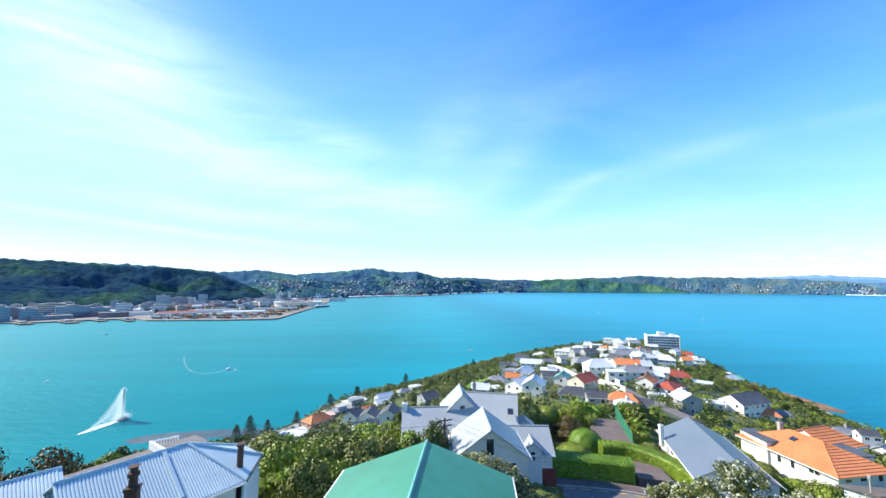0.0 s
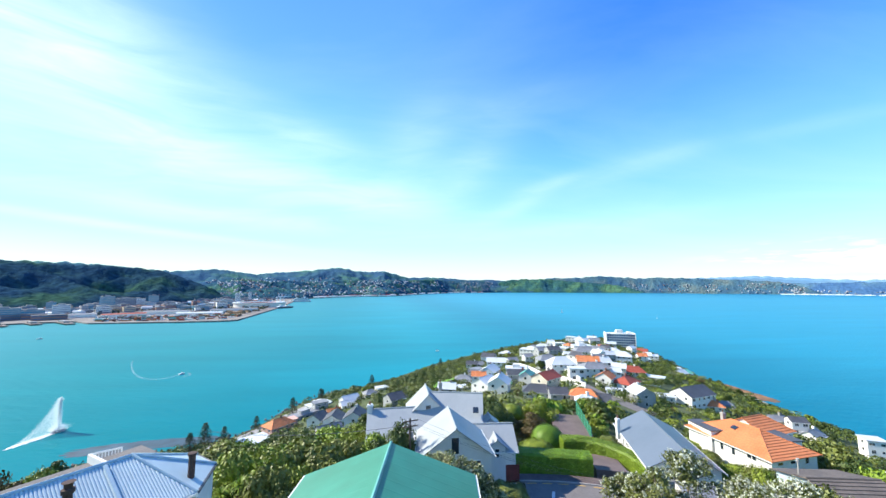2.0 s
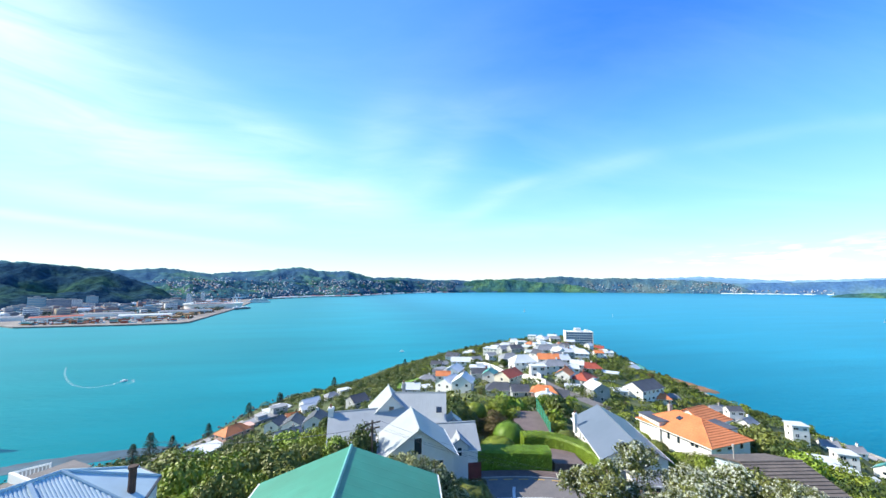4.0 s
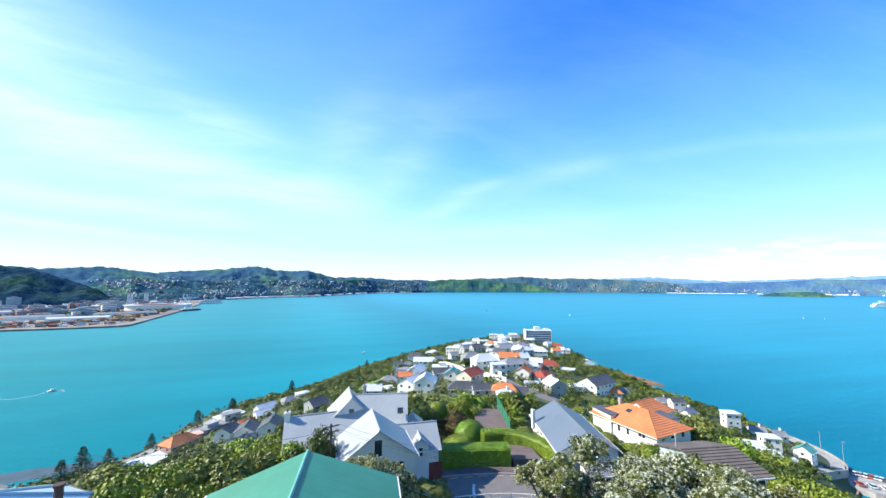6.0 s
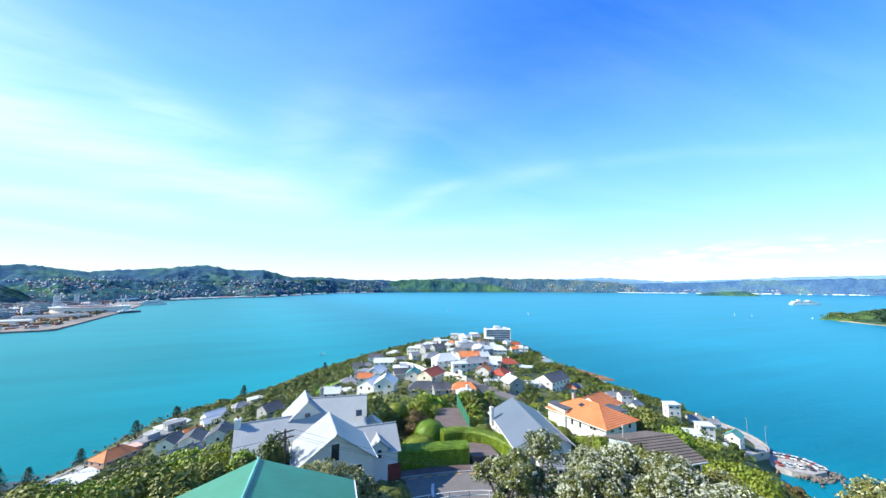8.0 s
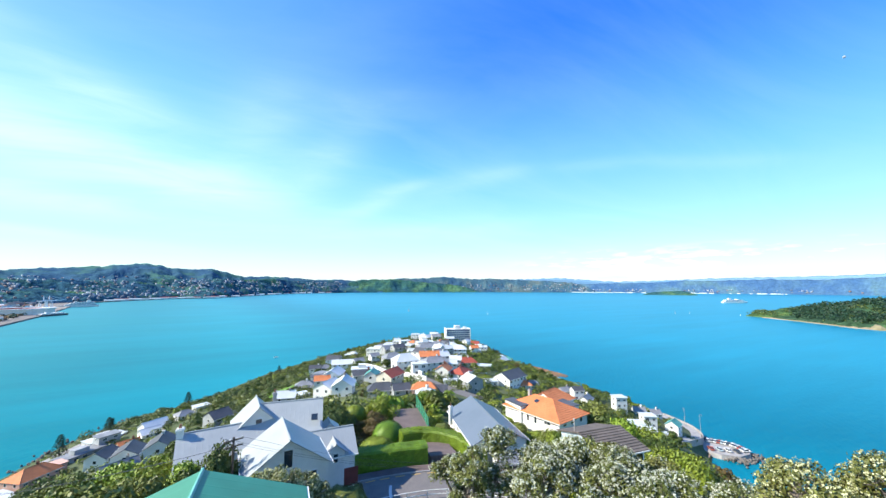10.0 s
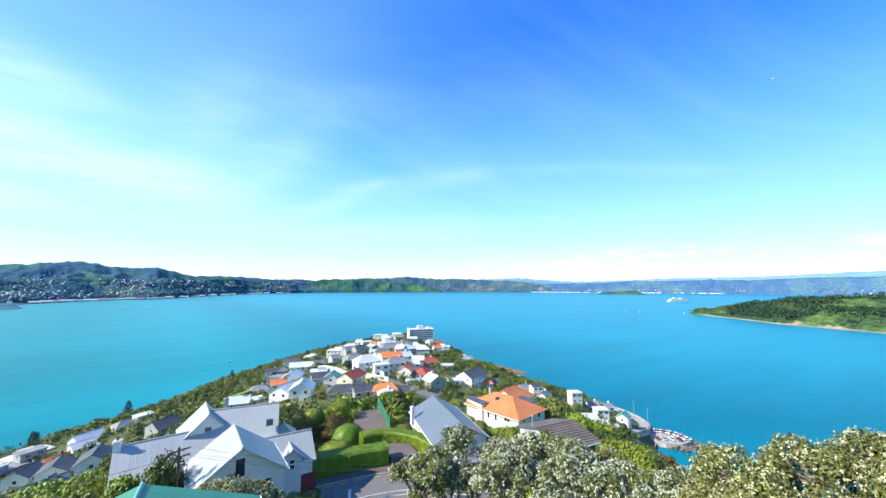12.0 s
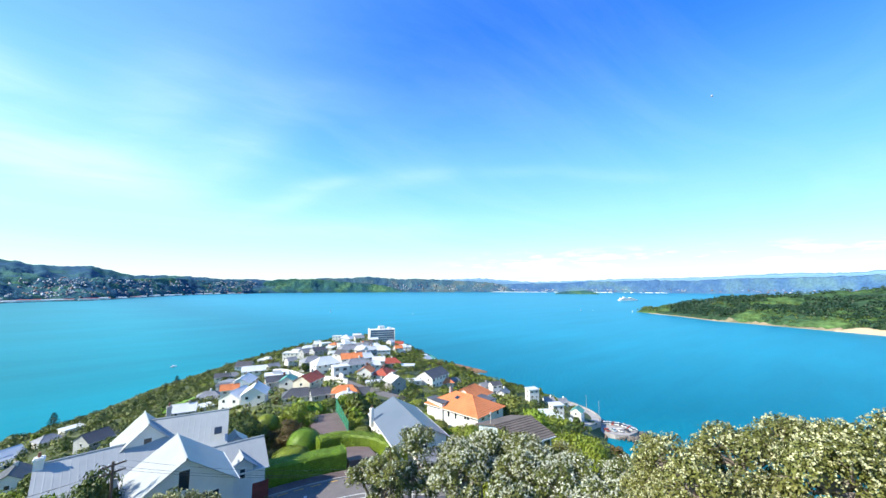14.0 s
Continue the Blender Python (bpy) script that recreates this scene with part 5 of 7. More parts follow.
def conifer_model(seed, h):
    """A straight pine with level whorls of boughs."""
    r = random.Random(seed)
    e = base("norfolk_pine", pose(0, 0, -500), "tall dark pine with level whorled branches", "tree", "pines along the shore")
    bm = tube(bmesh.new(), [(0, 0, -1), (0, 0, h * 0.5), (0, 0, h)], [0.35, 0.2, 0.03], 7)
    P, N = [], []
    zz_ = h * 0.12
    while zz_ < h * 0.98:
        R = (1 - zz_ / h) ** 0.75 * h * 0.36 + 0.3
        for k in range(6):
            a = k * math.pi / 3 + r.uniform(-0.2, 0.2) + zz_
            tip = (R * math.cos(a), R * math.sin(a), zz_ + 0.1 * R)
            tube(bm, [(0, 0, zz_), tip], [0.06, 0.015], 4)
            for j in range(44):
                u = r.uniform(0.25, 1)
                P.append((tip[0] * u + r.gauss(0, 0.12), tip[1] * u + r.gauss(0, 0.12), zz_ + 0.1 * R * u + r.gauss(0, 0.08))); N.append((0, 0, 1))
        zz_ += h * 0.068
    part("trunk", bm, M["bark"], e)
    part("crown", leaves_mesh("crown", np.array(P), np.array(N), 0.6, M["pine"], seed, 0.4, 0.5), None, e)
    return e


PINE = conifer_model(21, 13.0)
copied = 0


def clear_of_houses(x, y, pad=0.0):
    return all((x - a) ** 2 + (y - b) ** 2 > (c + pad) ** 2 for a, b, c in BUILT)


for x, y, r_ in ((190, 111, 6), (198, 115, 6), (206, 119, 6), (214, 120, 6), (222, 121, 6), (226, 125, 6), (228, 132, 6), (229, 141, 6), (230, 152, 5), (230, 164, 5), (231, 178, 5), (234, 200, 5), (238, 220, 5), (244, 250, 5),
                 (216, 108, 9), (226, 108, 9), (228, 97, 9), (214, 98, 8), (200, 98, 9), (190, 94, 9), (182, 92, 7), (206, 90, 8)):
    BUILT.append((x, y, r_))
BUILT += [(20, 222, 9), (24, 234, 9), (25, 247, 9), (170, 332, 14), (116, 210, 8)]
for y in range(136, 262, 7):
    BUILT.append((70.5 if y < 215 else 73, y, 5.5))
# trees between the houses and down both flanks
rt = random.Random(8)
tries = 0
while copied < 224 and tries < 20000:
    tries += 1
    x, y = rt.uniform(-150, 310), rt.uniform(30, 540)
    z = ground_z(x, y)
    if z < 2.5 or not clear_of_houses(x, y, 1.6) or (y < 75 and -12 < x < 70) or y < 40 or (-90 < x < -20 and 130 < y < 258):
        continue
    s = rt.uniform(0.55, 1.15) * (0.85 if y > 180 else 1.0)
    planted(MID[rt.choice((0, 0, 0, 1, 1, 2, 2, 3, 4))], x, y, s, rt.uniform(0, 360))
    copied += 1
def pine_at(x, y, s):
    planted(PINE, x, y, s, rt.uniform(0, 360))
pine_at(-88, 226, 0.7); pine_at(-75, 249, 0.85); pine_at(-62, 268, 0.75); pine_at(-64, 283, 0.55); pine_at(-96, 206, 0.7); pine_at(-104, 190, 0.8)

pine_at(-30, 300, 0.8); pine_at(30, 365, 0.7); 
for mdl, (x, y) in zip(MID + [PINE], ((-40, 70), (-30, 85), (-52, 96), (-22, 110), (-60, 120), (-104, 203))):
    mdl.matrix_basis = pose(x, y, ground_z(x, y) - 0.2)


def scrub(name, label, leaf, n, seed, keep, size=0.5, per=34, rad=(0.9, 2.0), lift=0.35):
    """Low growth that clothes the open slopes, too many to count."""
    r = random.Random(seed)
    lobes = []
    t = 0
    while len(lobes) < n and t < n * 60:
        t += 1
        x, y = r.uniform(-260, 330), r.uniform(6, 560)
        z = ground_z(x, y)
        if z < 1.2 or not clear_of_houses(x, y, -0.5) or not keep(x, y, z):
            continue
        k = r.uniform(*rad)
        for j in range(3):
            lobes.append((x + r.gauss(0, k * 0.6), y + r.gauss(0, k * 0.6), z + k * lift * r.uniform(0.6, 1.2), k * r.uniform(0.6, 1.0)))
    P, N = cloud(lobes, per, seed)
    ob = part(name, leaves_mesh(name, P, N, size, leaf, seed, 0.6, 0.32))
    return tagged(ob, label, "scrub", kind="stuff")


def steep(x, y, z):
    return y > 58 and not (y < 75 and 20 < x < 34)


def nearby(x, y, z):
    return y < 62 and -60 < x < 80 and not (8 < x < 36 and 36 < y < 54) and not (y < 14 and abs(x) < 7) and not (20 < x < 34 and y > 48)


def west(x, y, z):
    return y > 100 and (y - 60) * 0.48 - x > 34 and z > 2.5 and not (-96 < x < -12 and 128 < y < 262)


def east_side(x, y, z):
    return x - (y - 60) * 0.48 > 62 and z > 3


def between(x, y, z):
    return y > 92 and z > 4 and clear_of_houses(x, y, -0.6)


scrub("dark_scrub", "dense dark green coastal scrub on the slopes", M["leafdark"], 2600, 31, steep, 0.66, 19)
scrub("green_scrub", "mid green bushes and shrubs on the slopes", M["leaf"], 2000, 32, steep, 0.6, 19)
scrub("olive_scrub", "olive green shrubs and flax on the slopes", M["leafolive"], 1300, 33, steep, 0.6, 19)
scrub("bank_scrub", "dark tangled scrub on the near banks", M["leafdark"], 260, 43, nearby, 0.2, 150, (0.7, 1.5), 0.5)
scrub("bank_scrub", "sunlit olive scrub on the near banks", M["leafolive"], 220, 44, nearby, 0.2, 150, (0.6, 1.4), 0.6)
scrub("flank_thicket", "tall dense dark thicket on the western flank", M["leafdark"], 1250, 34, west, 0.8, 12, (2.0, 3.8), 0.5)
scrub("flank_thicket", "tall olive green thicket on the western flank", M["leafolive"], 650, 35, west, 0.75, 12, (1.6, 3.0), 0.7)
scrub("eastern_thicket", "mixed green thicket on the eastern flank", M["leaf"], 520, 36, east_side, 0.7, 15, (1.5, 2.8), 0.5)
scrub("eastern_thicket", "dark green thicket on the eastern flank", M["leafdark"], 620, 45, east_side, 0.7, 15, (1.6, 3.0), 0.6)
scrub("garden_trees", "dark trees and tall shrubs between the houses", M["leafdark"], 1300, 37, between, 0.8, 13, (1.8, 3.2), 0.8)
scrub("garden_shrubs", "olive and yellow-green shrubs between the houses", M["leafolive"], 850, 38, between, 0.7, 15, (1.4, 2.6), 0.8)
scrub("garden_shrubs", "fresh green shrubs between the houses", M["leaf"], 600, 39, between, 0.65, 15, (1.2, 2.4), 0.9)


# ---- the near garden ----
def hedge(name, ctrl, width, top, bottom, leaf, label, seed, size=0.19, dens=95):
    """A clipped hedge along points (x, y): a dark core under a skin of small leaves."""
    line = curve_pts([(x, y, 0) for x, y in ctrl], 10)
    e = base(name, pose(line[0].x, line[0].y, bottom), label, "hedge")
    o = Vector((line[0].x, line[0].y, bottom))
    bm = bmesh.new()
    rows_, P, N = [], [], []
    r = np.random.RandomState(seed)
    h = top - bottom
    for i, p in enumerate(line):
        d = (line[min(i + 1, len(line) - 1)] - line[max(i - 1, 0)]).normalized()
        n = Vector((-d.y, d.x, 0))
        q = p - Vector((o.x, o.y, 0))
        w = width / 2 * (1 + 0.08 * fbm(i * 0.3, seed))
        hh = h * (1 + 0.03 * fbm(i * 0.4, seed + 3))
        rows_.append([bm.verts.new(c) for c in (q - n * w + Vector((0, 0, -1.5)), q - n * w + Vector((0, 0, hh * 0.92)), q - n * w * 0.8 + Vector((0, 0, hh)),
                                                q + n * w * 0.8 + Vector((0, 0, hh)), q + n * w + Vector((0, 0, hh * 0.92)), q + n * w + Vector((0, 0, -1.5)))])
    for a, b in zip(rows_, rows_[1:]):
        for k in range(5):
            bm.faces.new((a[k], a[k + 1], b[k + 1], b[k]))
    bm.faces.new(rows_[0][::-1]); bm.faces.new(rows_[-1])
    bm.normal_update()
    bmesh.ops.recalc_face_normals(bm, faces=bm.faces)
    for f in bm.faces:
        c = [v.co for v in f.verts]
        k = int(f.calc_area() * dens) + 1
        for _ in range(k):
            u = r.dirichlet([1] * len(c))
            if len(c) > 4:
                pt_ = sum((a * float(b) for a, b in zip(c, u)), Vector())
            else:
                s, t = r.uniform(0, 1), r.uniform(0, 1)
                pt_ = c[0].lerp(c[1], s).lerp(c[3].lerp(c[2], s), t)
            P.append(pt_ + f.normal * r.normal(0.03, 0.05)); N.append(f.normal)
    part("core", bm, leaf, e)
    part("foliage", leaves_mesh("leaves", np.array([tuple(p) for p in P]), np.array([tuple(n) for n in N]), size, leaf, seed, 0.6, 0.3), None, e)
    return e


hedge("hedge", [(14.2, 54.2), (19.5, 52.9), (25.6, 51.5)], 2.5, 61.4, 58.0, M["hedge"], "square clipped bright green hedge beside the footpath", 41)
hedge("hedge", [(25.0, 60.2), (28.6, 59.6), (32.0, 56.4), (33.4, 52.0), (32.8, 47.5)], 2.2, 60.2, 57.0, M["leaflime"], "curving clipped lime green hedge beside the driveway", 42)


def ball(name, x, y, z, R, flat, leaf, label, seed, size=0.22, n=8500, lump=0.04, category="shrub"):
    """A rounded shrub, clipped or loose, with a dark heart."""
    r = np.random.RandomState(seed)
    e = base(name, pose(x, y, z - R * flat), label, category)
    g = ground_z(x, y) - (z - R * flat)
    d = r.normal(0, 1, (n, 3)); d /= np.linalg.norm(d, axis=1, keepdims=True)
    rad = np.array([1 + lump * fbm(a * 2.2, b * 2.2, 3, c * 2.2 + seed) for a, b, c in d])
    P = d * (R * rad * r.uniform(0.93, 1.02, n))[:, None] * np.array([1, 1, flat]) + np.array([0, 0, R * flat])
    bm = bmesh.new()
    tube(bm, [(0, 0, min(g, 0) - 1), (0, 0, R * flat)], [R * 0.12, R * 0.08], 7)
    part("trunk", bm, M["bark"], e)
    bm = bmesh.new()
    bmesh.ops.create_icosphere(bm, subdivisions=3, radius=1)
    for v in bm.verts:
        c = v.co.copy()
        k = 0.93 * (1 + lump * fbm(c.x * 2.2, c.y * 2.2, 3, c.z * 2.2 + seed))
        v.co = Vector((c.x * R * k, c.y * R * k, c.z * R * k * flat + R * flat))
    part("core", bm, leaf, e)
    part("foliage", leaves_mesh("leaves", P, d, size, leaf, seed, 0.6, 0.6), None, e)
    return e


ball("topiary_dome", 24.9, 66.0, 57.2, 3.0, 0.95, M["hedge"], "large clipped dome of bright green leaves", 51)
ball("rounded_shrub", 22.0, 63.2, 56.3, 3.3, 0.72, M["leaf"], "loose rounded green shrub against the topiary", 52, lump=0.16)
ball("pale_dome", 23.0, 82.0, 56.8, 2.3, 0.85, M["leaf"], "grey-green clipped dome among trees", 53, lump=0.05)
ball("rounded_shrub", 33.2, 60.6, 57.6, 2.6, 0.85, M["leafolive"], "loose olive shrub beside the driveway hedge", 54, lump=0.22)
ball("rounded_shrub", 10.6, 40.3, 61.6, 2.6, 0.85, M["leafolive"], "yellow-olive bush at the street edge", 55, lump=0.25, size=0.22)


NEAR = [tree_model(111, 3.0, 4.2, 1.0, M["leafdark"], M["bark"], 28, 240, 0.23, label="dense dark green broadleaf tree near the street", group="garden trees", aspect=0.6),
        tree_model(112, 3.0, 3.8, 0.9, M["leaf"], M["bark"], 26, 240, 0.23, label="rounded sunlit green broadleaf tree", group="garden trees", aspect=0.6),
        tree_model(113, 2.6, 3.2, 0.7, M["leafolive"], M["bark"], 24, 260, 0.22, label="spreading olive green coastal tree with fine leaves", group="garden trees", aspect=0.6),
        tree_model(114, 2.4, 3.0, 0.6, M["leaflime"], M["bark"], 22, 260, 0.22, label="bright yellow-green leafy shrub with fine leaves", category="shrub", group="garden trees", aspect=0.6),
        tree_model(115, 2.8, 4.0, 0.8, M["leafbrown"], M["bark"], 24, 250, 0.22, label="bronze tinged shrubby tree with fine leaves", group="garden trees", aspect=0.6)]
for mdl, (x, y) in zip(NEAR, ((-30, 58), (-22, 74), (-34, 72), (-26, 82), (-44, 62))):
    mdl.matrix_basis = pose(x, y, ground_z(x, y) - 0.2)


def grove(x, y, top, s, k, turn):
    """One of the tree models, sized so that its crown ends at the given height."""
    z = ground_z(x, y)
    size = (top - z) / (5.2, 4.7, 3.9, 3.6, 4.8)[k]
    copy_thing((NEAR if y < 86 else MID)[k], pose(x, y, z - 0.2, 0, 0, turn) @ Matrix.Diagonal((size * s, size * s, size, 1)))


# behind the garden
grove(18.5, 78, 59.3, 1.1, 0, 10); grove(24.6, 76, 58.2, 0.9, 4, 50); grove(28.8, 83, 58.4, 0.8, 1, 80); grove(13.5, 80, 59.6, 1.1, 0, 130)
grove(33, 88, 57.6, 0.9, 3, 20); grove(9, 84, 59.4, 1.0, 1, 60); grove(20, 90, 57.4, 1.0, 2, 200); grove(27, 70, 57.0, 0.7, 2, 240); grove(17, 70, 57.8, 0.8, 1, 300); grove(15.5, 63, 58.4, 0.7, 2, 10)
grove(38, 73, 56.5, 0.9, 1, 40); grove(44, 70, 55.5, 0.9, 0, 80); grove(48, 66, 55.6, 0.9, 3, 120); grove(50, 74, 54, 1.0, 1, 170)
grove(52.5, 57.5, 55.6, 0.7, 1, 15); grove(54.5, 53.8, 56.2, 0.7, 2, 60); grove(58, 51.5, 56.0, 0.8, 3, 95); grove(62, 51.2, 55.4, 0.8, 1, 140); grove(52, 62, 55.2, 0.6, 2, 200)
grove(52, 108, 51, 1.0, 3, 15); grove(51, 101, 51, 1.0, 1, 60); grove(50, 95, 51.2, 1.0, 3, 95); grove(62, 119, 48, 1.0, 2, 140); grove(61, 107, 49, 1.0, 1, 200); grove(56, 112, 50, 0.9, 2, 230); grove(46, 90, 52, 0.9, 1, 260); grove(66, 116, 47.6, 1, 3, 20)
# left of and below the gabled house
grove(-0.6, 45.4, 67.6, 0.55, 0, 30); grove(-2.6, 44.0, 66.5, 0.6, 0, 70); grove(-9, 54, 63.8, 0.9, 1, 110); grove(-4.6, 47.5, 65.2, 0.6, 3, 160)
grove(-12, 59, 61.9, 0.8, 3, 200); grove(-14.5, 37.0, 68.6, 0.75, 1, 240); grove(-11.2, 41, 67.6, 0.8, 2, 280); grove(-17.5, 41, 66.8, 0.85, 1, 320)
grove(-8.2, 38, 67.4, 0.7, 2, 15); grove(-20.5, 45, 65.4, 0.9, 2, 55); grove(-14, 48, 64.8, 0.9, 3, 95); grove(-25, 52, 62.8, 0.9, 1, 135); grove(-7.5, 46, 65.6, 0.7, 2, 175)
grove(-18, 60, 60.5, 0.9, 2, 215); grove(-27, 66, 57.5, 0.9, 3, 255); grove(-11.5, 31.5, 69.8, 0.55, 2, 295); grove(-9.8, 34.5, 68.6, 0.6, 1, 335)
grove(-40, 38.5, 66.2, 0.6, 4, 25); grove(-46, 43.5, 64.6, 0.65, 4, 65); grove(-38, 46, 62.4, 0.5, 4, 105); grove(-46, 51, 60.6, 0.6, 1, 145); grove(-52, 38, 66.6, 0.7, 4, 185)
# right of the orange roof and below the brown tiles
grove(46.2, 24.8, 63.6, 0.6, 1, 40); grove(43.0, 22.4, 64.6, 0.55, 1, 80); grove(34.0, 29.2, 67.0, 0.45, 2, 200); grove(32.8, 31.0, 66.6, 0.45, 1, 140); grove(35.4, 27.4, 66.3, 0.45, 2, 60); grove(66, 48, 57.0, 0.8, 3, 120); grove(70, 54, 56.0, 0.9, 0, 160); grove(74, 62, 55.8, 0.9, 2, 200)
grove(78, 50, 53.0, 1.0, 1, 240); grove(62, 38, 58.8, 0.8, 0, 280); grove(56, 32, 60.5, 0.7, 1, 320); grove(71, 75, 54.5, 0.9, 0, 0); grove(54, 76, 54.8, 0.9, 1, 90)
grove(45.5, 46.5, 58.8, 0.7, 2, 30); grove(49, 50, 58.2, 0.7, 1, 60)


ball("rounded_shrub", 53.0, 57.5, 54.6, 1.7, 0.8, M["leaf"], "green shrub against the white villa wall", 58, lump=0.2, n=2500)
ball("rounded_shrub", 52.6, 62.5, 54.6, 1.9, 0.8, M["leafolive"], "olive shrub against the white villa wall", 59, lump=0.25, n=2500)
ball("rounded_shrub", 53.4, 67.5, 54.2, 1.8, 0.8, M["leaf"], "green shrub against the white villa wall", 60, lump=0.25, n=2500)
ball("rounded_shrub", 57.5, 53.6, 54.4, 1.7, 0.8, M["leafdark"], "dark shrub below the villa windows", 61, lump=0.25, n=2500)
ball("rounded_shrub", 62.5, 54.2, 54.2, 1.5, 0.8, M["leaf"], "green shrub below the villa windows", 62, lump=0.25, n=2200)


# cabbage trees: heads of sword leaves on bare stems
def cabbage_tree(x, y, top, seed):
    r = random.Random(seed)
    z = ground_z(x, y)
    e = base("cabbage_tree", pose(x, y, z), "cabbage tree with tufts of long yellow-green leaves", "tree", "cabbage trees")
    h = top - z - 0.8
    bm = bmesh.new()
    heads = []
    tube(bm, [(0, 0, -0.5), (0, 0, h * 0.55)], [0.2, 0.15], 7)
    for k in range(4):
        a = k * 1.6 + r.uniform(-0.4, 0.4)
        tip = (1.1 * math.cos(a), 1.1 * math.sin(a), h * r.uniform(0.8, 1.0))
        tube(bm, [(0, 0, h * 0.5), (tip[0] * 0.7, tip[1] * 0.7, h * 0.68), tip], [0.13, 0.1, 0.08], 6)
        heads.append(tip)
    part("trunk", bm, M["bark"], e)
    v, f = [], []
    for hx, hy, hz in heads:
        for k in range(70):
            a, el = r.uniform(0, 6.28), r.uniform(-0.5, 1.4)
            d = Vector((math.cos(a) * math.cos(el), math.sin(a) * math.cos(el), math.sin(el)))
            s = d.cross(Vector((0, 0, 1))).normalized() * 0.045
            L = r.uniform(0.7, 1.05)
            c = Vector((hx, hy, hz))
            i = len(v)
            mid = c + d * L * 0.6
            tip = c + d * L - Vector((0, 0, 0.18))
            v += [tuple(c - s), tuple(c + s), tuple(mid + s), tuple(mid - s), tuple(tip + s * 0.2), tuple(tip - s * 0.2)]
            f += [(i, i + 1, i + 2, i + 3), (i + 3, i + 2, i + 4, i + 5)]
    part("crown", mesh_from("crown", v, f, M["leaflime"]), None, e)
    return e


for k, (x, y, top) in enumerate(((-13.2, 34.2, 69.8), (-15.6, 36.8, 69.4), (-11.4, 37.2, 68.4), (-16.8, 34.0, 69.2), (-13.0, 40.2, 67.6))):
    cabbage_tree(x, y, top, 60 + k)


# ---- the silver-budded trees in the foreground ----
def budded_tree(x, y, lobes, seed, size, per, label, bud_share=0.5, leaf="leaf", bud=0.1, budmat="bud"):
    """A many-stemmed coastal tree; lobes are (x, y, top, radius) of its crown in the world."""
    r = random.Random(seed)
    g = np.random.RandomState(seed)
    z = ground_z(x, y)
    e = base("coastal_tree", pose(x, y, z), label, "tree", "silver-budded coastal trees")
    bm = bmesh.new()
    tube(bm, [(0, 0, -0.8), (0.1, 0.1, 0.6)], [0.3, 0.24], 8)
    small, B, BN = [], [], []
    for lx, ly, lt, lr in lobes:
        c = Vector((lx - x, ly - y, lt - lr * 0.85 - 0.1 * lr - z))
        start_ = Vector((0.1, 0.1, 0.5))
        mid = start_.lerp(c, 0.5) + Vector((r.uniform(-0.3, 0.3), r.uniform(-0.3, 0.3), 0.1))
        tube(bm, [start_, mid, c], [0.17, 0.11, 0.06], 6)
        for k in range(15 + int(6 * lr)):
            d = Vector((r.gauss(0, 1), r.gauss(0, 1), r.gauss(0.45, 0.7))).normalized()
            if d.z < -0.45:
                d.z = -d.z
            q = c + Vector((d.x * lr, d.y * lr, d.z * lr * 0.9)) * r.uniform(0.60, 0.84)
            sr = lr * r.uniform(0.22, 0.36) + 0.05
            bend = c.lerp(q, 0.55) + Vector((r.uniform(-0.08, 0.08), r.uniform(-0.08, 0.08), -0.06))
            tube(bm, [c, bend, q], [0.055, 0.035, 0.015], 5)
            for j in range(3):
                t_ = q + Vector((r.gauss(0, 1), r.gauss(0, 1), r.gauss(0.4, 0.8))).normalized() * sr * 0.85
                tube(bm, [bend.lerp(q, 0.6), t_], [0.02, 0.008], 4)
            small.append((q.x, q.y, q.z, sr))
            n = max(3, int(170 * bud_share * sr * sr * r.uniform(0.6, 1.4)))
            bd = g.normal(0, 1, (n, 3)); bd[:, 2] = np.abs(bd[:, 2]) * 0.9 + 0.05
            bd /= np.linalg.norm(bd, axis=1, keepdims=True)
            at = np.array(q) + bd * (sr * g.uniform(0.96, 1.12, (n, 1)))
            for _ in range(6):
                B.append(at + g.normal(0, bud * 0.42, (n, 3))); BN.append(bd)
    part("trunk", bm, M["greybark"], e)
    P, N = cloud(small, per, seed, 0.95, 0.55)
    part("crown", leaves_mesh("crown", P, N, size, M[leaf], seed, 0.55, 0.5), None, e)
    part("bud_cover", leaves_mesh("buds", np.concatenate(B), np.concatenate(BN), bud, M[budmat], seed + 1, 0.8, 0.8), None, e, "silvery white flower buds")
    return e


L1 = "coastal tree with dark leaves and silvery white buds"
budded_tree(14.0, 19.4, [(15.6, 19.9, 75.7, 1.5), (12.6, 18.6, 75.5, 1.3), (12.0, 21.0, 74.3, 1.0), (14.4, 18.2, 74.4, 1.4), (13.0, 19.8, 73.6, 1.4)], 71, 0.13, 850, L1, 0.32, "leafgrey", 0.09)
budded_tree(18.0, 15.6, [(20.1, 18.6, 74.7, 2.0), (18.2, 13.4, 75.8, 1.8), (15.0, 15.4, 75.4, 1.6), (17.0, 16.8, 75.2, 1.8), (21.6, 15.8, 74.8, 1.8), (19.6, 20.6, 73.6, 1.6)], 72, 0.13, 850, L1, 0.48, "leafgrey", 0.09)
budded_tree(16.4, 10.2, [(16.9, 10.0, 76.5, 1.4), (20.4, 12.0, 75.4, 1.7), (14.2, 11.0, 76.4, 1.3), (15.4, 7.4, 77.2, 1.3), (22.6, 9.6, 75.2, 1.7)], 73, 0.12, 900, L1, 0.5, "leafgrey", 0.08)
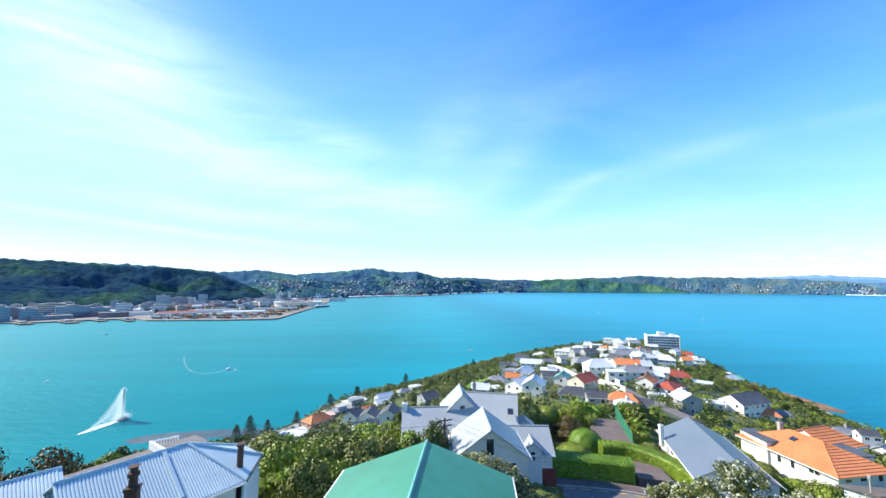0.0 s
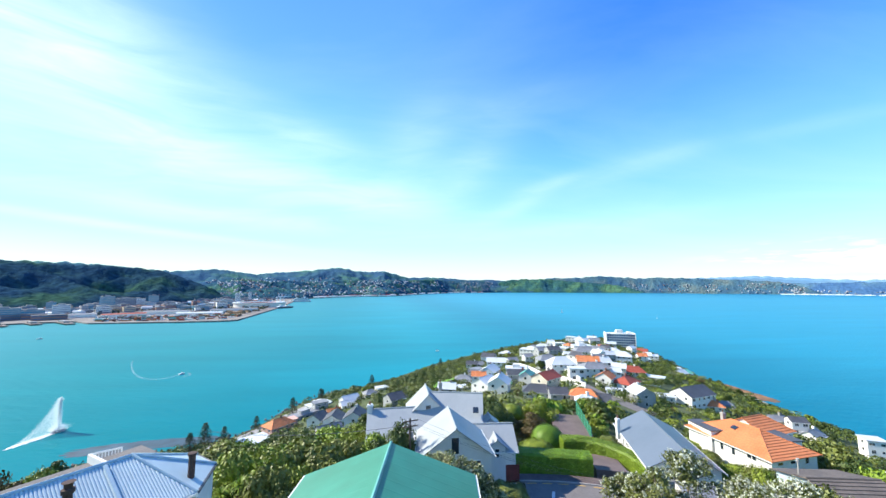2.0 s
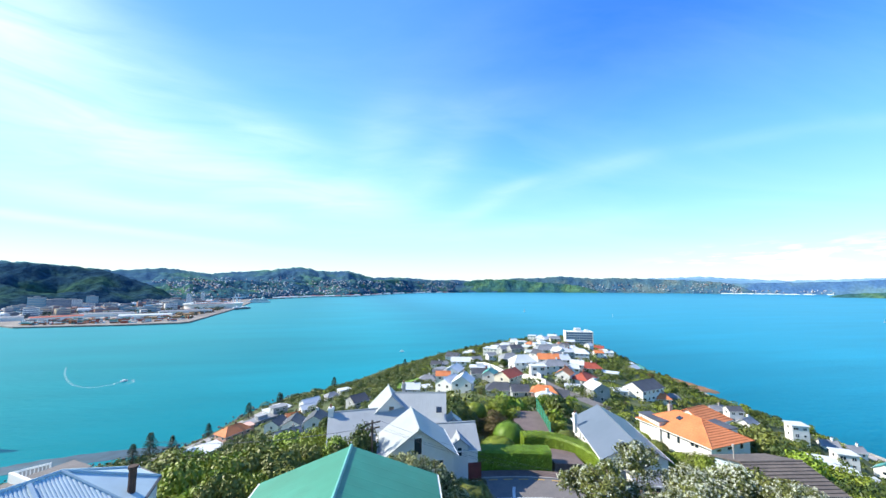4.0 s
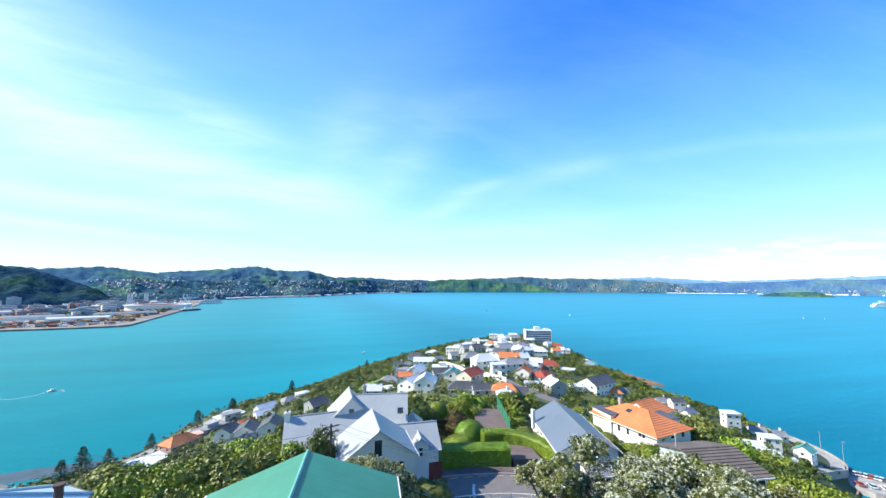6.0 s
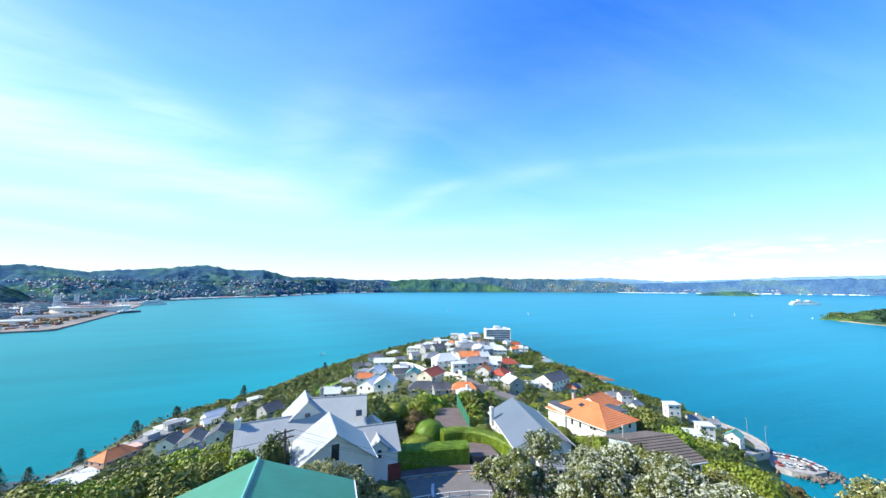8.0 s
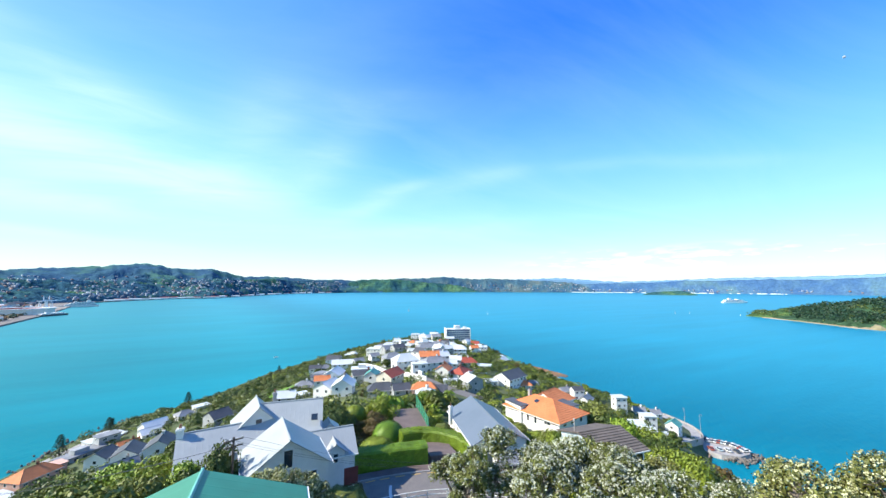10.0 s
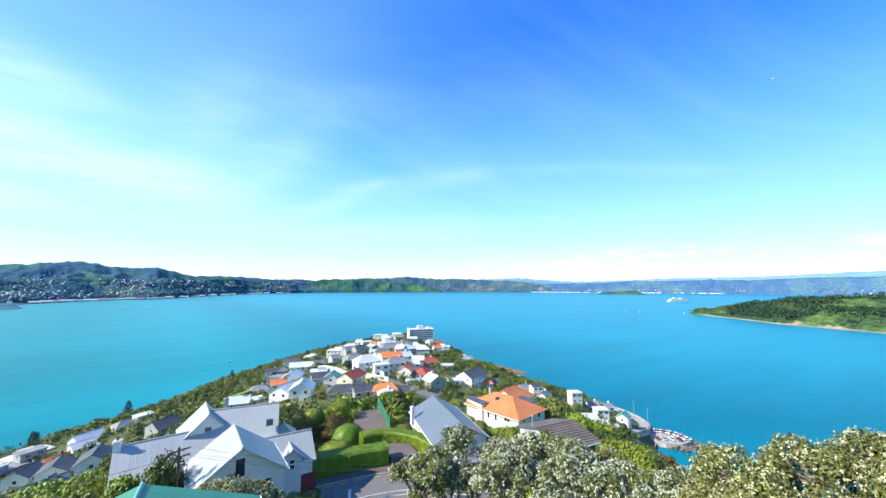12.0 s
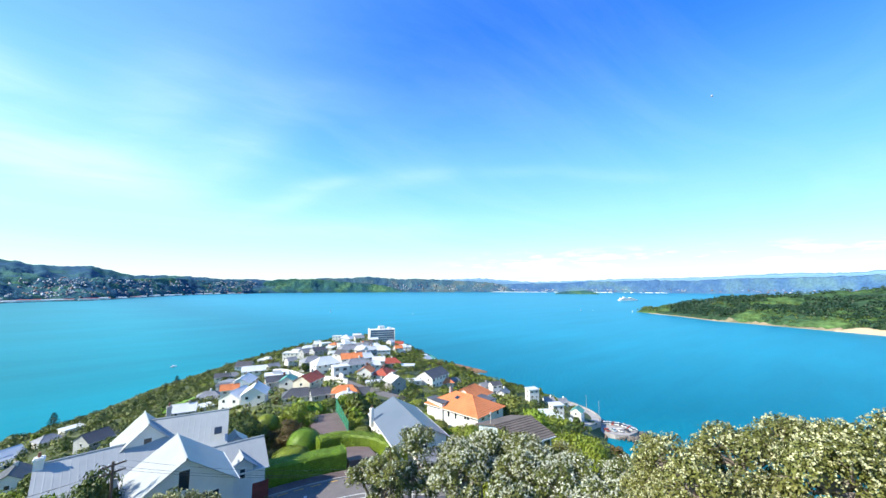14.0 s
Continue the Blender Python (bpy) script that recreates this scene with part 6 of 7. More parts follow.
budded_tree(22.8, 17.0, [(24.4, 18.6, 73.6, 1.7), (25.4, 15.4, 73.6, 1.8), (22.6, 20.6, 73.0, 1.5), (26.0, 20.0, 72.6, 1.6)], 77, 0.18, 420, "olive-leaved coastal tree with few buds", 0.08, "leafgold", 0.09)
budded_tree(4.8, 36.8, [(2.2, 35.8, 69.2, 1.7), (4.0, 36.4, 69.0, 1.8), (5.8, 37.0, 67.9, 1.7), (7.4, 37.4, 66.4, 1.6), (5.0, 35.4, 67.2, 1.8), (8.6, 37.8, 64.8, 1.5), (3.2, 37.4, 67.6, 1.7), (6.8, 36.0, 65.6, 1.7)], 78, 0.2, 300, "broad dark coastal tree with pale new tips", 0.35, "leafgrey", 0.11, "creambud")
L2 = "wind-shaped coastal tree with yellow-green leaves and pale buds"
budded_tree(11.4, 3.0, [(11.3, 3.5, 81.2, 0.75), (12.0, 4.2, 79.9, 0.8), (11.8, 2.1, 81.7, 0.95), (10.6, 2.7, 80.9, 0.9), (12.6, 3.2, 80.6, 0.9), (11.0, 4.4, 79.4, 0.8)], 74, 0.07, 2900, L2, 1.3, "leafgold", 0.042, "creambud")
budded_tree(12.0, 0.6, [(12.7, 1.3, 81.9, 1.1), (11.8, -0.1, 82.5, 1.1), (10.9, 0.5, 82.1, 0.95), (10.4, 1.4, 81.3, 0.9), (12.6, -1.0, 82.6, 1.2), (9.9, 0.2, 81.3, 0.9), (10.8, -1.0, 82.2, 1.0)], 75, 0.07, 2900, L2, 1.3, "leafgold", 0.042, "creambud")
budded_tree(9.2, 1.4, [(9.4, 2.3, 81.6, 0.7), (8.6, 1.5, 81.3, 0.7), (8.9, 0.5, 81.6, 0.75), (9.9, 3.2, 80.4, 0.7), (9.0, -0.4, 81.8, 0.8)], 76, 0.07, 2900, L2, 1.1, "leafgold", 0.042, "creambud")


# ---- poles and wires ----
def power_pole(x, y, top, turn):
    z = ground_z(x, y)
    e = base("power_pole", pose(x, y, z, 0, 0, turn), "weathered wooden power pole with crossarms", "power pole")
    h = top - z
    part("pole", tube(bmesh.new(), [(0, 0, -1), (0, 0, h)], [0.16, 0.11], 8), M["bark"], e)
    for k, zz_ in enumerate((h - 0.3, h - 0.9)):
        arm = part("crossarm", boxed(-0.9, 0.9, -0.06, 0.06, zz_ - 0.06, zz_ + 0.06), M["bark"], e)
        for u in (-0.8, -0.3, 0.3, 0.8):
            part("insulator", tube(bmesh.new(), [(u, 0, zz_ + 0.06), (u, 0, zz_ + 0.14), (u, 0, zz_ + 0.2)], [0.03, 0.06, 0.03], 6), M["white"], arm)
    part("transformer", tube(bmesh.new(), [(0.25, 0, h - 2.2), (0.25, 0, h - 1.5)], [0.16, 0.16], 8), M["concrete"], e)
    return e


def wire(a, b, sag, r=0.012):
    a, b = Vector(a), Vector(b)
    pts = [a.lerp(b, k / 12) - Vector((0, 0, sag * 4 * (k / 12) * (1 - k / 12))) for k in range(13)]
    ob = part("power_line", tube(bmesh.new(), pts, [r] * 13, 4), M["slate"])
    tagged(ob, "thin dark overhead power line between poles", "power line", "power lines")


power_pole(0.2, 43.2, 69.9, 20)
power_pole(33.5, 33.5, 64.6, 20)
for k in (-0.75, -0.3, 0.75):
    wire((0.2 + k, 43.2 + k * 0.3, 69.75), (33.5 + k, 33.5 + k * 0.3, 64.5), 1.6)
    wire((0.2 + k, 43.2 + k * 0.3, 69.15), (-32 + k, 62, 62.5), 0.9)


# green court fence
fe = base("court_fence", pose(34.6, 72, 54.6), "green mesh court fence on thin posts", "fence")
net = bpy.data.materials.new("green_netting"); net.use_nodes = True
nb = net.node_tree.nodes["Principled BSDF"]; nb.inputs["Base Color"].default_value = (0.03, 0.22, 0.12, 1); nb.inputs["Alpha"].default_value = 0.55; nb.inputs["Roughness"].default_value = 0.8
M["net"] = net
for k in range(6):
    x, y = 0.9 * k, 3.2 * k - 3
    part("post", tube(bmesh.new(), [(x, y, -2), (x, y, 3.6)], [0.05, 0.05], 6), M["teal"], fe)
    if k:
        part("netting", boxed(0.03, 3.28, -0.01, 0.01, -0.5, 3.5), M["net"], fe, m=pose(x - 0.9, y - 3.2, 0, 0, 0, math.degrees(math.atan2(3.2, 0.9))))


# lawn and white garden walls between the houses
def draped(name, corners, mat, label, category, n=8, lift=0.35):
    """A patch of ground cover that follows the slope between four corners."""
    bm = bmesh.new()
    c = [Vector((x, y, 0)) for x, y in corners]
    g = [[None] * (n + 1) for _ in range(n + 1)]
    for i in range(n + 1):
        for j in range(n + 1):
            p = c[0].lerp(c[1], i / n).lerp(c[3].lerp(c[2], i / n), j / n)
            g[i][j] = bm.verts.new((p.x, p.y, ground_z(p.x, p.y) + lift))
    for i in range(n):
        for j in range(n):
            bm.faces.new((g[i][j], g[i + 1][j], g[i + 1][j + 1], g[i][j + 1]))
    tagged(part(name, bm, mat), label, category, kind="structure")


draped("lawn", [(14, 212), (30, 222), (33, 262), (14, 250)], M["lawn"], "sloping bright green mown lawn", "lawn", lift=0.9)
draped("lawn", [(150, 320), (190, 318), (200, 345), (150, 350)], M["lawn"], "sloping bright green mown lawn", "lawn", lift=0.7)
draped("lawn", [(108, 200), (124, 205), (126, 220), (108, 218)], M["lawn"], "sloping bright green mown lawn", "lawn", lift=0.7)


def garden_wall(ctrl, h, label="white painted garden wall beside the street"):
    line = curve_pts([(x, y, ground_z(x, y)) for x, y in ctrl], 5)
    ribbon("garden_wall", line, 0.35, h, h + 1.5, M["white"], label, "wall", "")


garden_wall([(73, 240), (71, 212), (68.5, 186), (68, 160), (70, 143)], 3.4)
garden_wall([(86, 205), (80, 180), (76, 160)], 2.6)
garden_wall([(110, 178), (122, 188), (136, 192)], 1.6)
street = curve_pts([(x, y, ground_z(x, y) + 0.7) for x, y in ((78, 262), (76, 236), (74, 210), (72, 186), (72.5, 160), (76, 140), (84, 122))], 6)
ribbon("road", street, 5.0, 0.0, 2.5, M["asphalt"], "pale asphalt street running down the headland", "road")

# ---- the shore: coast road, car park, beach, reef ----
coast = curve_pts([(x, y, max(4.0, ground_z(x, y) + 0.5)) for x, y in ((182, 106), (192, 109), (204, 111.5), (215, 114), (223, 119), (227, 127), (229, 140), (230, 160), (231, 190), (235, 225), (245, 262))])
ribbon("road", coast, 6.5, 0.0, 5.0, M["concrete"], "pale grey coast road behind a low sea wall", "road")
sea = [p + Vector((d.y, -d.x, 0)).normalized() * 4.0 for p, d in zip(coast, [(coast[min(i + 1, len(coast) - 1)] - coast[max(i - 1, 0)]) for i in range(len(coast))])]
ribbon("sea_wall", sea, 0.4, 0.55, 6.0, M["concrete"], "pale concrete sea wall along the coast road", "wall", "")

west_path = curve_pts([(x, y, max(3.4, ground_z(x, y) + 0.5)) for x, y in ((-112, 176), (-100, 194), (-90, 212), (-82, 232), (-73, 254), (-58, 280))], 6)
ribbon("shore_path", west_path, 4.5, 0.0, 4.0, M["concrete"], "pale shore path and retaining wall below the houses", "path")


def slab(name, pts, z0, z1, mat, label, category, kind="structure", jitter=0.0):
    bm = bmesh.new()
    r = random.Random(5)
    top = [bm.verts.new((x + r.uniform(-jitter, jitter), y + r.uniform(-jitter, jitter), z1)) for x, y in pts]
    bot = [bm.verts.new((x + (x - sum(p[0] for p in pts) / len(pts)) * 0.05, y + (y - sum(p[1] for p in pts) / len(pts)) * 0.05, z0)) for x, y in pts]
    bm.faces.new(top)
    for i in range(len(pts)):
        j = (i + 1) % len(pts)
        bm.faces.new((bot[i], bot[j], top[j], top[i]))
    return tagged(part(name, bm, mat), label, category, kind=kind)


slab("car_park", [(207, 109), (216, 112), (224, 112.5), (228.5, 106.5), (228, 97), (223.5, 92.5), (216, 93.5), (210, 99)], -2, 2.2, M["concrete"], "small grey waterside car park on a rock spit", "car park")
slab("beach", [(176, 98), (196, 108), (207, 107.5), (210, 103.5), (204, 101.5), (197, 100), (190, 93), (184, 82), (172, 84)], -1, 1.2, M["sand"], "brown sandy cove beach", "beach")
rocks = bmesh.new()
rr = random.Random(9)


def rock_line(pts, n, size):
    for k in range(n):
        i = rr.randrange(len(pts) - 1)
        t = rr.random()
        x, y = pts[i][0] * (1 - t) + pts[i + 1][0] * t + rr.gauss(0, 1.6), pts[i][1] * (1 - t) + pts[i + 1][1] * t + rr.gauss(0, 1.6)
        s = size * rr.uniform(0.5, 1.5)
        m = pose(x, y, rr.uniform(0, 1.2), rr.uniform(0, 360), rr.uniform(0, 360), 0) @ Matrix.Diagonal((s, s * rr.uniform(0.6, 1), s * 0.7, 1))
        bmesh.ops.create_icosphere(rocks, subdivisions=1, radius=1, matrix=m)


rock_line([(211, 97), (216, 91.5), (225, 90), (230, 96), (231, 106), (228, 114)], 170, 0.75)
rock_line([(233, 120), (239, 138), (240, 175), (242, 208), (252, 262), (262, 312), (284, 380), (306, 445)], 150, 1.0)
rock_line([(-160, 193), (-114, 210), (-95, 226), (-80, 276), (-60, 310)], 130, 0.7)
tagged(part("shore_rocks", rocks, M["rock"]), "grey brown boulders along the shoreline", "rocks", kind="stuff")


def reef(cx, cy, rx, ry, turn, seed, label, mat):
    bm = bmesh.new()
    ring = []
    for k in range(40):
        a = k * math.pi / 20
        q = 1 + 0.45 * fbm(math.cos(a) * 2, math.sin(a) * 2, 4, seed)
        p = pose(cx, cy, 0, 0, 0, turn) @ Vector((rx * q * math.cos(a), ry * q * math.sin(a), 0.06))
        ring.append(bm.verts.new(p))
    bm.faces.new(ring)
    tagged(part("reef", bm, mat), label, "reef", kind="structure")


reef(262, 285, 36, 11, 96, 3.0, "rusty brown seaweed reef awash", M["weed"])
reef(-138, 216, 38, 6.5, 10, 5.0, "dark weedy reef just under the surface", M["darkreef"])


def car(x, y, z, turn, mat):
    e = base("parked_car", pose(x, y, z, 0, 0, turn), "small parked car in the waterside car park", "car", "parked cars")
    bm = boxed(-2.1, 2.1, -0.85, 0.85, 0.35, 0.9)
    bmesh.ops.bevel(bm, geom=bm.edges[:], offset=0.14, segments=2, affect="EDGES")
    body = part("body", bm, mat, e)
    bm = bmesh.new()
    lo = [bm.verts.new(c) for c in ((-1.5, -0.75, 0.88), (1.0, -0.75, 0.88), (1.0, 0.75, 0.88), (-1.5, 0.75, 0.88))]
    hi = [bm.verts.new(c) for c in ((-1.1, -0.62, 1.45), (0.45, -0.62, 1.45), (0.45, 0.62, 1.45), (-1.1, 0.62, 1.45))]
    bm.faces.new(hi)
    for i in range(4):
        bm.faces.new((lo[i], lo[(i + 1) % 4], hi[(i + 1) % 4], hi[i]))
    cabin = part("cabin", bm, M["glass"], e)
    part("car_roof", boxed(-1.05, 0.4, -0.6, 0.6, 1.44, 1.5), mat, e)
    for sx in (-1.3, 1.3):
        for sy in (-0.8, 0.8):
            part("wheel", tube(bmesh.new(), [(sx, sy - 0.1, 0.33), (sx, sy + 0.1, 0.33)], [0.33, 0.33], 10), M["slate"], e)
    return e


paints = [M["white"], M["greywall"], M["silver"], M["red"], M["steelblue"], M["white"], M["slate"]]
for k in range(13):
    t = k / 12
    car(221.5 + 4.8 * math.sin(t * 2.6), 110.5 - 16.0 * t, 2.2, 20 - 50 * t + rr.uniform(-4, 4), paints[k % 7])
for k in range(4):
    car(212 + 2.6 * k, 104.5 - 2.6 * k, 2.2, 55, paints[(k + 3) % 7])



def street_lamp(x, y, z, turn):
    e = base("street_lamp", pose(x, y, z, 0, 0, turn), "tall grey street lamp beside the coast road", "street lamp", "street lamps")
    part("pole", tube(bmesh.new(), [(0, 0, -1), (0, 0, 8.5), (0.5, 0, 9.3), (1.8, 0, 9.5)], [0.12, 0.08, 0.06, 0.05], 6), M["concrete"], e)
    part("lantern", boxed(1.6, 2.3, -0.14, 0.14, 9.42, 9.58), M["greywall"], e)


street_lamp(231.2, 127.0, 4, 200); street_lamp(227.0, 116.5, 4, 230)


# ---- out on the water ----
def foam_material(name="thin_white_foam", lo=0.46, hi=0.85):
    m = bpy.data.materials.new(name); m.use_nodes = True
    n, l = m.node_tree.nodes, m.node_tree.links
    b = n["Principled BSDF"]; b.inputs["Base Color"].default_value = (0.85, 0.9, 0.9, 1); b.inputs["Roughness"].default_value = 0.8
    co = n.new("ShaderNodeTexCoord")
    nz = n.new("ShaderNodeTexNoise"); nz.inputs["Scale"].default_value, nz.inputs["Detail"].default_value = 0.9, 5
    l.new(co.outputs["Object"], nz.inputs["Vector"])
    r = n.new("ShaderNodeMapRange"); r.inputs[1].default_value, r.inputs[2].default_value, r.inputs[3].default_value, r.inputs[4].default_value = lo, hi, 0.0, 0.8
    l.new(nz.outputs[0], r.inputs[0]); l.new(r.outputs[0], b.inputs["Alpha"])
    return m


def spray_material():
    m = bpy.data.materials.new("fine_water_spray"); m.use_nodes = True
    n, l = m.node_tree.nodes, m.node_tree.links
    d = n.new("ShaderNodeBsdfDiffuse"); d.inputs[0].default_value = (0.95, 0.97, 0.97, 1)
    t = n.new("ShaderNodeBsdfTranslucent"); t.inputs[0].default_value = (0.95, 0.97, 0.97, 1)
    p = n.new("ShaderNodeBsdfTransparent")
    m1 = n.new("ShaderNodeMixShader"); m2 = n.new("ShaderNodeMixShader")
    m1.inputs[0].default_value, m2.inputs[0].default_value = 0.5, 0.55
    l.new(d.outputs[0], m1.inputs[1]); l.new(t.outputs[0], m1.inputs[2])
    l.new(m1.outputs[0], m2.inputs[1]); l.new(p.outputs[0], m2.inputs[2])
    l.new(m2.outputs[0], n["Material Output"].inputs[0])
    return m


M["thickfoam"] = foam_material("thick_white_foam", 0.2, 0.5)
M["foam"], M["spray"] = foam_material(), spray_material()


def fountain(x, y):
    e = base("harbour_fountain", pose(x, y, 0), "white fountain on a raft throwing a tall jet", "fountain")
    part("raft", tube(bmesh.new(), [(0, 0, -1), (0, 0, 0.8), (0, 0, 1.2)], [3.2, 3.2, 2.6], 16), M["concrete"], e)
    part("nozzle", tube(bmesh.new(), [(0, 0, 1), (0, 0, 2.6)], [0.6, 0.25], 8), M["concrete"], e)
    r = np.random.RandomState(3)
    n = 8000
    u = r.uniform(0, 1, n) ** 0.7
    zj = 18.5 * u
    w = 1.15 - 0.8 * u
    P = np.stack([r.normal(0, 1, n) * w * 0.6, r.normal(0, 1, n) * w * 0.6, zj + 1], 1)
    part("jet", leaves_mesh("jet", P, r.normal(0, 1, (n, 3)), 0.34, M["spray"], 4, 0.9), None, e)
    # the veil of falling drops drifts downwind
    n = 24000
    a = r.uniform(0, 1, n) ** 2.2; b = r.uniform(0, 1, n)
    zf = 18.5 * (1 - b ** 1.5) * (1 - a) ** 1.4
    P = np.stack([-a * 4 - b * 0.8 + r.normal(0, 0.7, n), -a * 17 - b * 1.5 + r.normal(0, 0.9, n), np.maximum(zf + r.normal(0, 0.5, n), 0.1)], 1)
    part("falling_spray", spray_mesh(P, a, r), None, e)
    n = 3000
    P = np.stack([r.normal(0, 1.9, n), r.normal(0, 1.9, n), np.abs(r.normal(0, 1.5, n)) + 0.8], 1)
    part("side_jet", leaves_mesh("side_jet", P, r.normal(0, 1, (n, 3)), 0.34, M["spray"], 6, 0.9), None, e)
    bm = bmesh.new()
    ring = [bm.verts.new((-2 + 2.4 * math.sin(k * math.pi / 14) + 2.5 * math.cos(k * math.pi / 14), -11 + 13 * math.cos(k * math.pi / 14) * (1 + 0.1 * math.sin(3 * k)), 0.05)) for k in range(28)]
    bm.faces.new(ring)
    part("foam_patch", bm, M["thickfoam"], e)
    return e


def spray_mesh(P, a, r):
    k = r.uniform(0, 1, len(P)) > a ** 0.7 * 0.85
    Q = P[k]
    return leaves_mesh("falling_spray", Q, r.normal(0, 1, Q.shape), 0.24, M["spray"], 5, 0.9)


fountain(-205, 240)


def wake(pts, w0, w1, label):
    line = curve_pts([(x, y, 0.05) for x, y in pts], 8)
    ws = [w0 + (w1 - w0) * i / (len(line) - 1) for i in range(len(line))]
    ribbon("wake", line, ws, 0.0, 0.02, M["foam"], label, "wake", "")


def motor_boat(x, y, turn, L, label="small white motor boat under way"):
    e = base("motor_boat", pose(x, y, 0, 0, 0, turn), label, "boat", "boats")
    bm = bmesh.new()
    prof = [(-0.5, 0.16), (-0.1, 0.18), (0.25, 0.13), (0.5, 0.0)]
    low, top = [], []
    for s in (1, -1):
        for u, w in (prof if s > 0 else prof[::-1][1:]):
            low.append(bm.verts.new((u * L * 0.92, s * w * L * 0.7, -0.2))); top.append(bm.verts.new((u * L, s * w * L, 0.13 * L)))
    bm.faces.new(top); bm.faces.new(low[::-1])
    for i in range(len(top)):
        j = (i + 1) % len(top)
        bm.faces.new((low[i], low[j], top[j], top[i]))
    part("hull", bm, M["white"], e)
    part("cabin", boxed(-0.15 * L, 0.15 * L, -0.1 * L, 0.1 * L, 0.13 * L, 0.28 * L), M["white"], e)
    part("windscreen", boxed(0.15 * L, 0.17 * L, -0.09 * L, 0.09 * L, 0.17 * L, 0.26 * L), M["glass"], e)
    return e


motor_boat(-219, 379, 60, 6)
wake([(-221, 376), (-223, 367), (-234, 361), (-257, 376), (-290, 415), (-315, 452)], 3.4, 1.0, "curved white foam wake on turquoise water")
wake([(-216, 384), (-209, 374), (-213, 366)], 3, 1, "short white foam wake on turquoise water")
motor_boat(-588, 641, 20, 8)
wake([(-590, 640), (-604, 635), (-622, 628)], 5, 1.5, "short white foam wake on turquoise water")
motor_boat(-351, 330, 180, 4.5, "small pale moored boat")
motor_boat(35, 480, 200, 6, "small white motor boat under way")


def yacht(x, y, turn, h):
    e = motor_boat(x, y, turn, h * 0.7, "white sailing yacht with a raised sail")
    part("mast", tube(bmesh.new(), [(0, 0, 0), (0, 0, h)], [0.1, 0.05], 6), M["concrete"], e)
    bm = bmesh.new()
    a = [bm.verts.new(c) for c in ((0.1, 0.05, 1.4), (-h * 0.32, 0.5, 1.4), (0.1, 0.05, h * 0.96))]
    b = [bm.verts.new(v.co + Vector((0, 0.06, 0))) for v in a]
    bm.faces.new(a); bm.faces.new(b[::-1])
    for i in range(3):
        bm.faces.new((a[i], a[(i + 1) % 3], b[(i + 1) % 3], b[i]))
    part("sail", bm, M["white"], e)


yacht(480, 1124, 30, 13); yacht(1160, 646, 10, 11); yacht(1190, 620, 40, 9); yacht(1240, 512, 70, 6); yacht(640, 900, 70, 9)


def ship(x, y, turn, L, hull, label, decks=4, funnel="white"):
    e = base("ship", pose(x, y, 0, 0, 0, turn), label, "ship", "ships")
    bm = bmesh.new()
    pts = [(-0.5, 0.07), (0.3, 0.075), (0.42, 0.05), (0.5, 0.0)]
    top, low = [], []
    for s in (1, -1):
        for u, w in (pts if s > 0 else pts[::-1][1:]):
            top.append(bm.verts.new((u * L, s * w * L, 0.055 * L))); low.append(bm.verts.new((u * L * 0.97, s * w * L * 0.9, -1)))
    bm.faces.new(top); bm.faces.new(low[::-1])
    for i in range(len(top)):
        j = (i + 1) % len(top)
        bm.faces.new((low[i], low[j], top[j], top[i]))
    part("hull", bm, hull, e)
    for k in range(decks):
        z = 0.055 * L + k * 0.022 * L
        d = part("deck", boxed(-0.44 * L + 0.02 * L * k, 0.34 * L - 0.05 * L * k, -0.065 * L, 0.065 * L, z, z + 0.022 * L), M["white"], e)
        for s in (-1, 1):
            part("window_band", boxed(-0.42 * L + 0.02 * L * k, 0.32 * L - 0.05 * L * k, s * 0.0655 * L - 0.1, s * 0.0655 * L + 0.1, z + 0.008 * L, z + 0.015 * L), M["bluepane"], d)
    zt = 0.055 * L + decks * 0.022 * L
    part("funnel", boxed(-0.28 * L, -0.18 * L, -0.03 * L, 0.03 * L, zt, zt + 0.06 * L), M[funnel], e)
    part("bridge", boxed(0.05 * L, 0.12 * L, -0.07 * L, 0.07 * L, zt, zt + 0.022 * L), M["white"], e)
    return e


ship(2116, 892, -25, 130, M["white"], "long white passenger ferry far out", 3, "white")
ship(-590, 1990, 200, 120, M["white"], "tall white passenger ship at the wharf", 5)
ship(-478, 1440, 60, 80, M["slate"], "dark cargo ship alongside the wharf", 2)

# ---- the port and the city ----
rc = random.Random(12)
BODY = [material("grey_concrete_facade", (0.34, 0.35, 0.37), 0.8, 0.1, 0.2), material("blue_glass_facade", (0.07, 0.26, 0.40), 0.3, 0.2, 0.1, spec=0.7),
        material("beige_facade", (0.64, 0.50, 0.36), 0.8, 0.1, 0.2), material("dark_facade", (0.12, 0.14, 0.18), 0.5, 0.15, 0.2), material("white_facade", (0.86, 0.86, 0.84), 0.8, 0.08, 0.2),
        material("brick_facade", (0.36, 0.20, 0.16), 0.85, 0.15, 0.3)]
BNAME = ["grey concrete", "blue glass", "beige", "dark glass", "white", "red brick"]


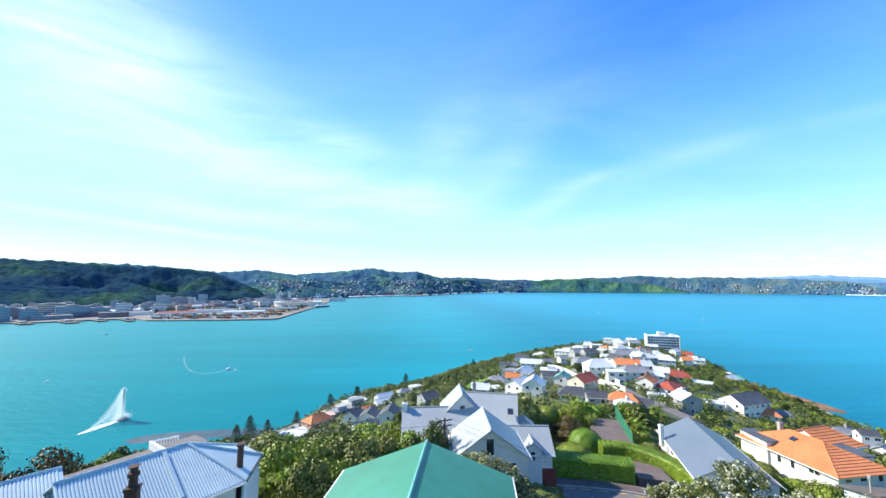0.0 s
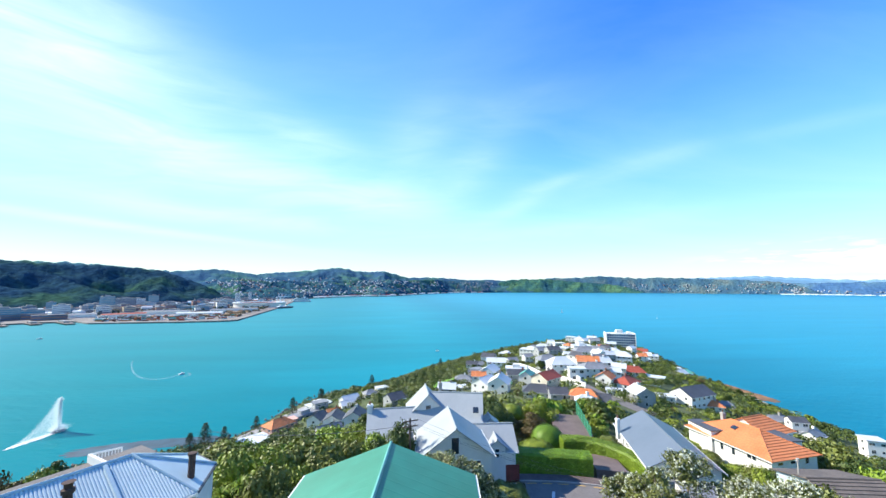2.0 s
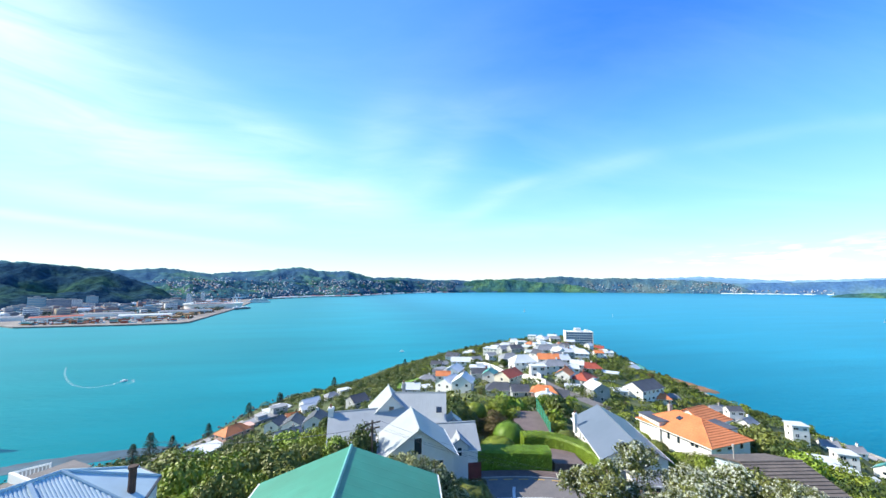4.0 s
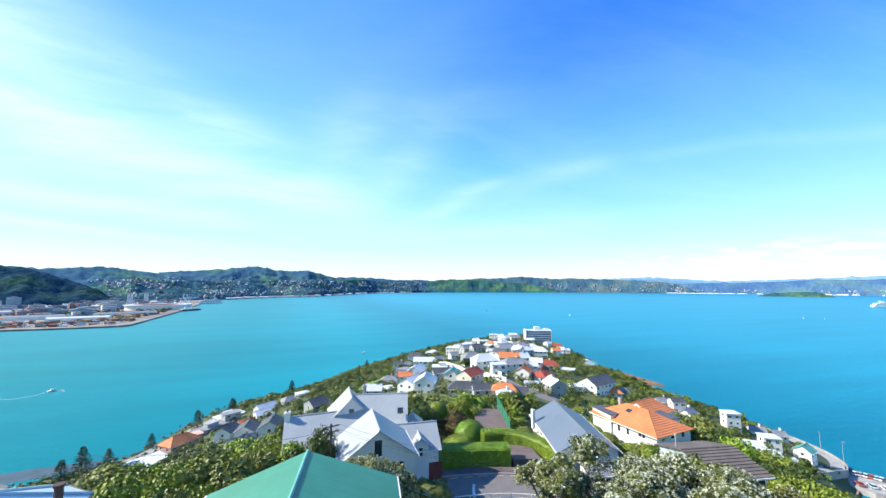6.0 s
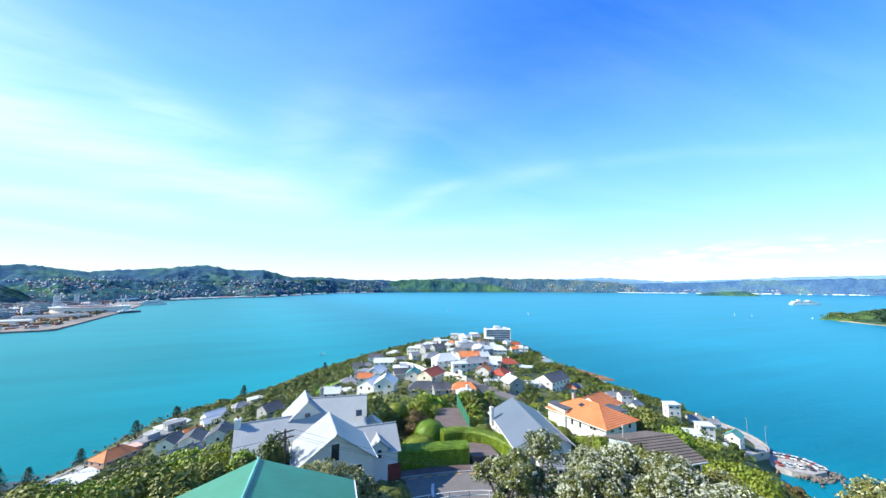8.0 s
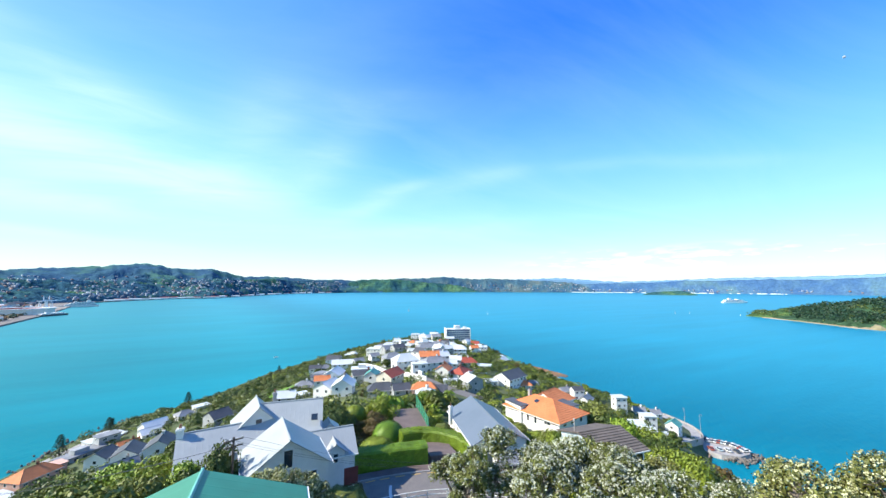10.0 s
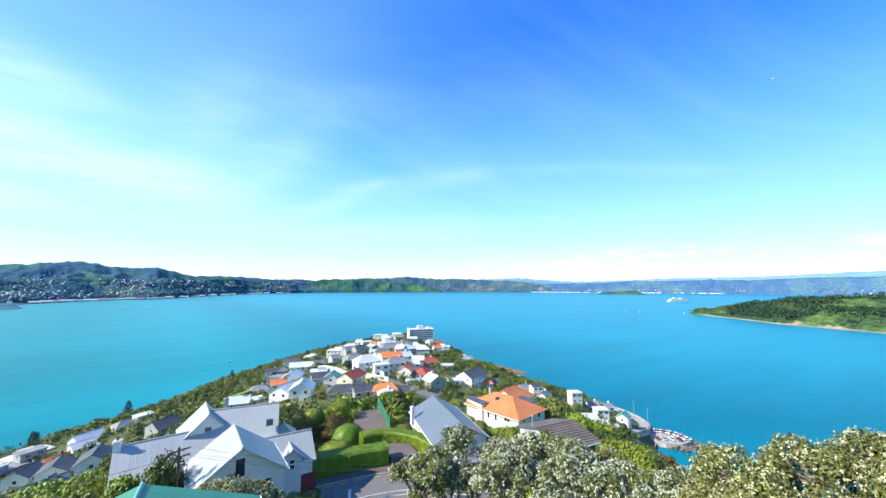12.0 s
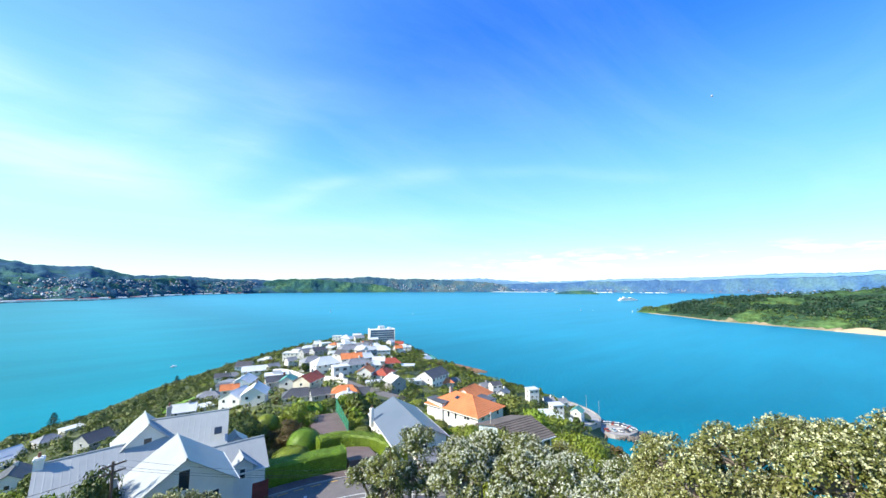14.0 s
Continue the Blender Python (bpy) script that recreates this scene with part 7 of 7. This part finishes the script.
def city_building(az, d, w, dp, h, k, turn, z=3.0):
    x, y = polar(az, d)
    e = base("city_building", pose(x, y, z, 0, 0, -az + turn), f"distant {BNAME[k]} city building with window bands", "building", "city buildings")
    part("wall", boxed(-w / 2, w / 2, -dp / 2, dp / 2, -2, h), BODY[k], e)
    part("roof", boxed(-w / 2 - 0.3, w / 2 + 0.3, -dp / 2 - 0.3, dp / 2 + 0.3, h, h + 0.8), M["midgrey"] if k % 2 else M["concrete"], e)
    if h > 14:
        part("plant_room", boxed(-w * 0.2, w * 0.2, -dp * 0.2, dp * 0.2, h + 0.8, h + 4), BODY[0], e)
    n = max(1, int(h / 4.5))
    for f in range(n):
        z0 = (f + 0.35) * h / n
        part("window_band", boxed(-w / 2 + 1, w / 2 - 1, -dp / 2 - 0.25, -dp / 2 + 0.2, z0, z0 + h / n * 0.4), M["bluepane"] if k != 1 else M["greywall"], e)


# the waterfront blocks that stand out
city_building(-50.6, 1330, 34, 26, 32, 1, 5); city_building(-48.6, 1320, 30, 22, 27, 1, 0); city_building(-47.0, 1420, 50, 24, 34, 2, 0); city_building(-45.4, 1360, 62, 22, 28, 1, 4)
city_building(-43.3, 1370, 44, 26, 22, 1, 0); city_building(-41.2, 1420, 34, 22, 30, 4, 0); city_building(-37.6, 1560, 36, 22, 48, 1, 0); city_building(-37.9, 1480, 30, 20, 22, 4, 0)
city_building(-33.4, 1900, 34, 22, 42, 1, 0); city_building(-34.9, 1850, 46, 22, 32, 4, 0); city_building(-36.0, 1760, 60, 22, 36, 0, 0); city_building(-46.9, 1300, 70, 18, 9, 0, 3); city_building(-42.0, 1290, 60, 18, 12, 5, 0)
city_building(-24.4, 1950, 18, 14, 46, 4, 0); city_building(-22.9, 2000, 14, 14, 50, 4, 0); city_building(-25.6, 1700, 40, 18, 26, 1, 0); city_building(-26.2, 1560, 34, 18, 22, 4, 10)
for k in range(150):
    az, d = rc.uniform(-53, -21), rc.uniform(1330, 2150)
    if az > -38:
        d = rc.uniform(1400, 2150)
    if az > -27:
        d = rc.uniform(1700, 2300)
    city_building(az, d, rc.uniform(14, 46), rc.uniform(12, 24), rc.uniform(6, 22) * (1.5 if az < -40 and rc.random() < 0.4 else 1), rc.choice((0, 1, 1, 2, 3, 4, 4, 5, 5)), rc.uniform(-25, 25))


def town_fill(name, label, mat, n, seed):
    """Low gabled buildings packed between the large blocks."""
    r = random.Random(seed)
    bm = bmesh.new()
    for k in range(n):
        az = r.uniform(-53, -20)
        d = r.uniform(1360, 2300) if az < -38 else r.uniform(1560, 2350)
        w, l, h = r.uniform(8, 20), r.uniform(10, 30), r.uniform(4, 10)
        m = pose(*polar(az, d), 3, 0, 0, -az + r.choice((0, 90)) + r.uniform(-15, 15))
        vs = [bm.verts.new(m @ Vector(c)) for c in ((-w / 2, -l / 2, -1), (w / 2, -l / 2, -1), (w / 2, l / 2, -1), (-w / 2, l / 2, -1), (-w / 2, -l / 2, h), (w / 2, -l / 2, h), (w / 2, l / 2, h), (-w / 2, l / 2, h), (0, -l / 2, h + w * 0.25), (0, l / 2, h + w * 0.25))]
        for q in ((0, 1, 5, 8, 4), (1, 2, 6, 5), (2, 3, 7, 9, 6), (3, 0, 4, 7), (5, 6, 9, 8), (7, 4, 8, 9)):
            bm.faces.new([vs[i] for i in q])
    tagged(part(name, bm, mat), label, "buildings", kind="stuff")


town_fill("low_buildings", "pale low buildings packed along the waterfront", BODY[4], 190, 61)
town_fill("low_buildings", "terracotta and brick low buildings in the city", BODY[5], 150, 62)
town_fill("low_buildings", "blue-grey low buildings in the city", BODY[1], 110, 63)
town_fill("low_buildings", "dark roofed low buildings in the city", BODY[3], 130, 64)
rst = random.Random(65)
lobes = []
for k in range(420):
    x, y = polar(rst.uniform(-53, -20), rst.uniform(1380, 2350))
    lobes.append((x, y, rst.uniform(5, 9), rst.uniform(4, 9)))
P, N = cloud(lobes, 0.8, 66)
tagged(part("street_trees", leaves_mesh("street_trees", P, N, 3.0, M["pine"], 67, 0.8)), "dark street trees between the city blocks", "trees", kind="stuff")


def wharf_shed(az, d, L, w, h, turn, roof, label):
    x, y = polar(az, d)
    e = base("wharf_shed", pose(x, y, 3, 0, 0, turn), label, "shed", "wharf sheds")
    o = Vector((x, y, 3))
    r = radians(turn)
    e.matrix_basis = pose(x, y, 3)
    wing(e, (x - math.cos(r) * L / 2, y - math.sin(r) * L / 2), (x + math.cos(r) * L / 2, y + math.sin(r) * L / 2), 3 + h + 3, w / 2, 3, h, M["white"], roof, gutter=False, cellar=1)


wharf_shed(-32, 1330, 110, 24, 8, 20, M["midgrey"], "long grey roofed wharf shed"); wharf_shed(-28.5, 1220, 110, 22, 7, 15, M["silver"], "long pale roofed wharf shed")
wharf_shed(-36, 1270, 90, 24, 8, 40, M["red"], "red brown roofed wharf shed"); wharf_shed(-40.5, 1330, 100, 22, 8, 40, M["midgrey"], "grey roofed wharf shed"); wharf_shed(-24.6, 1330, 130, 22, 8, 30, M["midgrey"], "grey roofed wharf shed")
wharf_shed(-8.8, 2960, 110, 22, 10, 10, M["red"], "red roofed shed at the water's edge"); wharf_shed(-6.0, 2990, 130, 24, 12, 10, M["silver"], "long pale roofed wharf shed")
wharf_shed(-3.6, 3010, 120, 24, 10, 0, M["silver"], "long pale roofed wharf shed"); wharf_shed(1.4, 3560, 110, 22, 10, -10, M["silver"], "long pale roofed wharf shed")


SHORE = np.array([(-24, 2420), (-22, 2410), (-16, 2505), (-7.5, 2930), (-4, 2885), (3, 3680), (6, 4130), (13, 4460)], float)
shore_line = [(*polar(a, np.interp(a, SHORE[:, 0], SHORE[:, 1])), 4.0) for a in np.arange(-24, 13, 0.5)]
ribbon("shore_road", shore_line, 26.0, 0.0, 6.0, M["port"], "pale road and railway along the far shore", "road")
for k in range(26):
    a = -14 + 25 * (k / 25) ** 1.2 + rc.uniform(-0.3, 0.3)
    d = np.interp(a, SHORE[:, 0], SHORE[:, 1])
    wharf_shed(a, d, rc.uniform(40, 100), 16, rc.uniform(5, 9), -a + rc.uniform(-6, 6), M[rc.choice(("silver", "silver", "red", "midgrey"))], "long low shed on the far shore road")


def stadium(az, d, R):
    x, y = polar(az, d)
    e = base("stadium", pose(x, y, 3), "round white stadium with a banded bowl", "stadium")
    for nm, r0, r1, z0, z1, mt in (("bowl", 0.92, 1.0, 0, 14, M["white"]), ("roof_ring", 0.78, 1.04, 14, 17, M["silver"]), ("stand", 0.62, 0.9, 0, 15, M["red"])):
        bm = bmesh.new()
        rings_ = []
        for rad, z in ((r1, z0), (r1, z1), (r0, z1), (r0, z0)):
            rings_.append([bm.verts.new((R * rad * math.cos(k * math.pi / 24), R * 0.8 * rad * math.sin(k * math.pi / 24), z)) for k in range(48)])
        for i in range(4):
            a, b = rings_[i], rings_[(i + 1) % 4]
            for k in range(48):
                bm.faces.new((a[k], a[(k + 1) % 48], b[(k + 1) % 48], b[k]))
        part(nm, bm, mt, e)


def pier(az, d, L, w):
    x, y = polar(az, d)
    ob = base("pier", pose(x, y, 0, 0, 0, -az + 12), "finger pier on timber piles at the waterfront", "pier", "piers")
    part("deck", boxed(-w / 2, w / 2, -L, 6, 2.0, 2.9), M["port"], ob)
    for k in range(int(L / 12)):
        for s in (-1, 1):
            part("post", boxed(s * w * 0.42 - 0.5, s * w * 0.42 + 0.5, -L + 4 + k * 12, -L + 5 + k * 12, -2, 2.0), M["bark"], ob)
    part("pier_shed", boxed(-w * 0.28, w * 0.28, -L * 0.6, -4, 2.9, 6.5), M["midgrey"], ob)


pier(-49.2, 1262, 60, 22); pier(-46.0, 1238, 70, 24); pier(-43.4, 1230, 55, 18); pier(-41.2, 1214, 80, 16)
stadium(-21.6, 1620, 95)


def gantry(az, d, h):
    x, y = polar(az, d)
    e = base("gantry_crane", pose(x, y, 3, 0, 0, 35), "tall pale harbour gantry crane on rails", "crane", "cranes")
    for sx in (-7, 7):
        for sy in (-7, 7):
            part("leg", boxed(sx - 0.7, sx + 0.7, sy - 0.7, sy + 0.7, 0, h), M["bluewall"], e)
    part("boom", boxed(-14, 40, -1.2, 1.2, h, h + 2.4), M["bluewall"], e)
    part("mast", boxed(-1, 1, -1, 1, h, h + 16), M["bluewall"], e)
    part("stay", tube(bmesh.new(), [(0, 0, h + 16), (36, 0, h + 2)], [0.4, 0.4], 5), M["bluewall"], e)


gantry(-19.2, 1660, 34); gantry(-18.8, 1730, 34)


def container_stack(x, y, turn, n, mats):
    e = base("container_stack", pose(x, y, 3, 0, 0, turn), "stack of coloured shipping containers on the quay", "containers", "container stacks")
    for k in range(n):
        bm = boxed(-6.1, 6.1, -1.2, 1.2, 2.6 * k, 2.6 * k + 2.5)
        bmesh.ops.inset_individual(bm, faces=[f for f in bm.faces if f.calc_area() > 5], thickness=0.18, depth=-0.06)
        part("container", bm, rc.choice(mats), e)


def timber_stack(x, y, turn):
    e = base("log_stack", pose(x, y, 3, 0, 0, turn), "long stack of brown export logs", "logs", "log stacks")
    for row in range(3):
        bm = bmesh.new()
        for k in range(9 - row):
            c = -8 + 2 * k + row
            tube(bm, [(-5, c, 1 + 1.8 * row), (5, c, 1 + 1.8 * row)], [1.05, 0.95], 6)
        tagged(part("log_layer", bm, M["timber"], e), kind="stuff")


M["timber"] = material("stripped_logs", (0.34, 0.22, 0.12), 0.85, 0.25, 0.6)
cols = [M["red"], M["orange"], M["steelblue"], M["white"], M["greywall"], M["teal"], M["brick"]]
for k in range(130):
    az = rc.uniform(-38.5, -24)
    d0 = np.interp(az, [-39, -30.7, -25], [1140, 1050, 1030])
    x, y = polar(az, d0 + rc.uniform(15, 150))
    container_stack(x, y, rc.choice((20, 110)) + rc.uniform(-3, 3), rc.randint(1, 3), cols)
for k in range(90):
    az = rc.uniform(-31, -20.5)
    d0 = np.interp(az, [-29, -25.2, -24.2, -19.2], [1120, 1110, 1090, 1530])
    x, y = polar(az, d0 + rc.uniform(30, 230))
    timber_stack(x, y, rc.choice((30, 120)))


# houses scattered over the far slopes
def far_houses(name, label, hill, mat, roof, n, seed, smin, smax, azr, clump=0.0, size=(7, 15)):
    """Small gabled houses standing on the hill's own slopes."""
    r = random.Random(seed)
    co = np.empty(len(hill.data.vertices) * 3, np.float32)
    hill.data.vertices.foreach_get("co", co)
    co = co.reshape(-1, 3)
    az = np.degrees(np.arctan2(co[:, 0], co[:, 1]))
    ok = np.where((az > azr[0]) & (az < azr[1]) & (co[:, 2] > smin) & (co[:, 2] < smax))[0]
    v, f = [], []
    t = 0
    made = 0
    while made < n and t < n * 40 and len(ok):
        t += 1
        i = int(r.choice(ok))
        c = co[i]
        if fbm(c[0] * 0.004, c[1] * 0.004, 3, seed) < clump:
            continue
        made += 1
        w, l, h = r.uniform(*size) * 0.7, r.uniform(*size), r.uniform(1.2, 3.0)
        a = r.uniform(0, 3.14)
        x0, y0, z0 = c[0] + r.uniform(-9, 9), c[1] + r.uniform(-9, 9), c[2] + 2
        pts = [(-w / 2, -l / 2, -5), (w / 2, -l / 2, -5), (w / 2, l / 2, -5), (-w / 2, l / 2, -5), (-w / 2, -l / 2, h), (w / 2, -l / 2, h), (w / 2, l / 2, h), (-w / 2, l / 2, h), (0, -l / 2, h + w * 0.3), (0, l / 2, h + w * 0.3)]
        b = len(v)
        v += [(x0 + p[0] * math.cos(a) - p[1] * math.sin(a), y0 + p[0] * math.sin(a) + p[1] * math.cos(a), z0 + p[2]) for p in pts]
        f += [tuple(b + k for k in q) for q in ((0, 1, 5, 4), (1, 2, 6, 5), (2, 3, 7, 6), (3, 0, 4, 7), (5, 6, 9, 8), (7, 4, 8, 9), (4, 5, 8, 8), (6, 7, 9, 9))]
    tri = [(q[0], q[1], q[2]) for q in f if q[2] == q[3]]
    quad = [q for q in f if q[2] != q[3]]
    allf = tri + [(q[0], q[1], q[2]) for q in quad] + [(q[0], q[2], q[3]) for q in quad]
    me = mesh_from(name, v, allf, mat)
    tagged(part(name, me), label, "houses", kind="stuff")


RIDGE, SUBURB, BLUFF, TOWN, RANGE, HEAD = (bpy.data.objects[k] for k in ("far_ridge_hill", "suburb_hill", "bluff_hill", "town_hill", "distant_range", "green_headland"))
# house colours are dimmed and greyed towards blue to hold the distance haze
M["farwhite"] = material("haze_dimmed_white_walls", (0.38, 0.41, 0.45), 0.8, 0.2, 0.05, island=0.3)
M["fargrey"] = material("haze_blued_grey_roofs", (0.17, 0.20, 0.25), 0.8, 0.2, 0.05, island=0.4)
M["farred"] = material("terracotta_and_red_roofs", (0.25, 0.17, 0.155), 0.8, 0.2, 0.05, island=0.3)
for hill_, where, z0, z1, (a0, a1), many, cl in ((SUBURB, "suburban hills", 8, 135, (-29, 13.5), 0.85, 0.04), (RIDGE, "ridge's lower slopes", 60, 150, (-28, 4), 0.45, 0.05), (TOWN, "haze-tinted far hills", 6, 110, (24, 50), 0.28, 0.02), (RANGE, "foot of the far range", 2, 40, (50, 98), 0.16, 0.0)):
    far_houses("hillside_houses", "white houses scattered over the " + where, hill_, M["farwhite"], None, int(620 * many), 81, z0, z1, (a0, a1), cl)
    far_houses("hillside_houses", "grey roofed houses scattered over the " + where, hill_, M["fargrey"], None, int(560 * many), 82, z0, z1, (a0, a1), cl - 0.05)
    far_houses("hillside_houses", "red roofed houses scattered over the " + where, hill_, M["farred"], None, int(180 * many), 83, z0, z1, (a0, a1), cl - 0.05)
bm = bmesh.new()
for k in range(120):
    a = 48 + 24 * rc.random() ** 1.6
    x, y = polar(a, 4792 + rc.uniform(-4, 4))
    w, h = rc.uniform(8, 46), rc.uniform(3, 9)
    box(bm, -w / 2, w / 2, -5, 5, -1, h, pose(x, y, 0, 0, 0, -a))
tagged(part("waterfront_town", bm, M["white"]), "white buildings along the distant waterfront", "houses", kind="stuff")


# woods, pasture edge and sand on the headland across the water
def far_wood(name, label, hill, leaf, n, seed, zr, azr, size, clump=-0.1, rad=(5, 9)):
    r = random.Random(seed)
    co = np.empty(len(hill.data.vertices) * 3, np.float32)
    hill.data.vertices.foreach_get("co", co)
    co = co.reshape(-1, 3)
    az = np.degrees(np.arctan2(co[:, 0], co[:, 1]))
    ok = np.where((az > azr[0]) & (az < azr[1]) & (co[:, 2] > zr[0]) & (co[:, 2] < zr[1]))[0]
    lobes = []
    t = 0
    while len(lobes) < n and t < n * 30:
        t += 1
        c = co[int(r.choice(ok))]
        if fbm(c[0] * 0.008, c[1] * 0.008, 3, seed) < clump:
            continue
        k = r.uniform(*rad)
        lobes.append((c[0] + r.uniform(-9, 9), c[1] + r.uniform(-9, 9), c[2] + k * 0.3, k))
    P, N = cloud(lobes, 0.55, seed)
    tagged(part(name, leaves_mesh(name, P, N, size, leaf, seed, 0.8)), label, "woods", kind="stuff")


far_wood("headland_woods", "dark pine woods on the green headland", HEAD, M["pine"], 2100, 91, (9, 55), (70.5, 102), 3.2, -0.12)
far_wood("crest_pines", "scattered dark pines along the headland crest", HEAD, M["pine"], 190, 93, (52, 95), (72, 102), 3.0, 0.05, (4, 8))
far_wood("headland_scrub", "olive scrub low on the green headland", HEAD, M["leafdark"], 700, 92, (4, 40), (68.5, 102), 2.6, -0.1, (3, 5))
bm = bmesh.new()
prev = None
for k in range(90):
    a = 69.5 + k * 0.36
    d = np.interp(a, [68.2, 70, 76.7, 84, 90.4, 102], [1330, 1290, 1110, 1035, 985, 960]) - 3
    h = 1.2 + (10 if a > 75 else 3) * max(0, fbm(a * 0.9, 1.0, 4, 7.0) + 0.12)
    cur = [bm.verts.new((*polar(a, d - 6), -0.5)), bm.verts.new((*polar(a, d - 2), 1.2)), bm.verts.new((*polar(a, d + 9), h)), bm.verts.new((*polar(a, d + 30), h + 1))]
    if prev:
        for i in range(3):
            bm.faces.new((prev[i], cur[i], cur[i + 1], prev[i + 1]))
    prev = cur
tagged(part("sand_cliff", bm, M["cliff"]), "low sandy cliff and beach below the headland", "cliff", kind="structure")

bm = bmesh.new()
prev = None
for k in range(19):
    a = 87.0 + k * 0.45
    d = np.interp(a, [84, 90.4, 102], [1035, 985, 960]) - 5
    top_ = 13 * min(1, k / 4) * (0.8 + 0.2 * fbm(a, 2.0, 3, 4.0))
    cur = [bm.verts.new((*polar(a, d - 7), -0.4)), bm.verts.new((*polar(a, d), 1.4)), bm.verts.new((*polar(a, d + 16), 2 + top_ * 0.5)), bm.verts.new((*polar(a, d + 46), 2.5 + top_))]
    if prev:
        for i in range(3):
            bm.faces.new((prev[i], cur[i], cur[i + 1], prev[i + 1]))
    prev = cur
tagged(part("sand_slope", bm, M["palesand"]), "pale bare sand slope above the headland shore", "sand", kind="structure")


# the pale daytime moon
x, y = polar(78.2, 4300)
moon_el = 23.4
bm = bmesh.new()
bmesh.ops.create_uvsphere(bm, u_segments=24, v_segments=12, radius=11)
mm = bpy.data.materials.new("pale_moon"); mm.use_nodes = True
mb = mm.node_tree.nodes["Principled BSDF"]; mb.inputs["Base Color"].default_value = (0.32, 0.36, 0.42, 1); mb.inputs["Roughness"].default_value = 1.0
tagged(part("moon", bm, mm, m=pose(x, y, H + 4300 * math.tan(radians(moon_el)))), "pale half moon in the daytime sky", "moon")
